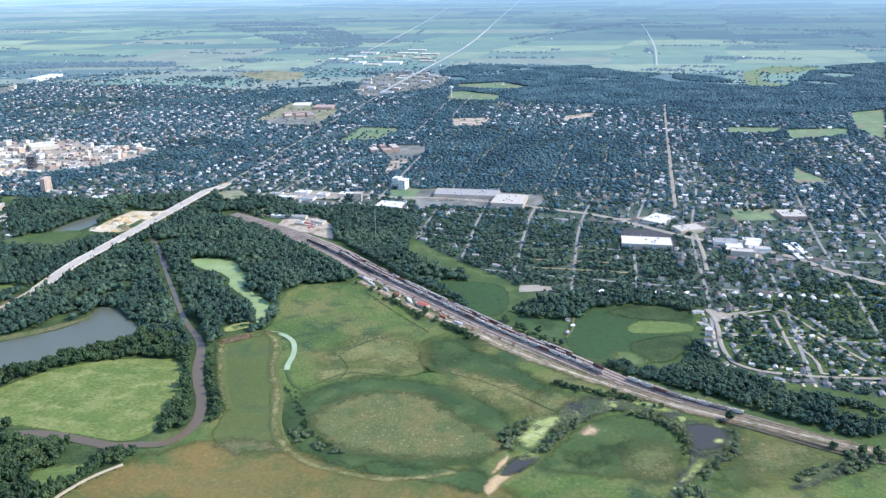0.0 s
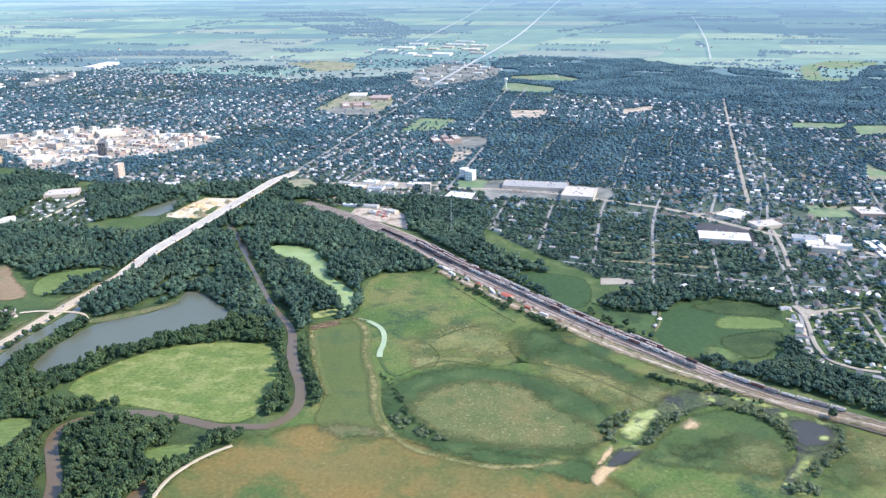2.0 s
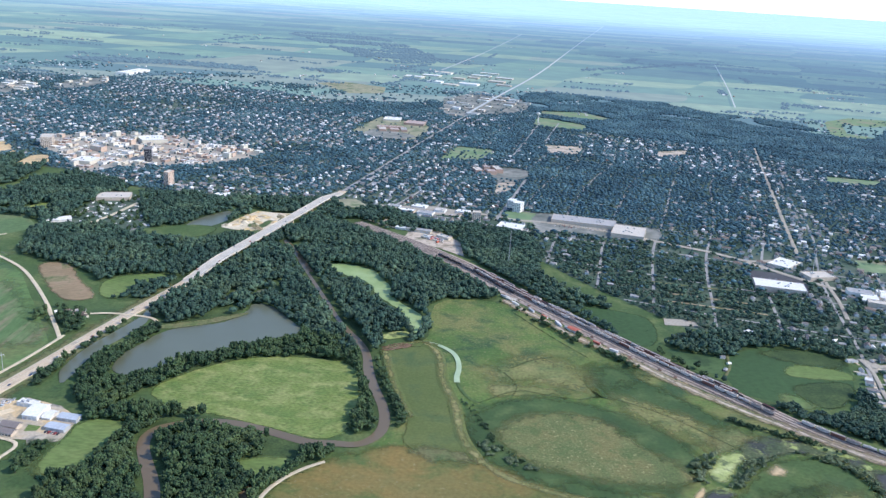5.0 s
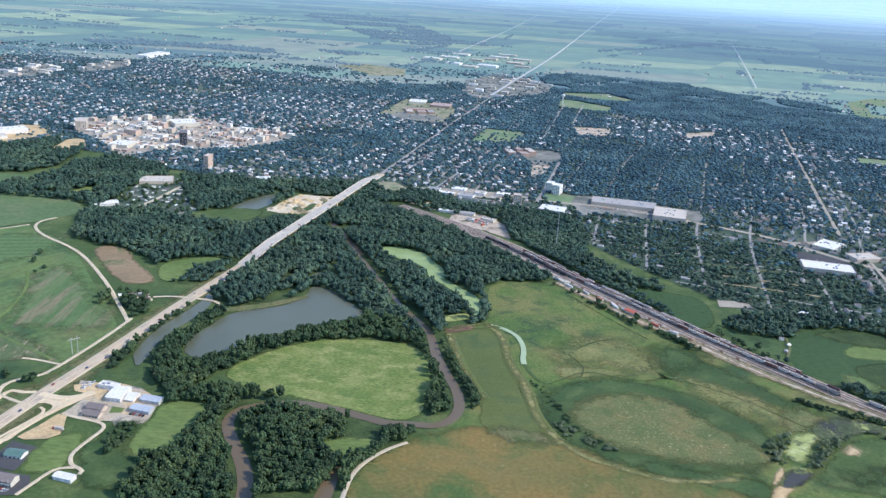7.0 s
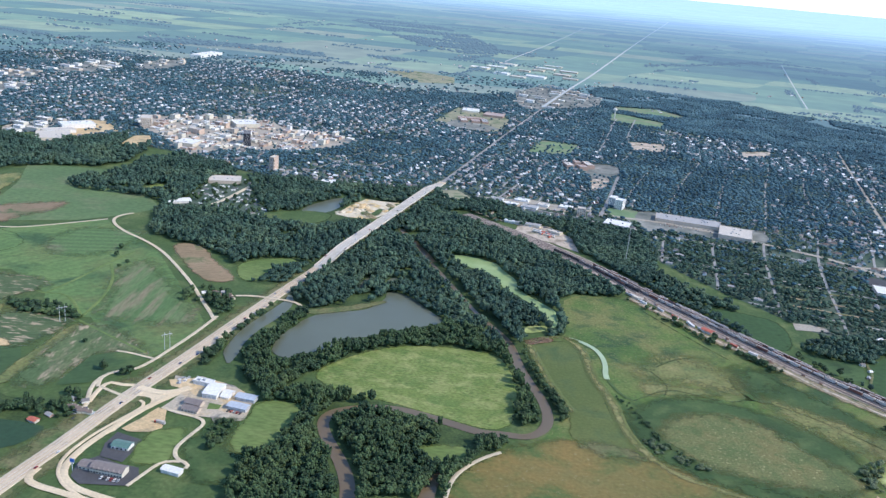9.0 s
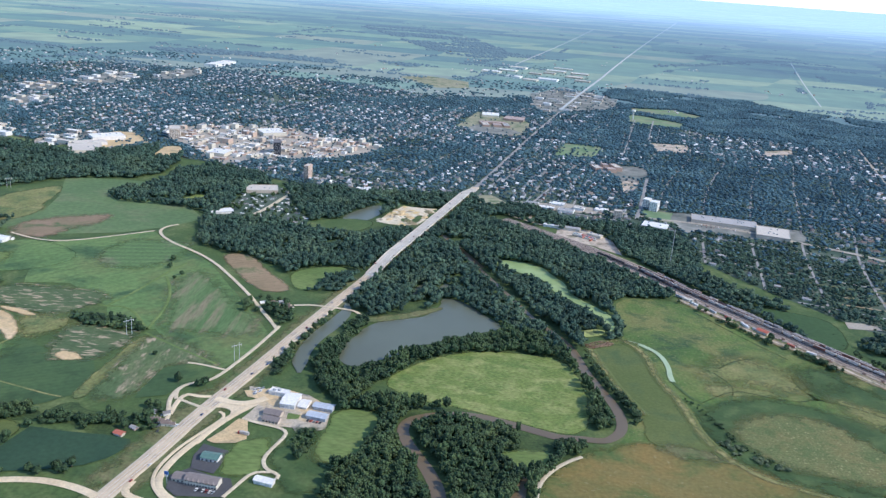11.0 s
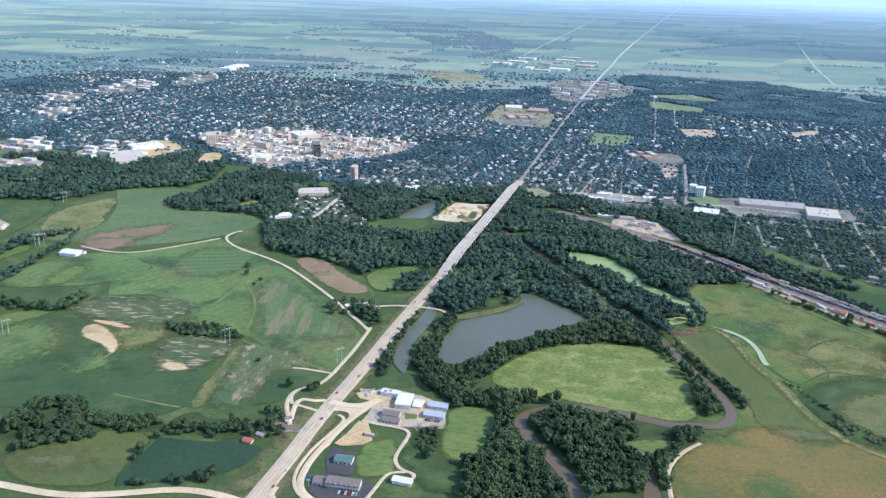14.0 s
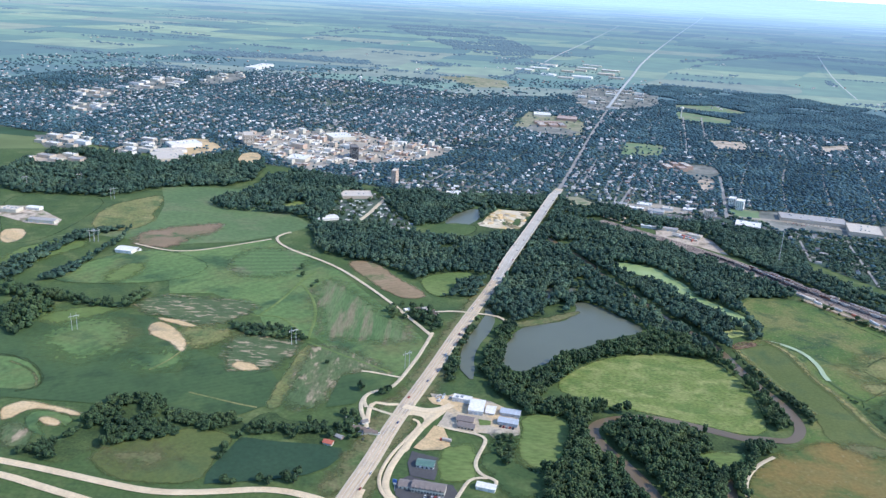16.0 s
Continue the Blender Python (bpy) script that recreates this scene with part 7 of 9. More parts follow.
def house(L, W, H, rise, wall, roof, label, garage=True, windows=1, chimney=True):
    h = tagged(new("house"), label, "house", "houses of the suburb")
    walls = part("shell", gabled_walls(L, W, H, rise), M[wall], h)
    part("roof", gable_bm(L, W, H, rise), M[roof], h, "shingled gable roof")
    if chimney and garage:
        box_part("chimney", (L * 0.2 - .5, L * 0.2 + .5, W * .12 - .5, W * .12 + .5, H + rise * 0.4, H + rise + 1.0), M["wall_brick"], h)
    if garage:
        gb = bmesh.new()
        box(gb, L / 2 - 0.05, L / 2 + 5.5, -W / 2 - 1.0, W / 2 - 1.5, 0, H * 0.8)
        part("garage", gb, M[wall], h)
        bm = gable_bm(6.0, W - 0.5, H * 0.8, rise * 0.7)
        bmesh.ops.translate(bm, verts=bm.verts, vec=(L / 2 + 2.7, -1.2, 0))
        part("garage_roof", bm, M[roof], h)
        box_part("garage_door", (L / 2 + .6, L / 2 + 4.9, -W / 2 - 1.12, -W / 2 - 0.98, 0.05, 2.3), M["door_grey"], h, "pale garage door")
    for i in range(windows):
        window_at(walls, -L / 2 + (i + 0.7) * L / (windows + 0.4), -W / 2, 1.0, 1.4, 1.3)
    return h


HOUSES = [
    house(13, 8.5, 3.2, 2.4, "wall_white", "roof_grey", "white gabled house with grey shingle roof and garage"),
    house(12, 8.0, 4.8, 2.6, "wall_cream", "roof_brown", "two-storey cream house with brown shingle roof"),
    house(14, 9.0, 3.0, 2.2, "wall_grey", "roof_dark", "grey ranch house with dark roof and attached garage"),
    house(11, 8.5, 4.8, 2.8, "wall_white", "roof_dark", "white two-storey house with dark roof", garage=False),
    house(13, 8.0, 3.0, 2.0, "wall_brick", "roof_grey", "low brick house with grey roof", garage=False),
    house(10, 8.0, 3.0, 2.4, "wall_white", "roof_white", "small white house with a pale roof", garage=False),
    house(11, 4.4, 2.6, 0.8, "wall_white", "roof_white", "long narrow white cabin with a low pale roof", garage=False, chimney=False),
]
used = set()


def put(template, m):
    """The first use of a template is the thing itself, the next ones are its copies."""
    if template not in used:
        used.add(template)
        template.matrix_basis = m
        return template
    return copy_thing(template, m)


house_pts = []
for line in SUB:
    n_, d_ = normals_of(line)
    s_ = np.r_[0, np.cumsum(np.hypot(*np.diff(line[:, :2], axis=0).T))]
    for side in (-1, 1):
        for at in np.arange(6, s_[-1] - 4, 15.0):
            a = at + rng.uniform(-2, 2)
            nx, ny = np.interp(a, s_, n_[:, 0]), np.interp(a, s_, n_[:, 1])
            o_ = side * rng.uniform(11, 17)
            x, y = np.interp(a, s_, line[:, 0]) + o_ * nx, np.interp(a, s_, line[:, 1]) + o_ * ny
            if any(near_line(l, np.array([x]), np.array([y]), 16)[0] for l in SUB) or any(math.dist((x, y), q[:2]) < 12.5 for q in house_pts):
                continue
            house_pts.append((x, y, math.degrees(math.atan2(ny, nx)) - 90 + (0 if side < 0 else 180) + rng.choice([0, 0, 90]) + rng.uniform(-9, 9)))
DRIVE_BM = bmesh.new()
box(DRIVE_BM, -1.7, 1.7, -4, 4, 0.6, 0.72)
DRIVE_ME = bpy.data.meshes.new("driveway")
DRIVE_BM.to_mesh(DRIVE_ME)
DRIVE_BM.free()
DRIVE_ME.materials.append(M["gravel"])
for x, y, a in house_pts:
    put(HOUSES[int(rng.choice([0, 0, 2, 3, 5, 0, 4]))], pose(x, y, 0, 0, 0, a) @ Matrix.Scale(0.76, 4))
    dr = tagged(new("driveway", DRIVE_ME), "pale concrete driveway beside a house", "driveway", kind="structure")
    q = pose(x, y, 0, 0, 0, a) @ Vector((6, -7, 0))
    dr.matrix_basis = pose(q.x, q.y, 0, 0, 0, a)
print("suburb houses", len(house_pts))
near = np.argsort(np.hypot(hx - 500, hy - 1000))[:165]
for i in near:
    put(HOUSES[int(rng.choice([0, 2, 3, 4, 1, 2, 3]))], pose(hx[i], hy[i], 0, 0, 0, math.degrees(TURN) + 90 * int(rng.integers(0, 4)) + rng.uniform(-6, 6)) @ Matrix.Scale(0.92, 4))
rest = np.setdiff1d(np.arange(len(hx)), near)
far_houses(hx[rest], hy[rest], "town_houses", "rows of pale gabled houses among town trees")

# ---- larger buildings ----


def hall(name, at, H, wall, roof, label, rise=0.0, category="building", units=0, bays=0, storeys=1, doors=0):
    """A hall, store or block: walls, a gable or flat roof with parapet, roof units, doors and window bands."""
    x, y, L, W, a = at
    b = tagged(new(name), label, category)
    b.matrix_basis = pose(x, y, 0, 0, 0, a)
    if rise:
        walls = part("shell", gabled_walls(L, W, H, rise), M[wall], b)
        part("roof", gable_bm(L, W, H, rise, 0.6, 0.3), M[roof], b)
    else:
        walls = box_part("shell", (-L / 2, L / 2, -W / 2, W / 2, 0, H), M[wall], b)
        bm = bmesh.new()
        box(bm, -L / 2 + .3, L / 2 - .3, -W / 2 + .3, W / 2 - .3, H, H + 0.15)
        part("roof", bm, M[roof], b)
        bm = bmesh.new()
        t = 0.4
        for d in ((-L / 2 - .05, L / 2 + .05, -W / 2 - .05, -W / 2 + t), (-L / 2 - .05, L / 2 + .05, W / 2 - t, W / 2 + .05), (-L / 2 - .05, -L / 2 + t, -W / 2 + t, W / 2 - t), (L / 2 - t, L / 2 + .05, -W / 2 + t, W / 2 - t)):
            box(bm, *d, H - 0.1, H + 0.8)
        part("parapet", bm, M[wall], b)
    for i in range(units):
        ux, uy = rng.uniform(-L * .38, L * .38), rng.uniform(-W * .3, W * .3)
        box_part("roof_unit", (ux - 1.5, ux + 1.5, uy - 1, uy + 1, H + 0.1, H + 1.8), M["wall_grey"], b, "grey rooftop unit")
    for k in range(storeys):
        z = 1.0 + k * 3.1
        for i in range(bays):
            xx = -L / 2 + (i + 0.5) * L / bays
            window_at(walls, xx, -W / 2, z, min(1.8, L / bays * 0.55), 1.5)
            if storeys > 2:
                window_at(walls, -L / 2 if i % 2 else L / 2, -W / 2 + (i + 0.5) * W / bays, z, min(1.8, W / bays * 0.5), 1.5, along_x=False)
    for i in range(doors):
        xx = -L / 2 + (i + 0.5) * L / doors
        box_part("roller_door", (xx - 1.8, xx + 1.8, -W / 2 - .08, -W / 2 + .02, 0.05, min(3.4, H - .5)), M["door_grey"], b, "pale roller door")
    return b


hall("works_hall", B_HALL, 5.5, "wall_white", "roof_white", "large white metal works hall beside the highway", 1.6, doors=3)
hall("works_wing", B_WING, 4.5, "wall_white", "roof_white", "white flat-roofed wing of the works", units=2, doors=2)
hall("storage_hut", B_QUONSET, 3.0, "wall_white", "roof_white", "white storage hut with a steep pale roof", 2.6, doors=1)
hall("open_shed", B_BLUE_A, 4.2, "wall_grey", "roof_blue", "long shed with pale blue metal roof", 1.3, "shed", doors=3)
hall("open_shed", B_BLUE_B, 4.2, "wall_grey", "roof_blue", "long shed with pale blue metal roof by parked vehicles", 1.3, "shed", doors=3)
hall("office_building", B_BROWN, 4.0, "wall_tan", "roof_slate", "long office with dark grey-brown pitched roof", 2.4, bays=5)
hall("office_wing", (-93.5, 719.5, 17, 8.5, -14), 3.6, "wall_tan", "roof_slate", "low front wing of the office with a dark roof", 2.0, bays=5)
hall("yard_shed", (-225, 677, 9, 6, -20), 2.6, "wall_tan", "roof_red", "low shed with a faded red roof beside trees", 1.2, "shed", doors=1)
hall("roadside_store", B_GREEN, 3.6, "wall_white", "roof_green", "small white store with green metal roof", 1.8, "store", bays=4, doors=1)
hall("yard_shed", B_REDROOF, 4.5, "wall_tan", "roof_red", "tan yard shed with a red roof beside the tracks", 1.4, "shed", doors=2)
motel = hall("motel", (-128.0, 609.5, 29.0, 11.0, -10.0), 5.6, "wall_cream", "roof_slate", "two-storey cream motel with grey-brown gabled roof", 2.4, "motel", bays=11, storeys=2)
for dx in (-11.5, -6.9, -2.3, 2.3, 6.9, 11.5):
    gb = gable_bm(3.4, 3.0, 5.4, 1.2, 0.3, 0.2)
    bmesh.ops.rotate(gb, verts=gb.verts, matrix=Matrix.Rotation(radians(90), 3, "Z"))
    bmesh.ops.translate(gb, verts=gb.verts, vec=(dx, -4.6, 0))
    part("dormer_roof", gb, M["roof_slate"], motel)
hall("motel_lobby", (-148.5, 614.5, 11.5, 10.0, -10.0), 3.6, "wall_cream", "roof_slate", "low motel lobby with grey-brown roof beside a car park", 1.8, "motel", bays=3)
sign = tagged(new("sign_post"), "tall roadside sign with a blue panel on a pole", "sign")
sign.matrix_basis = pose(-158.0, 607, 0.7, 0, 0, -12)
box_part("pole", (-0.25, 0.25, -0.25, 0.25, 0, 11), M["wall_grey"], sign)
box_part("panel", (-1.9, 1.9, -0.3, 0.3, 8.2, 11.2), M["sign_blue"], sign, "blue sign panel")
box_part("lower_panel", (-1.3, 1.3, -0.25, 0.25, 6.4, 8.0), M["wall_white"], sign, "white sign panel")
hall("long_shed", B_SHED, 3.6, "wall_white", "roof_white", "long white metal shed at the end of a drive", 1.2, "shed", doors=2)
hall("barn", B_BARN, 5.0, "wall_white", "roof_white", "white barn on the farmstead", 2.0, "barn", doors=2)
hall("warehouse", B_IND_A, 6, "wall_cream", "roof_grey", "pale metal warehouse with grey roof", 1.5, "warehouse", doors=4)
hall("warehouse", B_IND_B, 6, "wall_cream", "roof_tan", "large pale warehouse with flat roof", units=5)
hall("warehouse", (-836, 1383, 24, 13, -6), 5, "wall_white", "roof_white", "small white warehouse in a dirt yard", 1.0, "warehouse", doors=2)
hall("factory", (*B_FACT_A[:2], B_FACT_A[2] * 0.7, B_FACT_A[3] * 0.4, B_FACT_A[4]), 10, "wall_white", "roof_white", "large white factory block with flat roof", units=6)
hall("factory", (B_FACT_A[0] - 10, B_FACT_A[1] - 75, 70, 35, B_FACT_A[4]), 7, "wall_white", "roof_tan", "low pale factory wing with flat roof", units=3)
hall("factory", B_FACT_B, 7, "wall_cream", "roof_tan", "low tan factory block with flat roof", units=4)
hall("park_building", B_PARK_A, 6, "wall_tan", "roof_tan", "long tan building among trees", units=3)
hall("shed", B_PARK_B, 4.5, "wall_white", "roof_white", "white shed beside the woods", 1.5, "shed")
hall("shed", B_QSHED, 5, "wall_white", "roof_white", "white shed by the grass", 1.5, "shed")
hall("warehouse", B_FLAT, 7, "wall_white", "roof_white", "bright white flat-roofed warehouse", units=3)
hall("apartment_tower", B_TWIN_A, 20, "wall_white", "roof_white", "white apartment tower, one of a pair", category="tower", bays=4, storeys=6)
hall("apartment_tower", B_TWIN_B, 19, "wall_white", "roof_white", "white apartment tower, one of a pair", category="tower", bays=4, storeys=6)
hall("apartment_block", B_SILO, 16, "wall_tan", "roof_tan", "tan apartment block beside the boulevard", category="tower", bays=4, storeys=5)
hall("shopping_centre", B_MALL_A, 7, "wall_tan", "roof_mall", "long low shopping centre with weathered flat roof", units=10)
hall("shopping_centre", B_MALL_B, 8, "wall_tan", "roof_tan", "tan store block of the shopping centre", units=6)
hall("superstore", B_BOX, 8, "wall_tan", "roof_white", "tan superstore with white flat roof", units=6)
hall("strip_shops", B_STRIP, 5, "wall_cream", "roof_white", "strip of shops with white roof", units=4)
hall("shop_block", B_COMM, 6, "wall_tan", "roof_tan", "tan flat-roofed shop block", units=4)
hall("workshop", B_IND_E1, 6, "wall_cream", "roof_white", "pale workshop in an industrial yard", 1.5)
hall("workshop", B_IND_E2, 6, "wall_white", "roof_white", "white workshop in an industrial yard", 1.5)
hall("storage_row", B_STORE_A, 3, "wall_white", "roof_white", "long white row of storage units", 0.8, "storage units")
hall("storage_row", B_STORE_B, 3, "wall_white", "roof_white", "long white row of storage units", 0.8, "storage units")
hall("school", B_SCHOOL, 7, "wall_brick", "roof_tan", "brick school with flat tan roof", category="school", units=5)
hall("rail_shop", (289, 1470, 46, 13, -18), 5, "wall_cream", "roof_grey", "long low grey-roofed railway shop beside the yard", 1.2, doors=4)
hall("rail_shop", (258, 1480, 22, 10, -18), 4.5, "wall_white", "roof_white", "small white railway shop", 1.0, doors=2)
hall("rail_shop", (334, 1434, 26, 12, -34), 4.5, "wall_cream", "roof_tan", "low pale railway shop", units=2)
for k_, (du_, dv_, lw, ww) in enumerate(((-0.34, 0.1, 0.26, 0.5), (0.02, -0.2, 0.3, 0.35), (0.34, 0.15, 0.24, 0.6), (0.0, 0.3, 0.2, 0.3))):
    q = pose(B_BRICK[0], B_BRICK[1], 0, 0, 0, B_BRICK[4]) @ Vector((du_ * B_BRICK[2], dv_ * B_BRICK[3], 0))
    hall("brick_block", (q.x, q.y, lw * B_BRICK[2], ww * B_BRICK[3], B_BRICK[4]), 8 + k_, "wall_brick", "roof_brick" if k_ % 2 else "roof_tan", "brick institutional block among trees", units=2)
for du_, dv_, lw, ww, roof_ in ((-0.05, 0.3, 0.95, 0.24, "roof_brick"), (-0.36, -0.12, 0.24, 0.5, "roof_tan"), (0.05, -0.14, 0.3, 0.42, "roof_brick"), (0.38, -0.06, 0.22, 0.56, "roof_grey")):
    q = pose(B_SCHOOL_N[0], B_SCHOOL_N[1], 0, 0, 0, B_SCHOOL_N[4]) @ Vector((du_ * B_SCHOOL_N[2], dv_ * B_SCHOOL_N[3], 0))
    hall("school", (q.x, q.y, lw * B_SCHOOL_N[2], ww * B_SCHOOL_N[3], B_SCHOOL_N[4]), 6, "wall_brick", roof_, "low brick school wing on open grounds", category="school", units=2)
hall("school", B_SCH2, 7, "wall_brick", "roof_brick", "brick school wing with red roof", category="school", units=2)
hall("school", B_SCH3, 6, "wall_cream", "roof_white", "pale school gym with flat roof", category="school", units=2)
hall("long_factory", B_LONGWH, 10, "wall_white", "roof_white", "very long white factory at the edge of fields", units=4)
hall("office_tower", B_BLACK, 30, "wall_black", "roof_dark", "dark glass office tower in the town centre", category="tower", bays=5, storeys=9)
hall("brick_tower", B_TAN, 30, "wall_pink", "roof_tan", "slim tan brick tower above trees", category="tower", bays=3, storeys=9)
hall("hotel_block", B_TANBLOCK, 24, "wall_tan", "roof_tan", "tan hotel block in the town centre", category="tower", bays=6, storeys=7)
hall("department_store", B_DTWHITE, 10, "wall_cream", "roof_white", "wide white flat-roofed store in the town centre", units=6)
hall("department_store", B_DTWHITE2, 9, "wall_cream", "roof_white", "pale flat-roofed store in the town centre", units=4)

# town centre: blocks of flat-roofed buildings
taken = [at for at in (B_BLACK, B_TANBLOCK, B_DTWHITE, B_DTWHITE2)]
for x, y in CABINS_E + CABINS_E2:
    put(HOUSES[int(rng.choice([5, 6, 6]))], pose(x, y, 0, 0, 0, math.degrees(TURN) + rng.choice([0, 60, 90]) + rng.uniform(-10, 10)))
for i, (x, y) in enumerate(FARMYARD_E):
    put(HOUSES[(3, 5, 4)[i]], pose(x, y, 0, 0, 0, 30 * i) @ Matrix.Scale(0.7, 4))
sheet("pavement_centre", DT, 0.8, M["street"], "pale streets and lots of the town centre", "pavement", rounds=1)
count = 0
du, dv = DOWNTOWN @ U, DOWNTOWN @ V
core_u, core_v = np.array([-420.0, 2030.0]) @ U, np.array([-420.0, 2030.0]) @ V
for u0 in np.arange(du.min(), du.max(), 19.0):
    for v0 in np.arange(dv.min(), dv.max(), 23.0):
        if (round(u0 / 19.0) % 5) == 4 or (round(v0 / 23.0) % 4) == 3:
            continue
        x, y = town_xy(u0 + rng.uniform(-3, 3), v0 + rng.uniform(-3, 3))
        rim_ = math.hypot((u0 - core_u) / 330, (v0 - core_v) / 210)
        if rng.uniform() < 0.12 + 0.42 * max(0.0, rim_ - 0.45):
            continue
        if not inside(DOWNTOWN, np.array([x]), np.array([y]))[0] or any(math.dist((x, y), t[:2]) < max(t[2], t[3]) * 0.55 for t in taken):
            continue
        wall, tone = [("wall_brick", "red brick"), ("wall_tan", "tan"), ("wall_cream", "cream"), ("wall_white", "white"), ("wall_pink", "pale brick"), ("wall_cream", "cream")][int(rng.integers(0, 6))]
        roof = ["roof_tan", "roof_white", "roof_tan", "roof_grey", "roof_white", "roof_white", "roof_mall"][int(rng.integers(0, 7))]
        tagged(hall("commercial_building", (x, y, rng.uniform(9, 18), rng.uniform(11, 22), math.degrees(TURN) + rng.uniform(-1, 1)), rng.choice([4, 4.5, 5, 6, 7, 9, 12]) * rng.uniform(0.85, 1.1), wall, roof,
                    tone + " flat-roofed commercial building in the town centre", units=int(rng.uniform() < 0.4)), group="town centre blocks")
        count += 1
tx_, ty_ = scatter(DT, 17)
k = rng.uniform(size=len(tx_)) < 0.28
n = int(k.sum())
grow("town_trees", tx_[k], ty_[k], rng.uniform(5, 9, n), rng.uniform(5, 9, n), TOWN_T, M["leaf_hazed"], "street trees between the town centre blocks", "trees")
for area, n_ in ((COMM_MID, 22), (COMM_NE, 13), (PAD_COMM3, 6), (PAD_IND, 4), (YARD_W, 6), (AREA_W1, 9), (AREA_W2, 8), (AREA_W3, 7), (AREA_W4, 8), (AREA_N1, 12), (AREA_N2, 8)):
    p = chaikin(area, 1)
    got = []
    for _ in range(400):
        if len(got) >= n_:
            break
        x, y = rng.uniform(p[:, 0].min(), p[:, 0].max()), rng.uniform(p[:, 1].min(), p[:, 1].max())
        big = 1.35 if n_ == 13 else 0.62 if n_ > 11 else 0.5
        if not inside(p, np.array([x]), np.array([y]))[0] or any(math.dist((x, y), q) < 75 * big for q in got) or any(near_line(l, np.array([x]), np.array([y]), 60 * big)[0] for l, w in road_lines[1:2]):
            continue
        got.append((x, y))
        tagged(hall("commercial_hall", (x, y, big * rng.uniform(35, 75), big * rng.uniform(25, 45), math.degrees(TURN)), rng.uniform(6, 9) * (0.55 if area is PAD_COMM3 else 1.0), ["wall_cream", "wall_white", "wall_tan"][int(rng.integers(0, 3))],
                    ["roof_white", "roof_white", "roof_tan", "roof_grey"][int(rng.integers(0, 4))], "large pale flat-roofed hall in a commercial strip", units=1), group="commercial strip halls")
print("centre buildings", count)

# ---- town trees ----
x, y = scatter(TOWN, 7.3)
x, y = drop(x, y, OPEN + [DOWNTOWN], road_lines)
occupied = {}
for a, b, rad in [(a, b - (i % 5 > 1) * 4.0, 5.5 + (i % 5 > 1) * 1.5) for i, (a, b) in enumerate(zip(hx, hy))] + [(q[0], q[1], 6.5) for q in house_pts] + [(hx[i], hy[i] - 5, 9.0) for i in near] + [(q[0], q[1] - 3, 8.0) for q in CABINS_E + CABINS_E2]:
    occupied.setdefault((int(a // 20), int(b // 20)), []).append((a, b, rad * rad))
keep = np.ones(len(x), bool)
for i, (a, b) in enumerate(zip(x, y)):
    ca, cb = int(a // 20), int(b // 20)
    keep[i] = not any((a - q[0]) ** 2 + (b - q[1]) ** 2 < q[2] for da in (-1, 0, 1) for db in (-1, 0, 1) for q in occupied.get((ca + da, cb + db), ()))
x, y = x[keep], y[keep]
dense = np.array([noise.noise(Vector((a * 0.0035, b * 0.0035, 3.3))) + 0.45 * noise.noise(Vector((a * 0.015, b * 0.015, 6.1))) for a, b in zip(x, y)])
for leafy in LEAFY:
    dense[inside(leafy, x, y)] += 0.4
sheet("ground_lawns", sub_area, 0.4, M["lawn"], "green lawns between suburban houses", "lawn", rounds=0, edge=0.5)
sub = inside(sub_area, x, y)
k = rng.uniform(size=len(x)) < np.where(sub, 0.85, np.where(np.hypot(x - EYE_MID.x, y) < 1450, 0.80, np.where(x > 300, 0.76, 0.68)) + 0.8 * dense)
for line in SUB:
    k &= ~near_line(line, x, y, 10)
for line in street_lines:
    bx = (x > line[:, 0].min() - 9) & (x < line[:, 0].max() + 9) & (y > line[:, 1].min() - 9) & (y < line[:, 1].max() + 9)
    hit = np.zeros(len(x), bool)
    hit[bx] = near_line(line[::4] if len(line) > 8 else line, x[bx], y[bx], 12)
    k &= ~hit | (rng.uniform(size=len(x)) < np.where(y > 1500, 0.5, 0.3))
x, y = x[k], y[k]
n = len(x)
print("town trees", n, "houses", len(hx))
# The blue haze tint sets in with distance, its start scattered at random.
front = np.hypot(x - EYE_MID.x, y) + rng.normal(0, 130, n) < 1560
w = 3.9 + 2.7 * rng.gamma(2.0, 0.85, n).clip(0, 4)
h = 3.3 + w * rng.uniform(0.14, 0.38, n)
grow("town_trees", x[front], y[front], h[front], 0.9 * w[front], FRONT_T, M["leaf_faint_haze"], "green shade trees among houses near the railway", "trees")
back = ~front & (y > 2150)
mid_ = ~front & ~back
grow("town_trees", x[mid_], y[mid_], h[mid_], w[mid_], TOWN_T, M["leaf_hazed"], "dark green shade trees between town houses", "trees")
grow("town_trees", x[back], y[back], h[back], w[back], FAR_T, M["leaf_hazed"], "dark green shade trees on the far side of town", "trees")
for area, n_ in ((CL_CEM, 40), (CL_SCHOOL, 30), (COMM_MID, 150), (COMM_NE, 170), (CL_LOTS, 14), (CL_STRIP, 12), (CL_FAR1, 20), (AREA_W1, 25), (AREA_W2, 25), (AREA_N1, 30), (AREA_N2, 30), (PAD_FACTORY, 20)):
    x, y = scatter(area, 14)
    i = rng.permutation(len(x))[:n_]
    x, y = drop(x[i], y[i], (), road_lines[1:4])
    n = len(x)
    grow("town_trees", x, y, rng.uniform(4.5, 8, n), rng.uniform(6, 12, n), TOWN_T, M["leaf_hazed"], "scattered trees on open town ground", "trees")
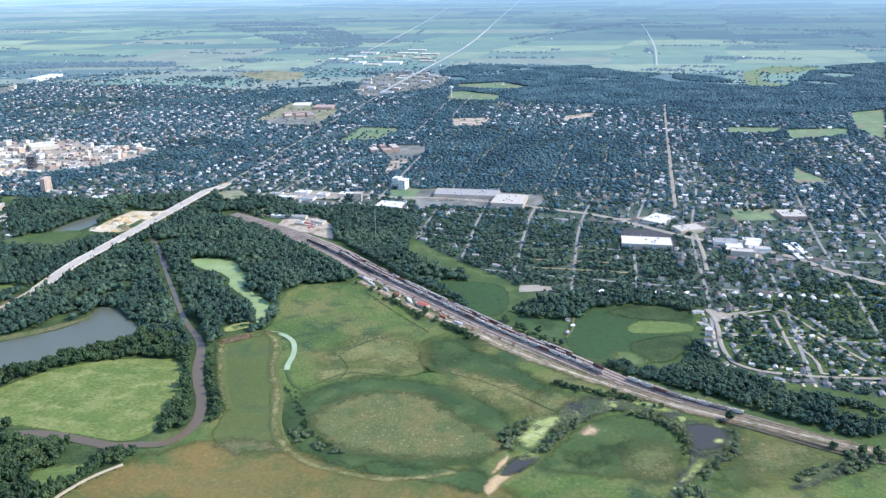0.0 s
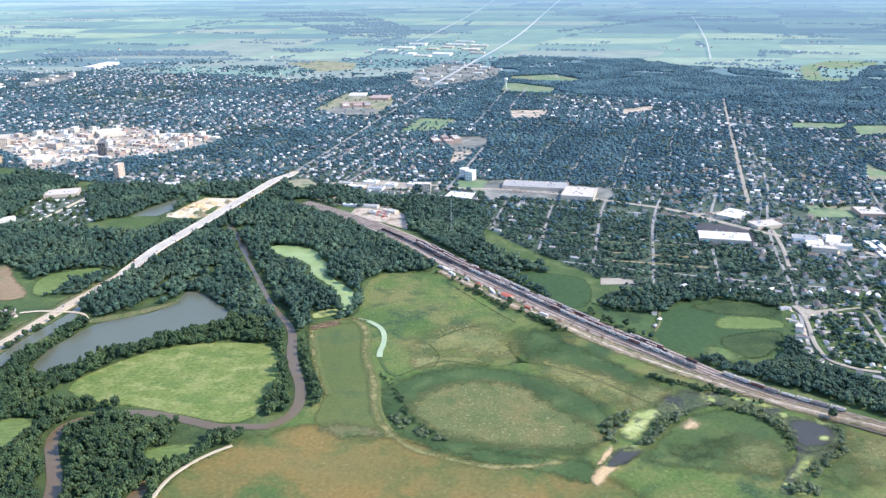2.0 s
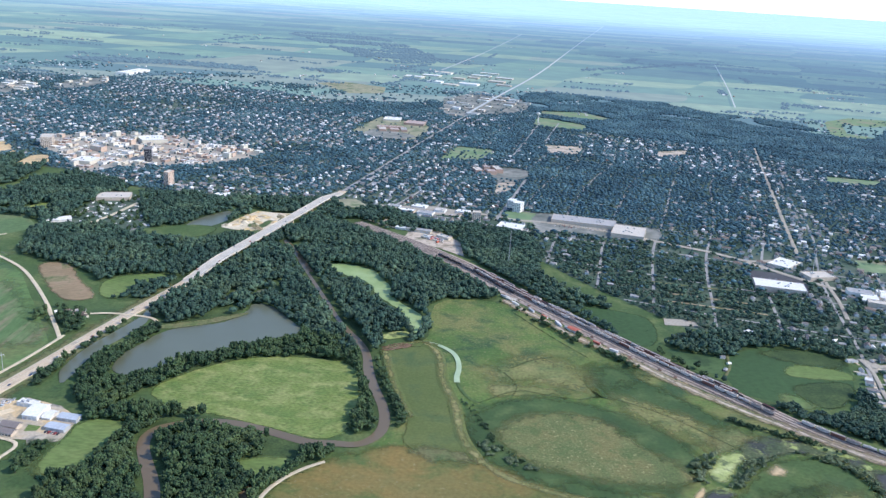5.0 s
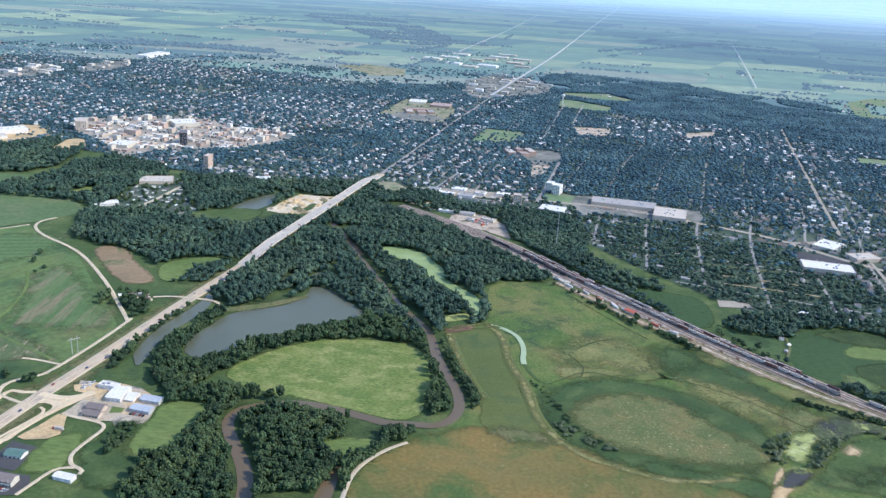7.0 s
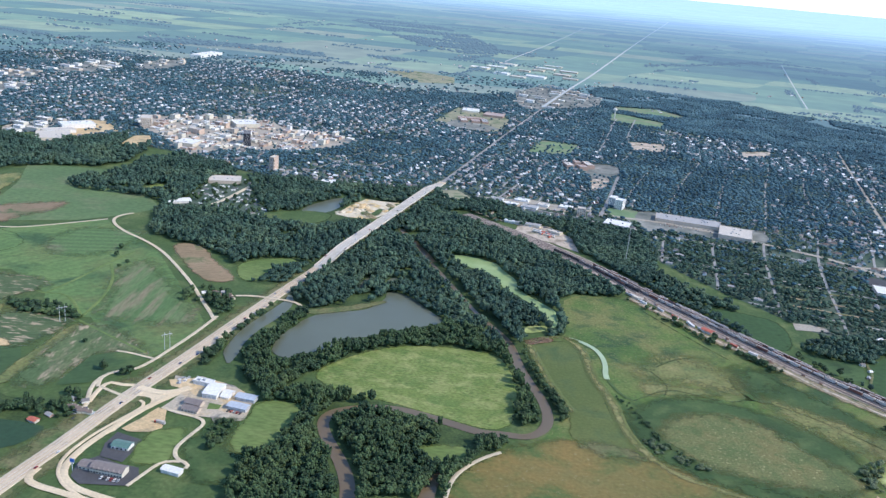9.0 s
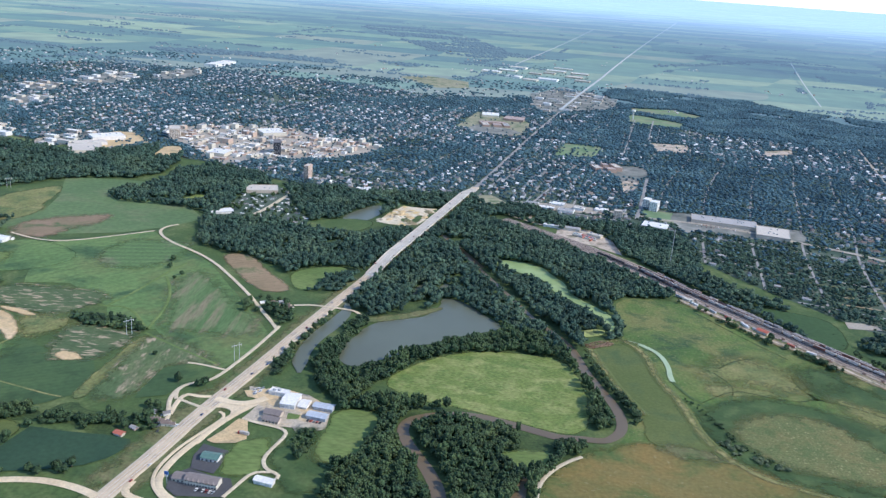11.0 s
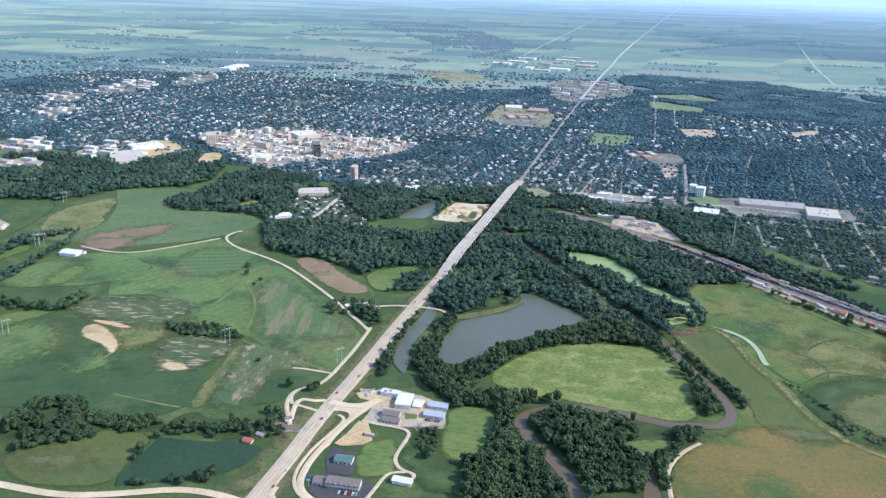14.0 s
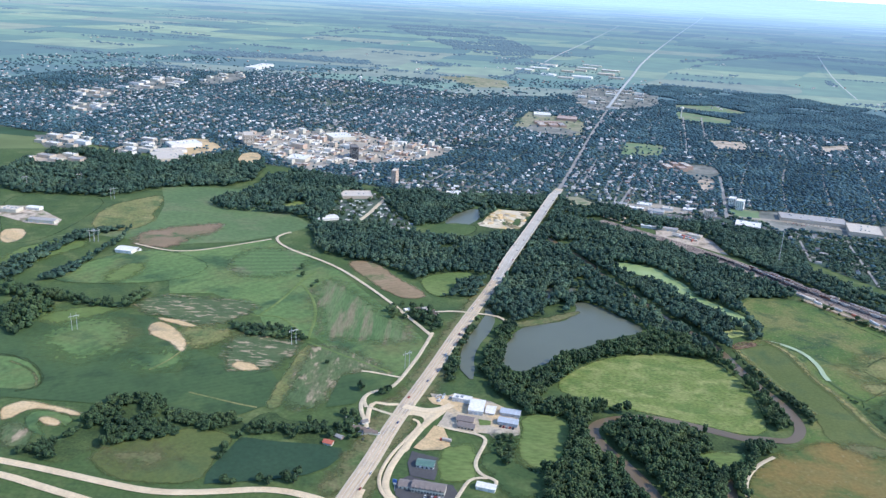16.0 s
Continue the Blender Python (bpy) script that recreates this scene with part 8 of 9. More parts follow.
# ragged edge of the town: outlying groves and groups of houses
edge_x, edge_y, far_hx, far_hy = [], [], [], []
rim_pts = fine_line(list(map(tuple, town_p)) + [tuple(town_p[0])], 60.0, 0)
for q in rim_pts[rim_pts[:, 1] > 2150]:
    for _ in range(2):
        out = np.array([q[0] - 300, q[1] - 900])
        c = q + out / np.hypot(*out) * rng.uniform(-60, 520)
        n = int(rng.integers(6, 34))
        edge_x.append(c[0] + rng.normal(0, rng.uniform(25, 110), n))
        edge_y.append(c[1] + rng.normal(0, rng.uniform(15, 60), n))
        if rng.uniform() < 0.5:
            far_hx.append(c[0] + rng.normal(0, 45, 5))
            far_hy.append(c[1] + rng.normal(0, 45, 5))
x, y = drop(np.concatenate(edge_x), np.concatenate(edge_y), OPEN, road_lines[1:4])
n = len(x)
grow("town_trees", x, y, rng.uniform(6.5, 10, n), rng.uniform(9, 18, n), TOWN_T, M["leaf_hazed"], "outlying groves at the edge of town", "trees")
far_houses(np.concatenate(far_hx), np.concatenate(far_hy), "town_houses", "scattered houses at the edge of town")
x, y = scatter(W_NORTH, 9.5)
x, y = drop(x, y, OPEN)
k = np.array([noise.noise(Vector((a * 0.006, b * 0.006, 4.0))) for a, b in zip(x, y)]) > -0.3
x, y = x[k], y[k]
n = len(x)
grow("woods", x, y, rng.uniform(7.5, 11, n), rng.uniform(10, 16, n), FAR_T, M["leaf_hazed"], "dark belt of woods north of the town", "woods")


# ---- freight cars ----
M["car_grey"] = plain("grey_hopper_paint", (0.33, 0.28, 0.25), 0.7, grain=0.3)
M["car_white"] = plain("white_hopper_paint", (0.52, 0.47, 0.42), 0.7, grain=0.25)
M["car_brown"] = plain("brown_boxcar_paint", (0.185, 0.08, 0.06), 0.7, grain=0.25)
M["car_black"] = plain("black_tank_paint", (0.04, 0.04, 0.045), 0.5)
M["car_dark"] = plain("dark_gondola_paint", (0.09, 0.08, 0.085), 0.7, grain=0.25)


def bogie(parent, x):
    """A truck frame with its two wheelsets."""
    bm = bmesh.new()
    box(bm, x - 1.3, x + 1.3, -1.1, 1.1, 0.35, 0.85)
    for dx in (-0.9, 0.9):
        bmesh.ops.create_cone(bm, cap_ends=True, segments=10, radius1=0.45, radius2=0.45, depth=1.7, matrix=Matrix.Translation((x + dx, 0, 0.45)) @ Matrix.Rotation(radians(90), 4, "X"))
    return part("bogie", bm, M["car_dark"], parent)


def freight_car(kind, mat, label):
    c = tagged(new("freight_car"), label, "freight car", "freight cars in the yard")
    L = 14.5
    bogie(c, -5.2)
    bogie(c, 5.2)
    if kind == "hopper":
        bm = bmesh.new()
        prof = [(-7.1, 3.9), (7.1, 3.9), (7.1, 2.6), (4.6, 0.9), (-4.6, 0.9), (-7.1, 2.6)]
        a = [bm.verts.new((x, -1.5, z)) for x, z in prof]
        b = [bm.verts.new((x, 1.5, z)) for x, z in prof]
        bm.faces.new(a)
        bm.faces.new(b[::-1])
        for i in range(6):
            bm.faces.new((a[i], b[i], b[(i + 1) % 6], a[(i + 1) % 6]))
        bmesh.ops.recalc_face_normals(bm, faces=bm.faces)
        part("body", bm, mat, c)
        box_part("roof", (-7.0, 7.0, -1.55, 1.55, 3.9, 4.05), mat, c)
        for i in range(2):
            box_part("hatch", (-6 + 6.6 * i, -1.2 + 6.6 * i, -0.4, 0.4, 4.05, 4.25), M["car_dark"], c)
        box_part("frame", (-7.3, 7.3, -0.4, 0.4, 0.85, 1.15), M["car_dark"], c)
    elif kind == "box":
        box_part("body", (-7.1, 7.1, -1.5, 1.5, 0.95, 4.1), mat, c)
        box_part("roof", (-7.2, 7.2, -1.56, 1.56, 4.1, 4.25), M["car_grey"], c)
        for s in (-1, 1):
            box_part("door", (-1.5, 1.5, min(1.5 * s, 1.6 * s), max(1.5 * s, 1.6 * s), 1.1, 3.9), mat, c)
        box_part("frame", (-7.3, 7.3, -0.4, 0.4, 0.8, 0.95), M["car_dark"], c)
    elif kind == "tank":
        bm = bmesh.new()
        bmesh.ops.create_cone(bm, cap_ends=True, segments=14, radius1=1.45, radius2=1.45, depth=13.4, matrix=Matrix.Translation((0, 0, 2.5)) @ Matrix.Rotation(radians(90), 4, "Y"))
        bmesh.ops.bevel(bm, geom=[e for e in bm.edges if len(e.link_faces) == 2 and any(len(f.verts) > 4 for f in e.link_faces)], offset=0.4, segments=2, affect="EDGES")
        part("tank", bm, mat, c)
        box_part("dome", (-0.6, 0.6, -0.6, 0.6, 3.9, 4.4), mat, c)
        box_part("frame", (-7.2, 7.2, -0.6, 0.6, 0.85, 1.15), M["car_dark"], c)
    else:
        bm = bmesh.new()
        box(bm, -7.1, 7.1, -1.5, 1.5, 0.95, 1.15)
        for d in ((-7.1, 7.1, -1.5, -1.35), (-7.1, 7.1, 1.35, 1.5), (-7.1, -6.95, -1.35, 1.35), (6.95, 7.1, -1.35, 1.35)):
            box(bm, *d, 1.15, 2.7)
        part("body", bm, mat, c)
        box_part("load", (-6.9, 6.9, -1.3, 1.3, 1.15, 2.2), M["car_brown"], c, "rusty scrap load")
    return c


FREIGHT = [freight_car("hopper", M["car_grey"], "grey covered hopper freight car on the rails"), freight_car("hopper", M["car_white"], "pale covered hopper freight car on the rails"),
           freight_car("box", M["car_brown"], "brown boxcar with grey roof on the rails"), freight_car("tank", M["car_black"], "black tank car on the rails"),
           freight_car("tank", M["car_white"], "white tank car on the rails"), freight_car("gondola", M["car_dark"], "dark open gondola with rusty load")]
s_tr = np.r_[0, np.cumsum(np.hypot(*np.diff(track_line, axis=0).T))]
# offset, start and end along the yard, kinds
TRAINS = [(0.0, 0.30, 0.84, (0, 1, 1, 4, 1, 2, 5)), (-5.5, 0.27, 0.68, (2, 3, 5, 2, 0)), (-11.0, 0.28, 0.72, (1, 0, 4, 1, 2, 1, 0)), (-16.5, 0.20, 0.36, (3, 5, 2, 3, 0))]
for off, s0, s1, kinds in TRAINS:
    at = s0 * s_tr[-1]
    while at < s1 * s_tr[-1]:
        if rng.uniform() < 0.07:
            at += 15.6 * int(rng.integers(1, 3))
            continue
        nx, ny = np.interp(at, s_tr, track_n[:, 0]), np.interp(at, s_tr, track_n[:, 1])
        x, y = np.interp(at, s_tr, track_line[:, 0]) + off * nx, np.interp(at, s_tr, track_line[:, 1]) + off * ny
        put(FREIGHT[kinds[int(rng.integers(0, len(kinds)))]], pose(x, y, 1.27, 0, 0, math.degrees(math.atan2(ny, nx)) - 90))
        at += 15.6

# scrap and ballast piles between the tracks and the yard road
M["scrap"] = plain("rusty_scrap", (0.20, 0.12, 0.085), 0.8, grain=0.35)
PILES = []
for k in range(3):
    bm = bmesh.new()
    bmesh.ops.create_icosphere(bm, subdivisions=2, radius=1.0)
    for v in bm.verts:
        v.co = Vector((v.co.x * 2.4, v.co.y * 1.5, max(0.0, v.co.z) * 1.1)) * (1 + 0.45 * noise.noise(v.co * 1.7 + Vector((k * 5.0, 0, 0))))
    me = bpy.data.meshes.new("scrap_mound")
    bm.to_mesh(me)
    bm.free()
    me.materials.append(M[("scrap", "ballast", "mud")[k]])
    PILES.append((me, ("rusty mound of scrap", "pale mound of ballast stone", "dark mound of spoil")[k]))
for _ in range(46):
    at = rng.uniform(0.22, 0.62) * s_tr[-1]
    off = rng.uniform(-33, -25)
    nx, ny = np.interp(at, s_tr, track_n[:, 0]), np.interp(at, s_tr, track_n[:, 1])
    me, lab = PILES[int(rng.integers(0, 3))]
    ob = tagged(new("scrap_mound", me), lab + " beside the yard tracks", "mound", "mounds in the yard")
    ob.matrix_basis = pose(np.interp(at, s_tr, track_line[:, 0]) + off * nx, np.interp(at, s_tr, track_line[:, 1]) + off * ny, 0.9, 0, 0, rng.uniform(0, 360)) @ Matrix.Scale(rng.uniform(0.6, 1.5), 4)

# ---- storage containers in the rail yard ----


def container(wall, label):
    c = tagged(new("storage_container"), label, "container", "containers in the yard")
    box_part("body", (-6, 6, -1.25, 1.25, 0.1, 2.7), M[wall], c)
    for dx in np.linspace(-5.4, 5.4, 7):
        box_part("rib", (dx - 0.12, dx + 0.12, -1.33, 1.33, 0.1, 2.76), M[wall], c)
    box_part("door", (6, 6.08, -1.15, 1.15, 0.2, 2.6), M["door_grey"], c)
    return c


BOXES = [container("wall_white", "white steel storage container in a dirt yard"), container("wall_cream", "cream steel storage container in a dirt yard"), container("roof_red", "red steel storage container in a dirt yard"), container("wall_grey", "grey steel storage container in a dirt yard")]
for k in range(26):
    if k < 14:
        x, y, a_ = 300 + 4.2 * (k % 7) + rng.normal(0, 2), 1440 - 4.0 * (k % 7) - 9 * (k // 7) + rng.normal(0, 2), -34 + rng.choice([0, 90])
    else:
        at = rng.uniform(0.36, 0.60) * s_tr[-1]
        nx, ny = np.interp(at, s_tr, track_n[:, 0]), np.interp(at, s_tr, track_n[:, 1])
        off = rng.uniform(-41, -33)
        x, y, a_ = np.interp(at, s_tr, track_line[:, 0]) + off * nx, np.interp(at, s_tr, track_line[:, 1]) + off * ny, math.degrees(math.atan2(ny, nx)) - 90 + rng.uniform(-12, 12)
    put(BOXES[int(rng.choice([0, 1, 2, 3, 0]))], pose(x, y, 1.1, 0, 0, a_))

# ---- cars and trucks ----


def motor_car(colour, name):
    c = tagged(new("car"), name + " passenger car on paved ground", "car", "cars")
    m = plain(name + "_car_paint", colour, 0.3, spec=0.5)
    bm = bmesh.new()
    box(bm, -2.2, 2.2, -0.88, 0.88, 0.3, 0.85)
    bmesh.ops.bevel(bm, geom=list(bm.edges), offset=0.15, segments=1, affect="EDGES")
    part("body", bm, m, c)
    bm = bmesh.new()
    box(bm, -1.4, 0.9, -0.78, 0.78, 0.82, 1.4)
    for v in bm.verts:
        if v.co.z > 1.2:
            v.co.x *= 0.75
            v.co.y *= 0.85
    part("cabin", bm, M["glass_dark"], c)
    box_part("roof", (-0.95, 0.6, -0.62, 0.62, 1.4, 1.45), m, c)
    for x in (-1.35, 1.35):
        for y in (-0.82, 0.82):
            bm = bmesh.new()
            bmesh.ops.create_cone(bm, cap_ends=True, segments=8, radius1=0.32, radius2=0.32, depth=0.2, matrix=Matrix.Translation((x, y, 0.32)) @ Matrix.Rotation(radians(90), 4, "X"))
            part("wheel", bm, M["car_black"], c)
    return c


CARS = [motor_car((0.75, 0.75, 0.75), "white"), motor_car((0.05, 0.05, 0.06), "black"), motor_car((0.35, 0.04, 0.03), "red"), motor_car((0.38, 0.40, 0.42), "silver"), motor_car((0.06, 0.10, 0.22), "blue")]
s_h = np.r_[0, np.cumsum(np.hypot(*np.diff(hwy_line, axis=0).T))]
hn, hd = normals_of(hwy_line)
hz = deck(hwy_line)
for at in np.cumsum(rng.uniform(22, 75, 26)) + 30:
    if at > s_h[-1] - 20:
        break
    lane = float(rng.choice([-7.2, -3.4, 3.4, 7.2]))
    nx, ny = np.interp(at, s_h, hn[:, 0]), np.interp(at, s_h, hn[:, 1])
    x, y, z = np.interp(at, s_h, hwy_line[:, 0]) + lane * nx, np.interp(at, s_h, hwy_line[:, 1]) + lane * ny, np.interp(at, s_h, hz) + 0.92
    put(CARS[int(rng.integers(0, 5))], pose(x, y, z, 0, 0, math.degrees(math.atan2(ny, nx)) + (90 if lane > 0 else -90)))


def parked(at, side, n_, gap_=3.0, out=4.0, z=0.72, fill=0.75):
    """A row of parked cars along one side of a building."""
    x, y, L, W, a = at
    m = pose(x, y, 0, 0, 0, a)
    for i in range(n_):
        if rng.uniform() > fill:
            continue
        q = m @ Vector(((i - (n_ - 1) / 2) * gap_, side * (W / 2 + out), 0))
        put(CARS[int(rng.integers(0, 5))], pose(q.x, q.y, z, 0, 0, a + 90 + rng.uniform(-5, 5)))


parked((-128.0, 609.5, 29.0, 11.0, -10.0), -1, 10, 3.0, 4.5)
parked((-128.0, 609.5, 29.0, 11.0, -10.0), 1, 5, 5.0, 4.5, fill=0.5)
parked(B_BROWN, -1, 5, 3.0, 3.5)
parked(B_BLUE_B, -1, 5, 3.2, 3.5)
parked(B_HALL, 1, 5, 3.4, 4.0)
parked(B_BOX, 1, 18, 4.5, 12, fill=0.6)
parked(B_BOX, 1, 18, 4.5, 28, fill=0.5)
parked(B_MALL_A, -1, 24, 4.5, 10, fill=0.6)
parked(B_MALL_A, -1, 24, 4.5, 22, fill=0.5)


for k in range(20):
    w_ = rng.uniform()
    put(CARS[int(rng.integers(0, 5))], pose(SCRAP[0][0] * (1 - w_) + SCRAP[1][0] * w_ + rng.normal(0, 4), SCRAP[0][1] * (1 - w_) + SCRAP[1][1] * w_ + rng.normal(0, 5), 0.35, 0, 0, rng.uniform(0, 360)))
for k in range(12):
    q = LOT_VEH[k % 4]
    put(CARS[int(rng.choice([0, 0, 3]))], pose(q[0] + rng.normal(0, 3.5), q[1] + rng.normal(0, 3), 0.72, 0, 0, rng.uniform(-20, 20) + 60))


def trailer(x, y, a, z=0.7):
    t = tagged(new("box_trailer"), "white box trailer parked on sand", "trailer")
    t.matrix_basis = pose(x, y, z, 0, 0, a)
    box_part("body", (-4.5, 4.5, -1.2, 1.2, 0.9, 3.4), M["car_white"], t)
    box_part("cab", (-6.6, -4.7, -1.1, 1.1, 0.6, 2.6), CARS[2].children[0].data.materials[0], t, "red truck cab")
    for dx in (-5.6, 2.2, 3.4):
        for dy in (-1.0, 1.0):
            bm = bmesh.new()
            bmesh.ops.create_cone(bm, cap_ends=True, segments=8, radius1=0.48, radius2=0.48, depth=0.3, matrix=Matrix.Translation((dx, dy, 0.48)) @ Matrix.Rotation(radians(90), 4, "X"))
            part("wheel", bm, M["car_black"], t)


trailer(*TRAILER[0], -14)

# ---- farm and roadside houses ----
plant_later = []
for spots, pick_ in ((YARD_A, (4, 1, 3)), (YARD_B, (1, 0, 5)), (YARD_C, (5, 3))):
    for i, (x, y) in enumerate(spots):
        put(HOUSES[pick_[i % len(pick_)]], pose(x, y, 0, 0, 0, rng.uniform(-40, 40)) @ Matrix.Scale(0.8 if spots is YARD_A else 0.9, 4))

p = chaikin(CL_PARKBLD, 1)
sheet("ground_lots", CL_PARKBLD, 0.66, M["town_floor"], "grassy lots with cabins between the woods", "ground", rounds=1)
x, y = scatter(CL_PARKBLD, 12.5)
for a, b in zip(x, y):
    if math.dist((a, b), B_PARK_A[:2]) > 38 and math.dist((a, b), B_PARK_B[:2]) > 26 and rng.uniform() < 0.8 and not near_line(fine_line(CABIN_RD, 6.0), np.array([a]), np.array([b]), 18)[0]:
        if rng.uniform() < 0.5:
            put(HOUSES[int(rng.choice([6, 6, 2]))], pose(a, b, 0, 0, 0, rng.uniform(0, 180)) @ Matrix.Scale(0.66, 4))
        else:
            plant_later.append((a, b))

# drift logs on the bare soil by the levee
bm = bmesh.new()
bmesh.ops.create_cone(bm, cap_ends=True, segments=7, radius1=0.45, radius2=0.25, depth=7.5, matrix=Matrix.Rotation(radians(90), 4, "Y"))
LOG_ME = bpy.data.meshes.new("drift_log")
bm.to_mesh(LOG_ME)
bm.free()
LOG_ME.materials.append(M["scrap"])
x, y = scatter(LOGS, 4.5)
for a, b in list(zip(x, y))[:34]:
    ob = tagged(new("drift_log", LOG_ME), "weathered reddish drift log on bare soil", "log", "drift logs")
    ob.matrix_basis = pose(a, b, 1.3, 0, 0, 15 + rng.normal(0, 35))

# ---- masts, pylons, water towers ----


def mast(x, y, H):
    m = tagged(new("radio_mast"), "tall thin lattice radio mast", "mast")
    m.matrix_basis = pose(x, y, 0)
    for a in range(3):
        bm = bmesh.new()
        box(bm, -0.12, 0.12, -0.12, 0.12, 0, H)
        bmesh.ops.translate(bm, verts=bm.verts, vec=(0.6 * math.cos(a * 2.1), 0.6 * math.sin(a * 2.1), 0))
        part("leg", bm, M["wall_grey"], m)
    for z in np.arange(3, H, 4.0):
        box_part("brace", (-0.6, 0.6, -0.6, 0.6, z, z + 0.15), M["wall_grey"], m)


mast(*MAST_A[0], 62)
mast(*MAST_B[0], 50)


def pylon(x, y, a):
    p = tagged(new("power_pylon"), "grey two-legged power line pylon", "pylon", "power line pylons")
    p.matrix_basis = pose(x, y, 0, 0, 0, a)
    for dx in (-3, 3):
        bm = bmesh.new()
        bmesh.ops.create_cone(bm, cap_ends=True, segments=8, radius1=0.35, radius2=0.2, depth=22, matrix=Matrix.Translation((dx, 0, 11)))
        part("pole", bm, M["wall_grey"], p)
    box_part("crossarm", (-6, 6, -0.2, 0.2, 18.5, 19.0), M["wall_grey"], p)
    for dx in (-5.5, 0, 5.5):
        box_part("insulator", (dx - 0.15, dx + 0.15, -0.15, 0.15, 16.8, 18.5), M["wall_white"], p)


for x, y in PYLONS:
    pylon(x, y, 40)


def water_tower(x, y, H):
    w = tagged(new("water_tower"), "white water tower on a single column", "water tower")
    w.matrix_basis = pose(*[float(c) for c in lift(x, y, 0)])
    bm = bmesh.new()
    bmesh.ops.create_cone(bm, cap_ends=True, segments=12, radius1=2.2, radius2=1.6, depth=H, matrix=Matrix.Translation((0, 0, H / 2)))
    part("column", bm, M["wall_white"], w)
    bm = bmesh.new()
    bmesh.ops.create_uvsphere(bm, u_segments=18, v_segments=10, radius=7, matrix=Matrix.Translation((0, 0, H + 2)) @ Matrix.Diagonal((1, 1, 0.75, 1)))
    part("tank", bm, M["wall_white"], w)


water_tower(*WTOWER[0], 30)
water_tower(*WTOWER2[0], 26)

# ---- gravel works: heaps ----
site = chaikin(PAD_SITE, 1)
gx0, gy0 = site.mean(0)
for pts in (GRASS_Q, GRASS_Q2, GRASS_Q3):
    patch("ground_grass", pts, 0.9, M["lawn"], "green grass island in the gravel yard", "grass", soft=3)
grass_q = [chaikin(p, 1) for p in (GRASS_Q, GRASS_Q2, GRASS_Q3)]
for k in range(40):
    x, y = gx0 + rng.normal(-8, 26), gy0 + rng.normal(0, 36)
    at = np.array([x]), np.array([y])
    if not inside(site, *at)[0] or any(inside(p, *at)[0] for p in grass_q) or near_line(hwy_line, *at, 44)[0]:
        continue
    rad = rng.uniform(4, 9)
    bm = bmesh.new()
    bmesh.ops.create_cone(bm, cap_ends=True, segments=16, radius1=rad, radius2=rad * 0.25, depth=rad * 0.4, matrix=Matrix.Translation((0, 0, rad * 0.2)))
    bmesh.ops.subdivide_edges(bm, edges=list(bm.edges), cuts=2, use_grid_fill=True)
    for v in bm.verts:
        v.co += 0.16 * rad * noise.noise_vector(v.co * 0.25 + Vector((k * 7.0, 0, 0))) * (1 if v.co.z > 0.05 else 0)
        v.co.x *= 1.5
    me = bpy.data.meshes.new("gravel_heap")
    bm.to_mesh(me)
    bm.free()
    me.materials.append(M[("sand", "yard_gravel", "sand", "yard_gravel", "dry")[k % 5]])
    ob = tagged(new("gravel_mound", me), "pale mound of gravel in the works yard", "gravel heap", "gravel heaps")
    ob.matrix_basis = pose(x, y, 0.6, 0, 0, rng.uniform(0, 180))

# ---- single trees ----


def tree(seed, H, W):
    t = tagged(new("tree"), "single broadleaf tree with a rounded uneven crown", "tree", "single trees")
    bm = bmesh.new()
    bmesh.ops.create_cone(bm, cap_ends=True, segments=7, radius1=0.35, radius2=0.18, depth=H * 0.5, matrix=Matrix.Translation((0, 0, H * 0.25)))
    for k in range(4):
        bmesh.ops.create_cone(bm, cap_ends=True, segments=5, radius1=0.14, radius2=0.05, depth=H * 0.35, matrix=Matrix.Translation((0, 0, H * 0.38)) @ Matrix.Rotation(k * 1.6, 4, "Z") @ Matrix.Rotation(radians(40), 4, "X") @ Matrix.Translation((0, 0, H * 0.16)))
    part("trunk", bm, M["bark"], t, "trunk with forked limbs")
    v, f = crown_template(100 + seed, 26)
    cr = new("crown", mesh_from("crown", v * [W, W, H], f, [M["leaf_near"]]))
    cr.parent = t
    return t


TREES = [tree(k, h_, w_) for k, (h_, w_) in enumerate([(9, 8), (7, 6.5), (11, 9), (6, 6)])]


def plant(x, y):
    put(TREES[int(rng.integers(0, 4))], pose(x, y, 0, 0, 0, rng.uniform(0, 360)))


for x, y in plant_later:
    plant(x, y)
tree_free = [chaikin(p, 1) for p in (GRASS_S, LAWN_S, PAD_MAIN, PIT, PAD_MOTEL, PAD_GREENROOF, F_TEAL)]
for pts, n_, spread in TREE_SPOTS + TREE_SPOTS_E:
    line = fine_line(pts, 3.0, 1)
    for _ in range(n_):
        q = line[int(rng.integers(0, len(line)))]
        x, y = q[0] + rng.normal(0, spread), q[1] + rng.normal(0, spread)
        if any(near_line(l, np.array([x]), np.array([y]), w - 1)[0] for l, w in road_lines[:12]) or any(inside(p, np.array([x]), np.array([y]))[0] for p in tree_free):
            continue
        plant(x, y)

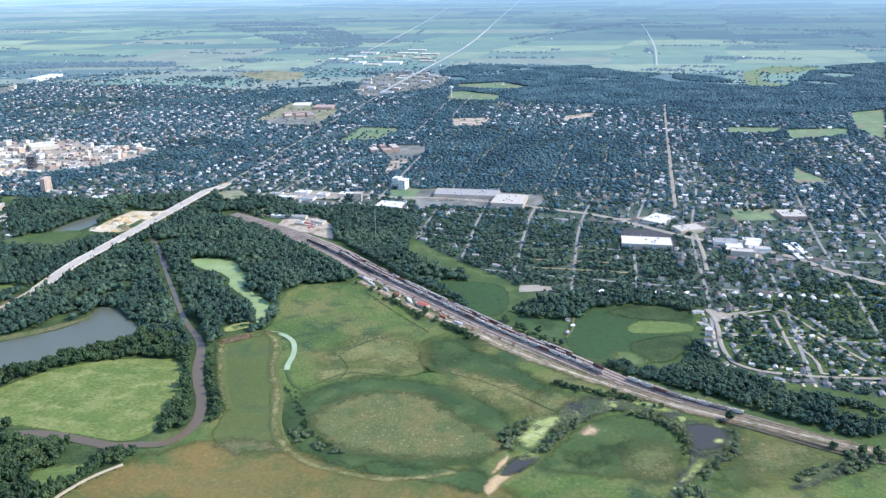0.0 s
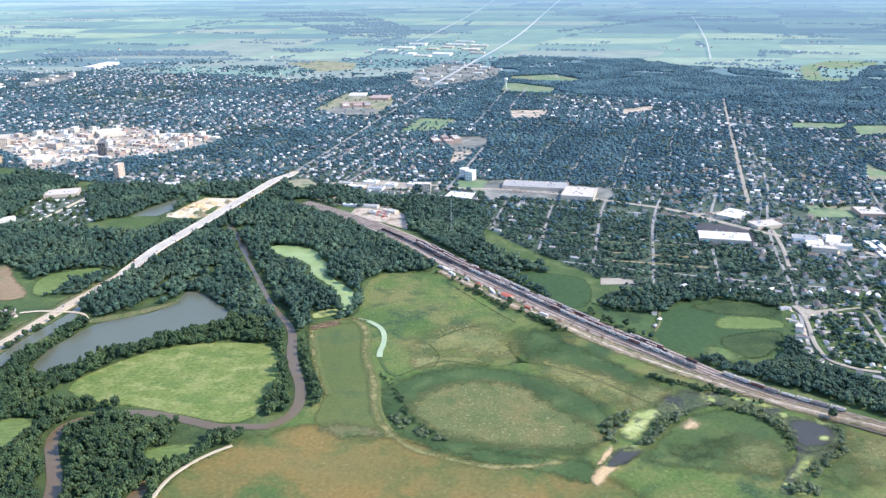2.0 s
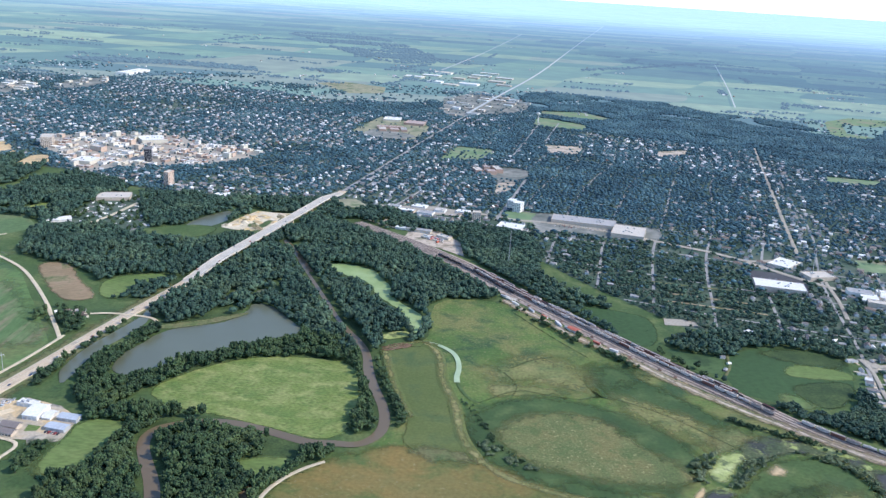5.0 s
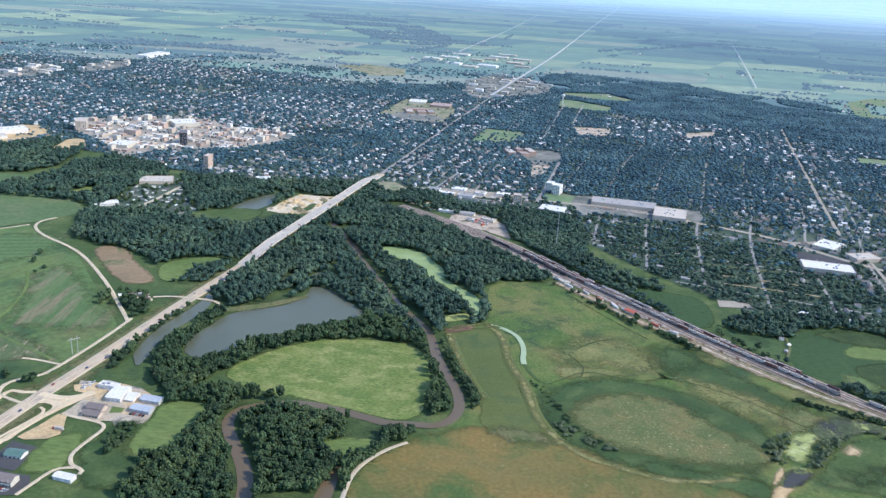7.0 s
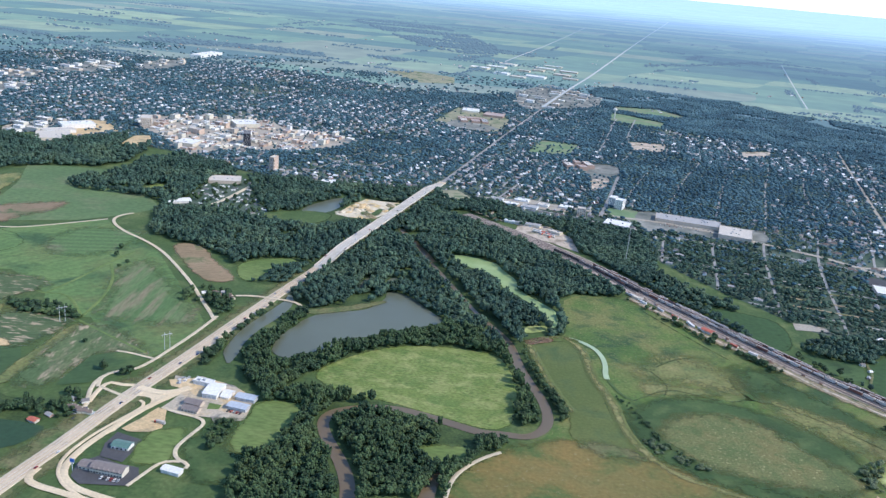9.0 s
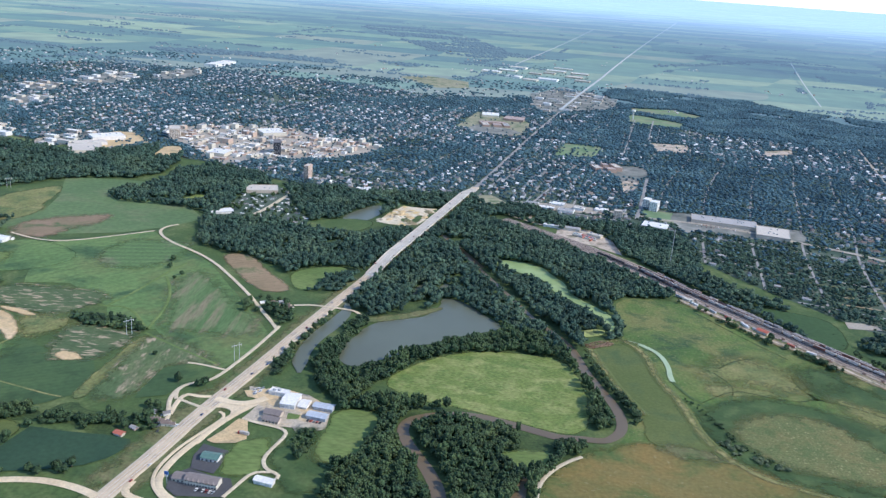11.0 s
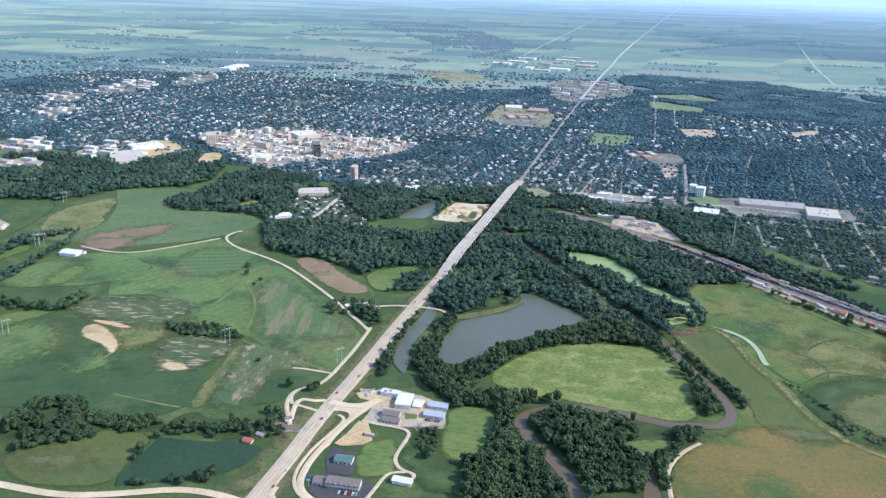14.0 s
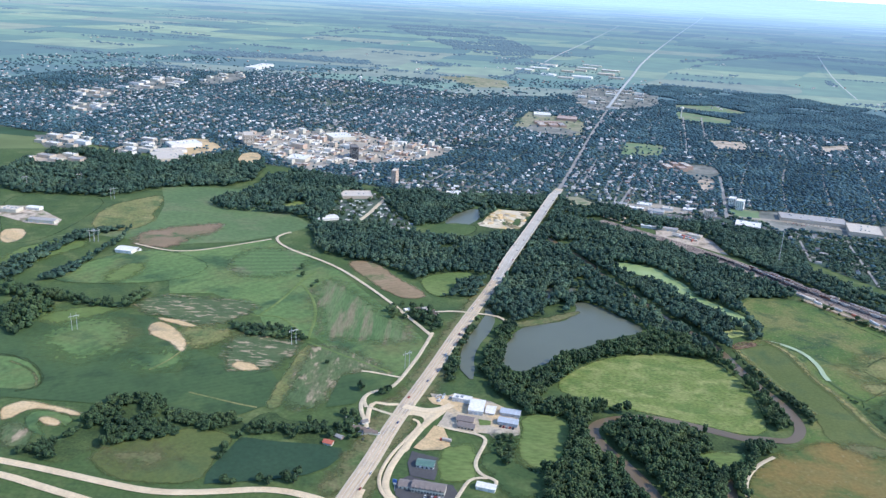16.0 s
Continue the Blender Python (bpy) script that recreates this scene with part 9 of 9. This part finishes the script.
# ---- distant tree lines, copses and farmsteads on the plain ----
xs, ys, hs, ws = [], [], [], []
for _ in range(330):
    r_, a_ = 3600 * math.exp(rng.uniform(0, 1.75)), radians(rng.uniform(48, 122))
    cx, cy = EYE_MID.x + r_ * math.cos(a_), EYE_MID.y + r_ * math.sin(a_)
    if inside(town_p, np.array([cx]), np.array([cy]))[0] or inside(chaikin(COMM_NE, 1), np.array([cx]), np.array([cy]))[0] or near_line(fine_line(HWY_NE + HWY_END, 60.0), np.array([cx]), np.array([cy]), 160)[0]:
        continue
    long_, wide = rng.uniform(40, 420) * (0.6 + r_ / 9000), rng.uniform(14, 60)
    t_ = TURN + (0 if rng.uniform() < 0.72 else math.pi / 2) + rng.uniform(-0.15, 0.15)
    n_ = int(min(90, long_ * wide / 420) + 4)
    u_, v_ = rng.uniform(-long_ / 2, long_ / 2, n_), rng.uniform(-wide / 2, wide / 2, n_)
    xs.append(cx + u_ * math.cos(t_) - v_ * math.sin(t_))
    ys.append(cy + u_ * math.sin(t_) + v_ * math.cos(t_))
    hs.append(rng.uniform(8, 14, n_))
    ws.append(rng.uniform(13, 24, n_))
grow("distant_trees", np.concatenate(xs), np.concatenate(ys), np.concatenate(hs), np.concatenate(ws), TOWN_T, M["leaf_far"], "distant dark tree lines and copses on the plain", "trees")
line = fine_line(FAR_W, 22.0)
n = len(line) * 2
grow("distant_trees", np.repeat(line[:, 0], 2) + rng.normal(0, 12, n), np.repeat(line[:, 1], 2) + rng.normal(0, 25, n), rng.uniform(9, 14, n), rng.uniform(24, 40, n), TOWN_T, M["leaf_far"], "long distant hedgerow of trees across the plain", "trees")
x, y = np.concatenate([scatter(W_FAR, 30), scatter(W_BAND, 24)], axis=1)
k = np.array([noise.noise(Vector(((a * U[0] + b * U[1]) * 0.0022, (a * V[0] + b * V[1]) * 0.0045, 1.0))) + 0.06 for a, b in zip(x, y)]) > rng.uniform(-0.08, 0.08, len(x))
x, y = x[k], y[k]
n = len(x)
grow("distant_trees", x, y, rng.uniform(10, 16, n), rng.uniform(26, 44, n), TOWN_T, M["leaf_far"], "broad distant wood on the plain", "trees")
fx, fy = [], []
for _ in range(120):
    r_, a_ = 3700 * math.exp(rng.uniform(0, 1.4)), radians(rng.uniform(48, 122))
    cx, cy = EYE_MID.x + r_ * math.cos(a_), EYE_MID.y + r_ * math.sin(a_)
    if inside(town_p, np.array([cx]), np.array([cy]))[0]:
        continue
    k = int(rng.integers(2, 6))
    fx.append(cx + rng.normal(0, 30, k))
    fy.append(cy + rng.normal(0, 25, k))
far_houses(np.concatenate(fx), np.concatenate(fy), "distant_farmsteads", "distant white farm buildings on the plain")
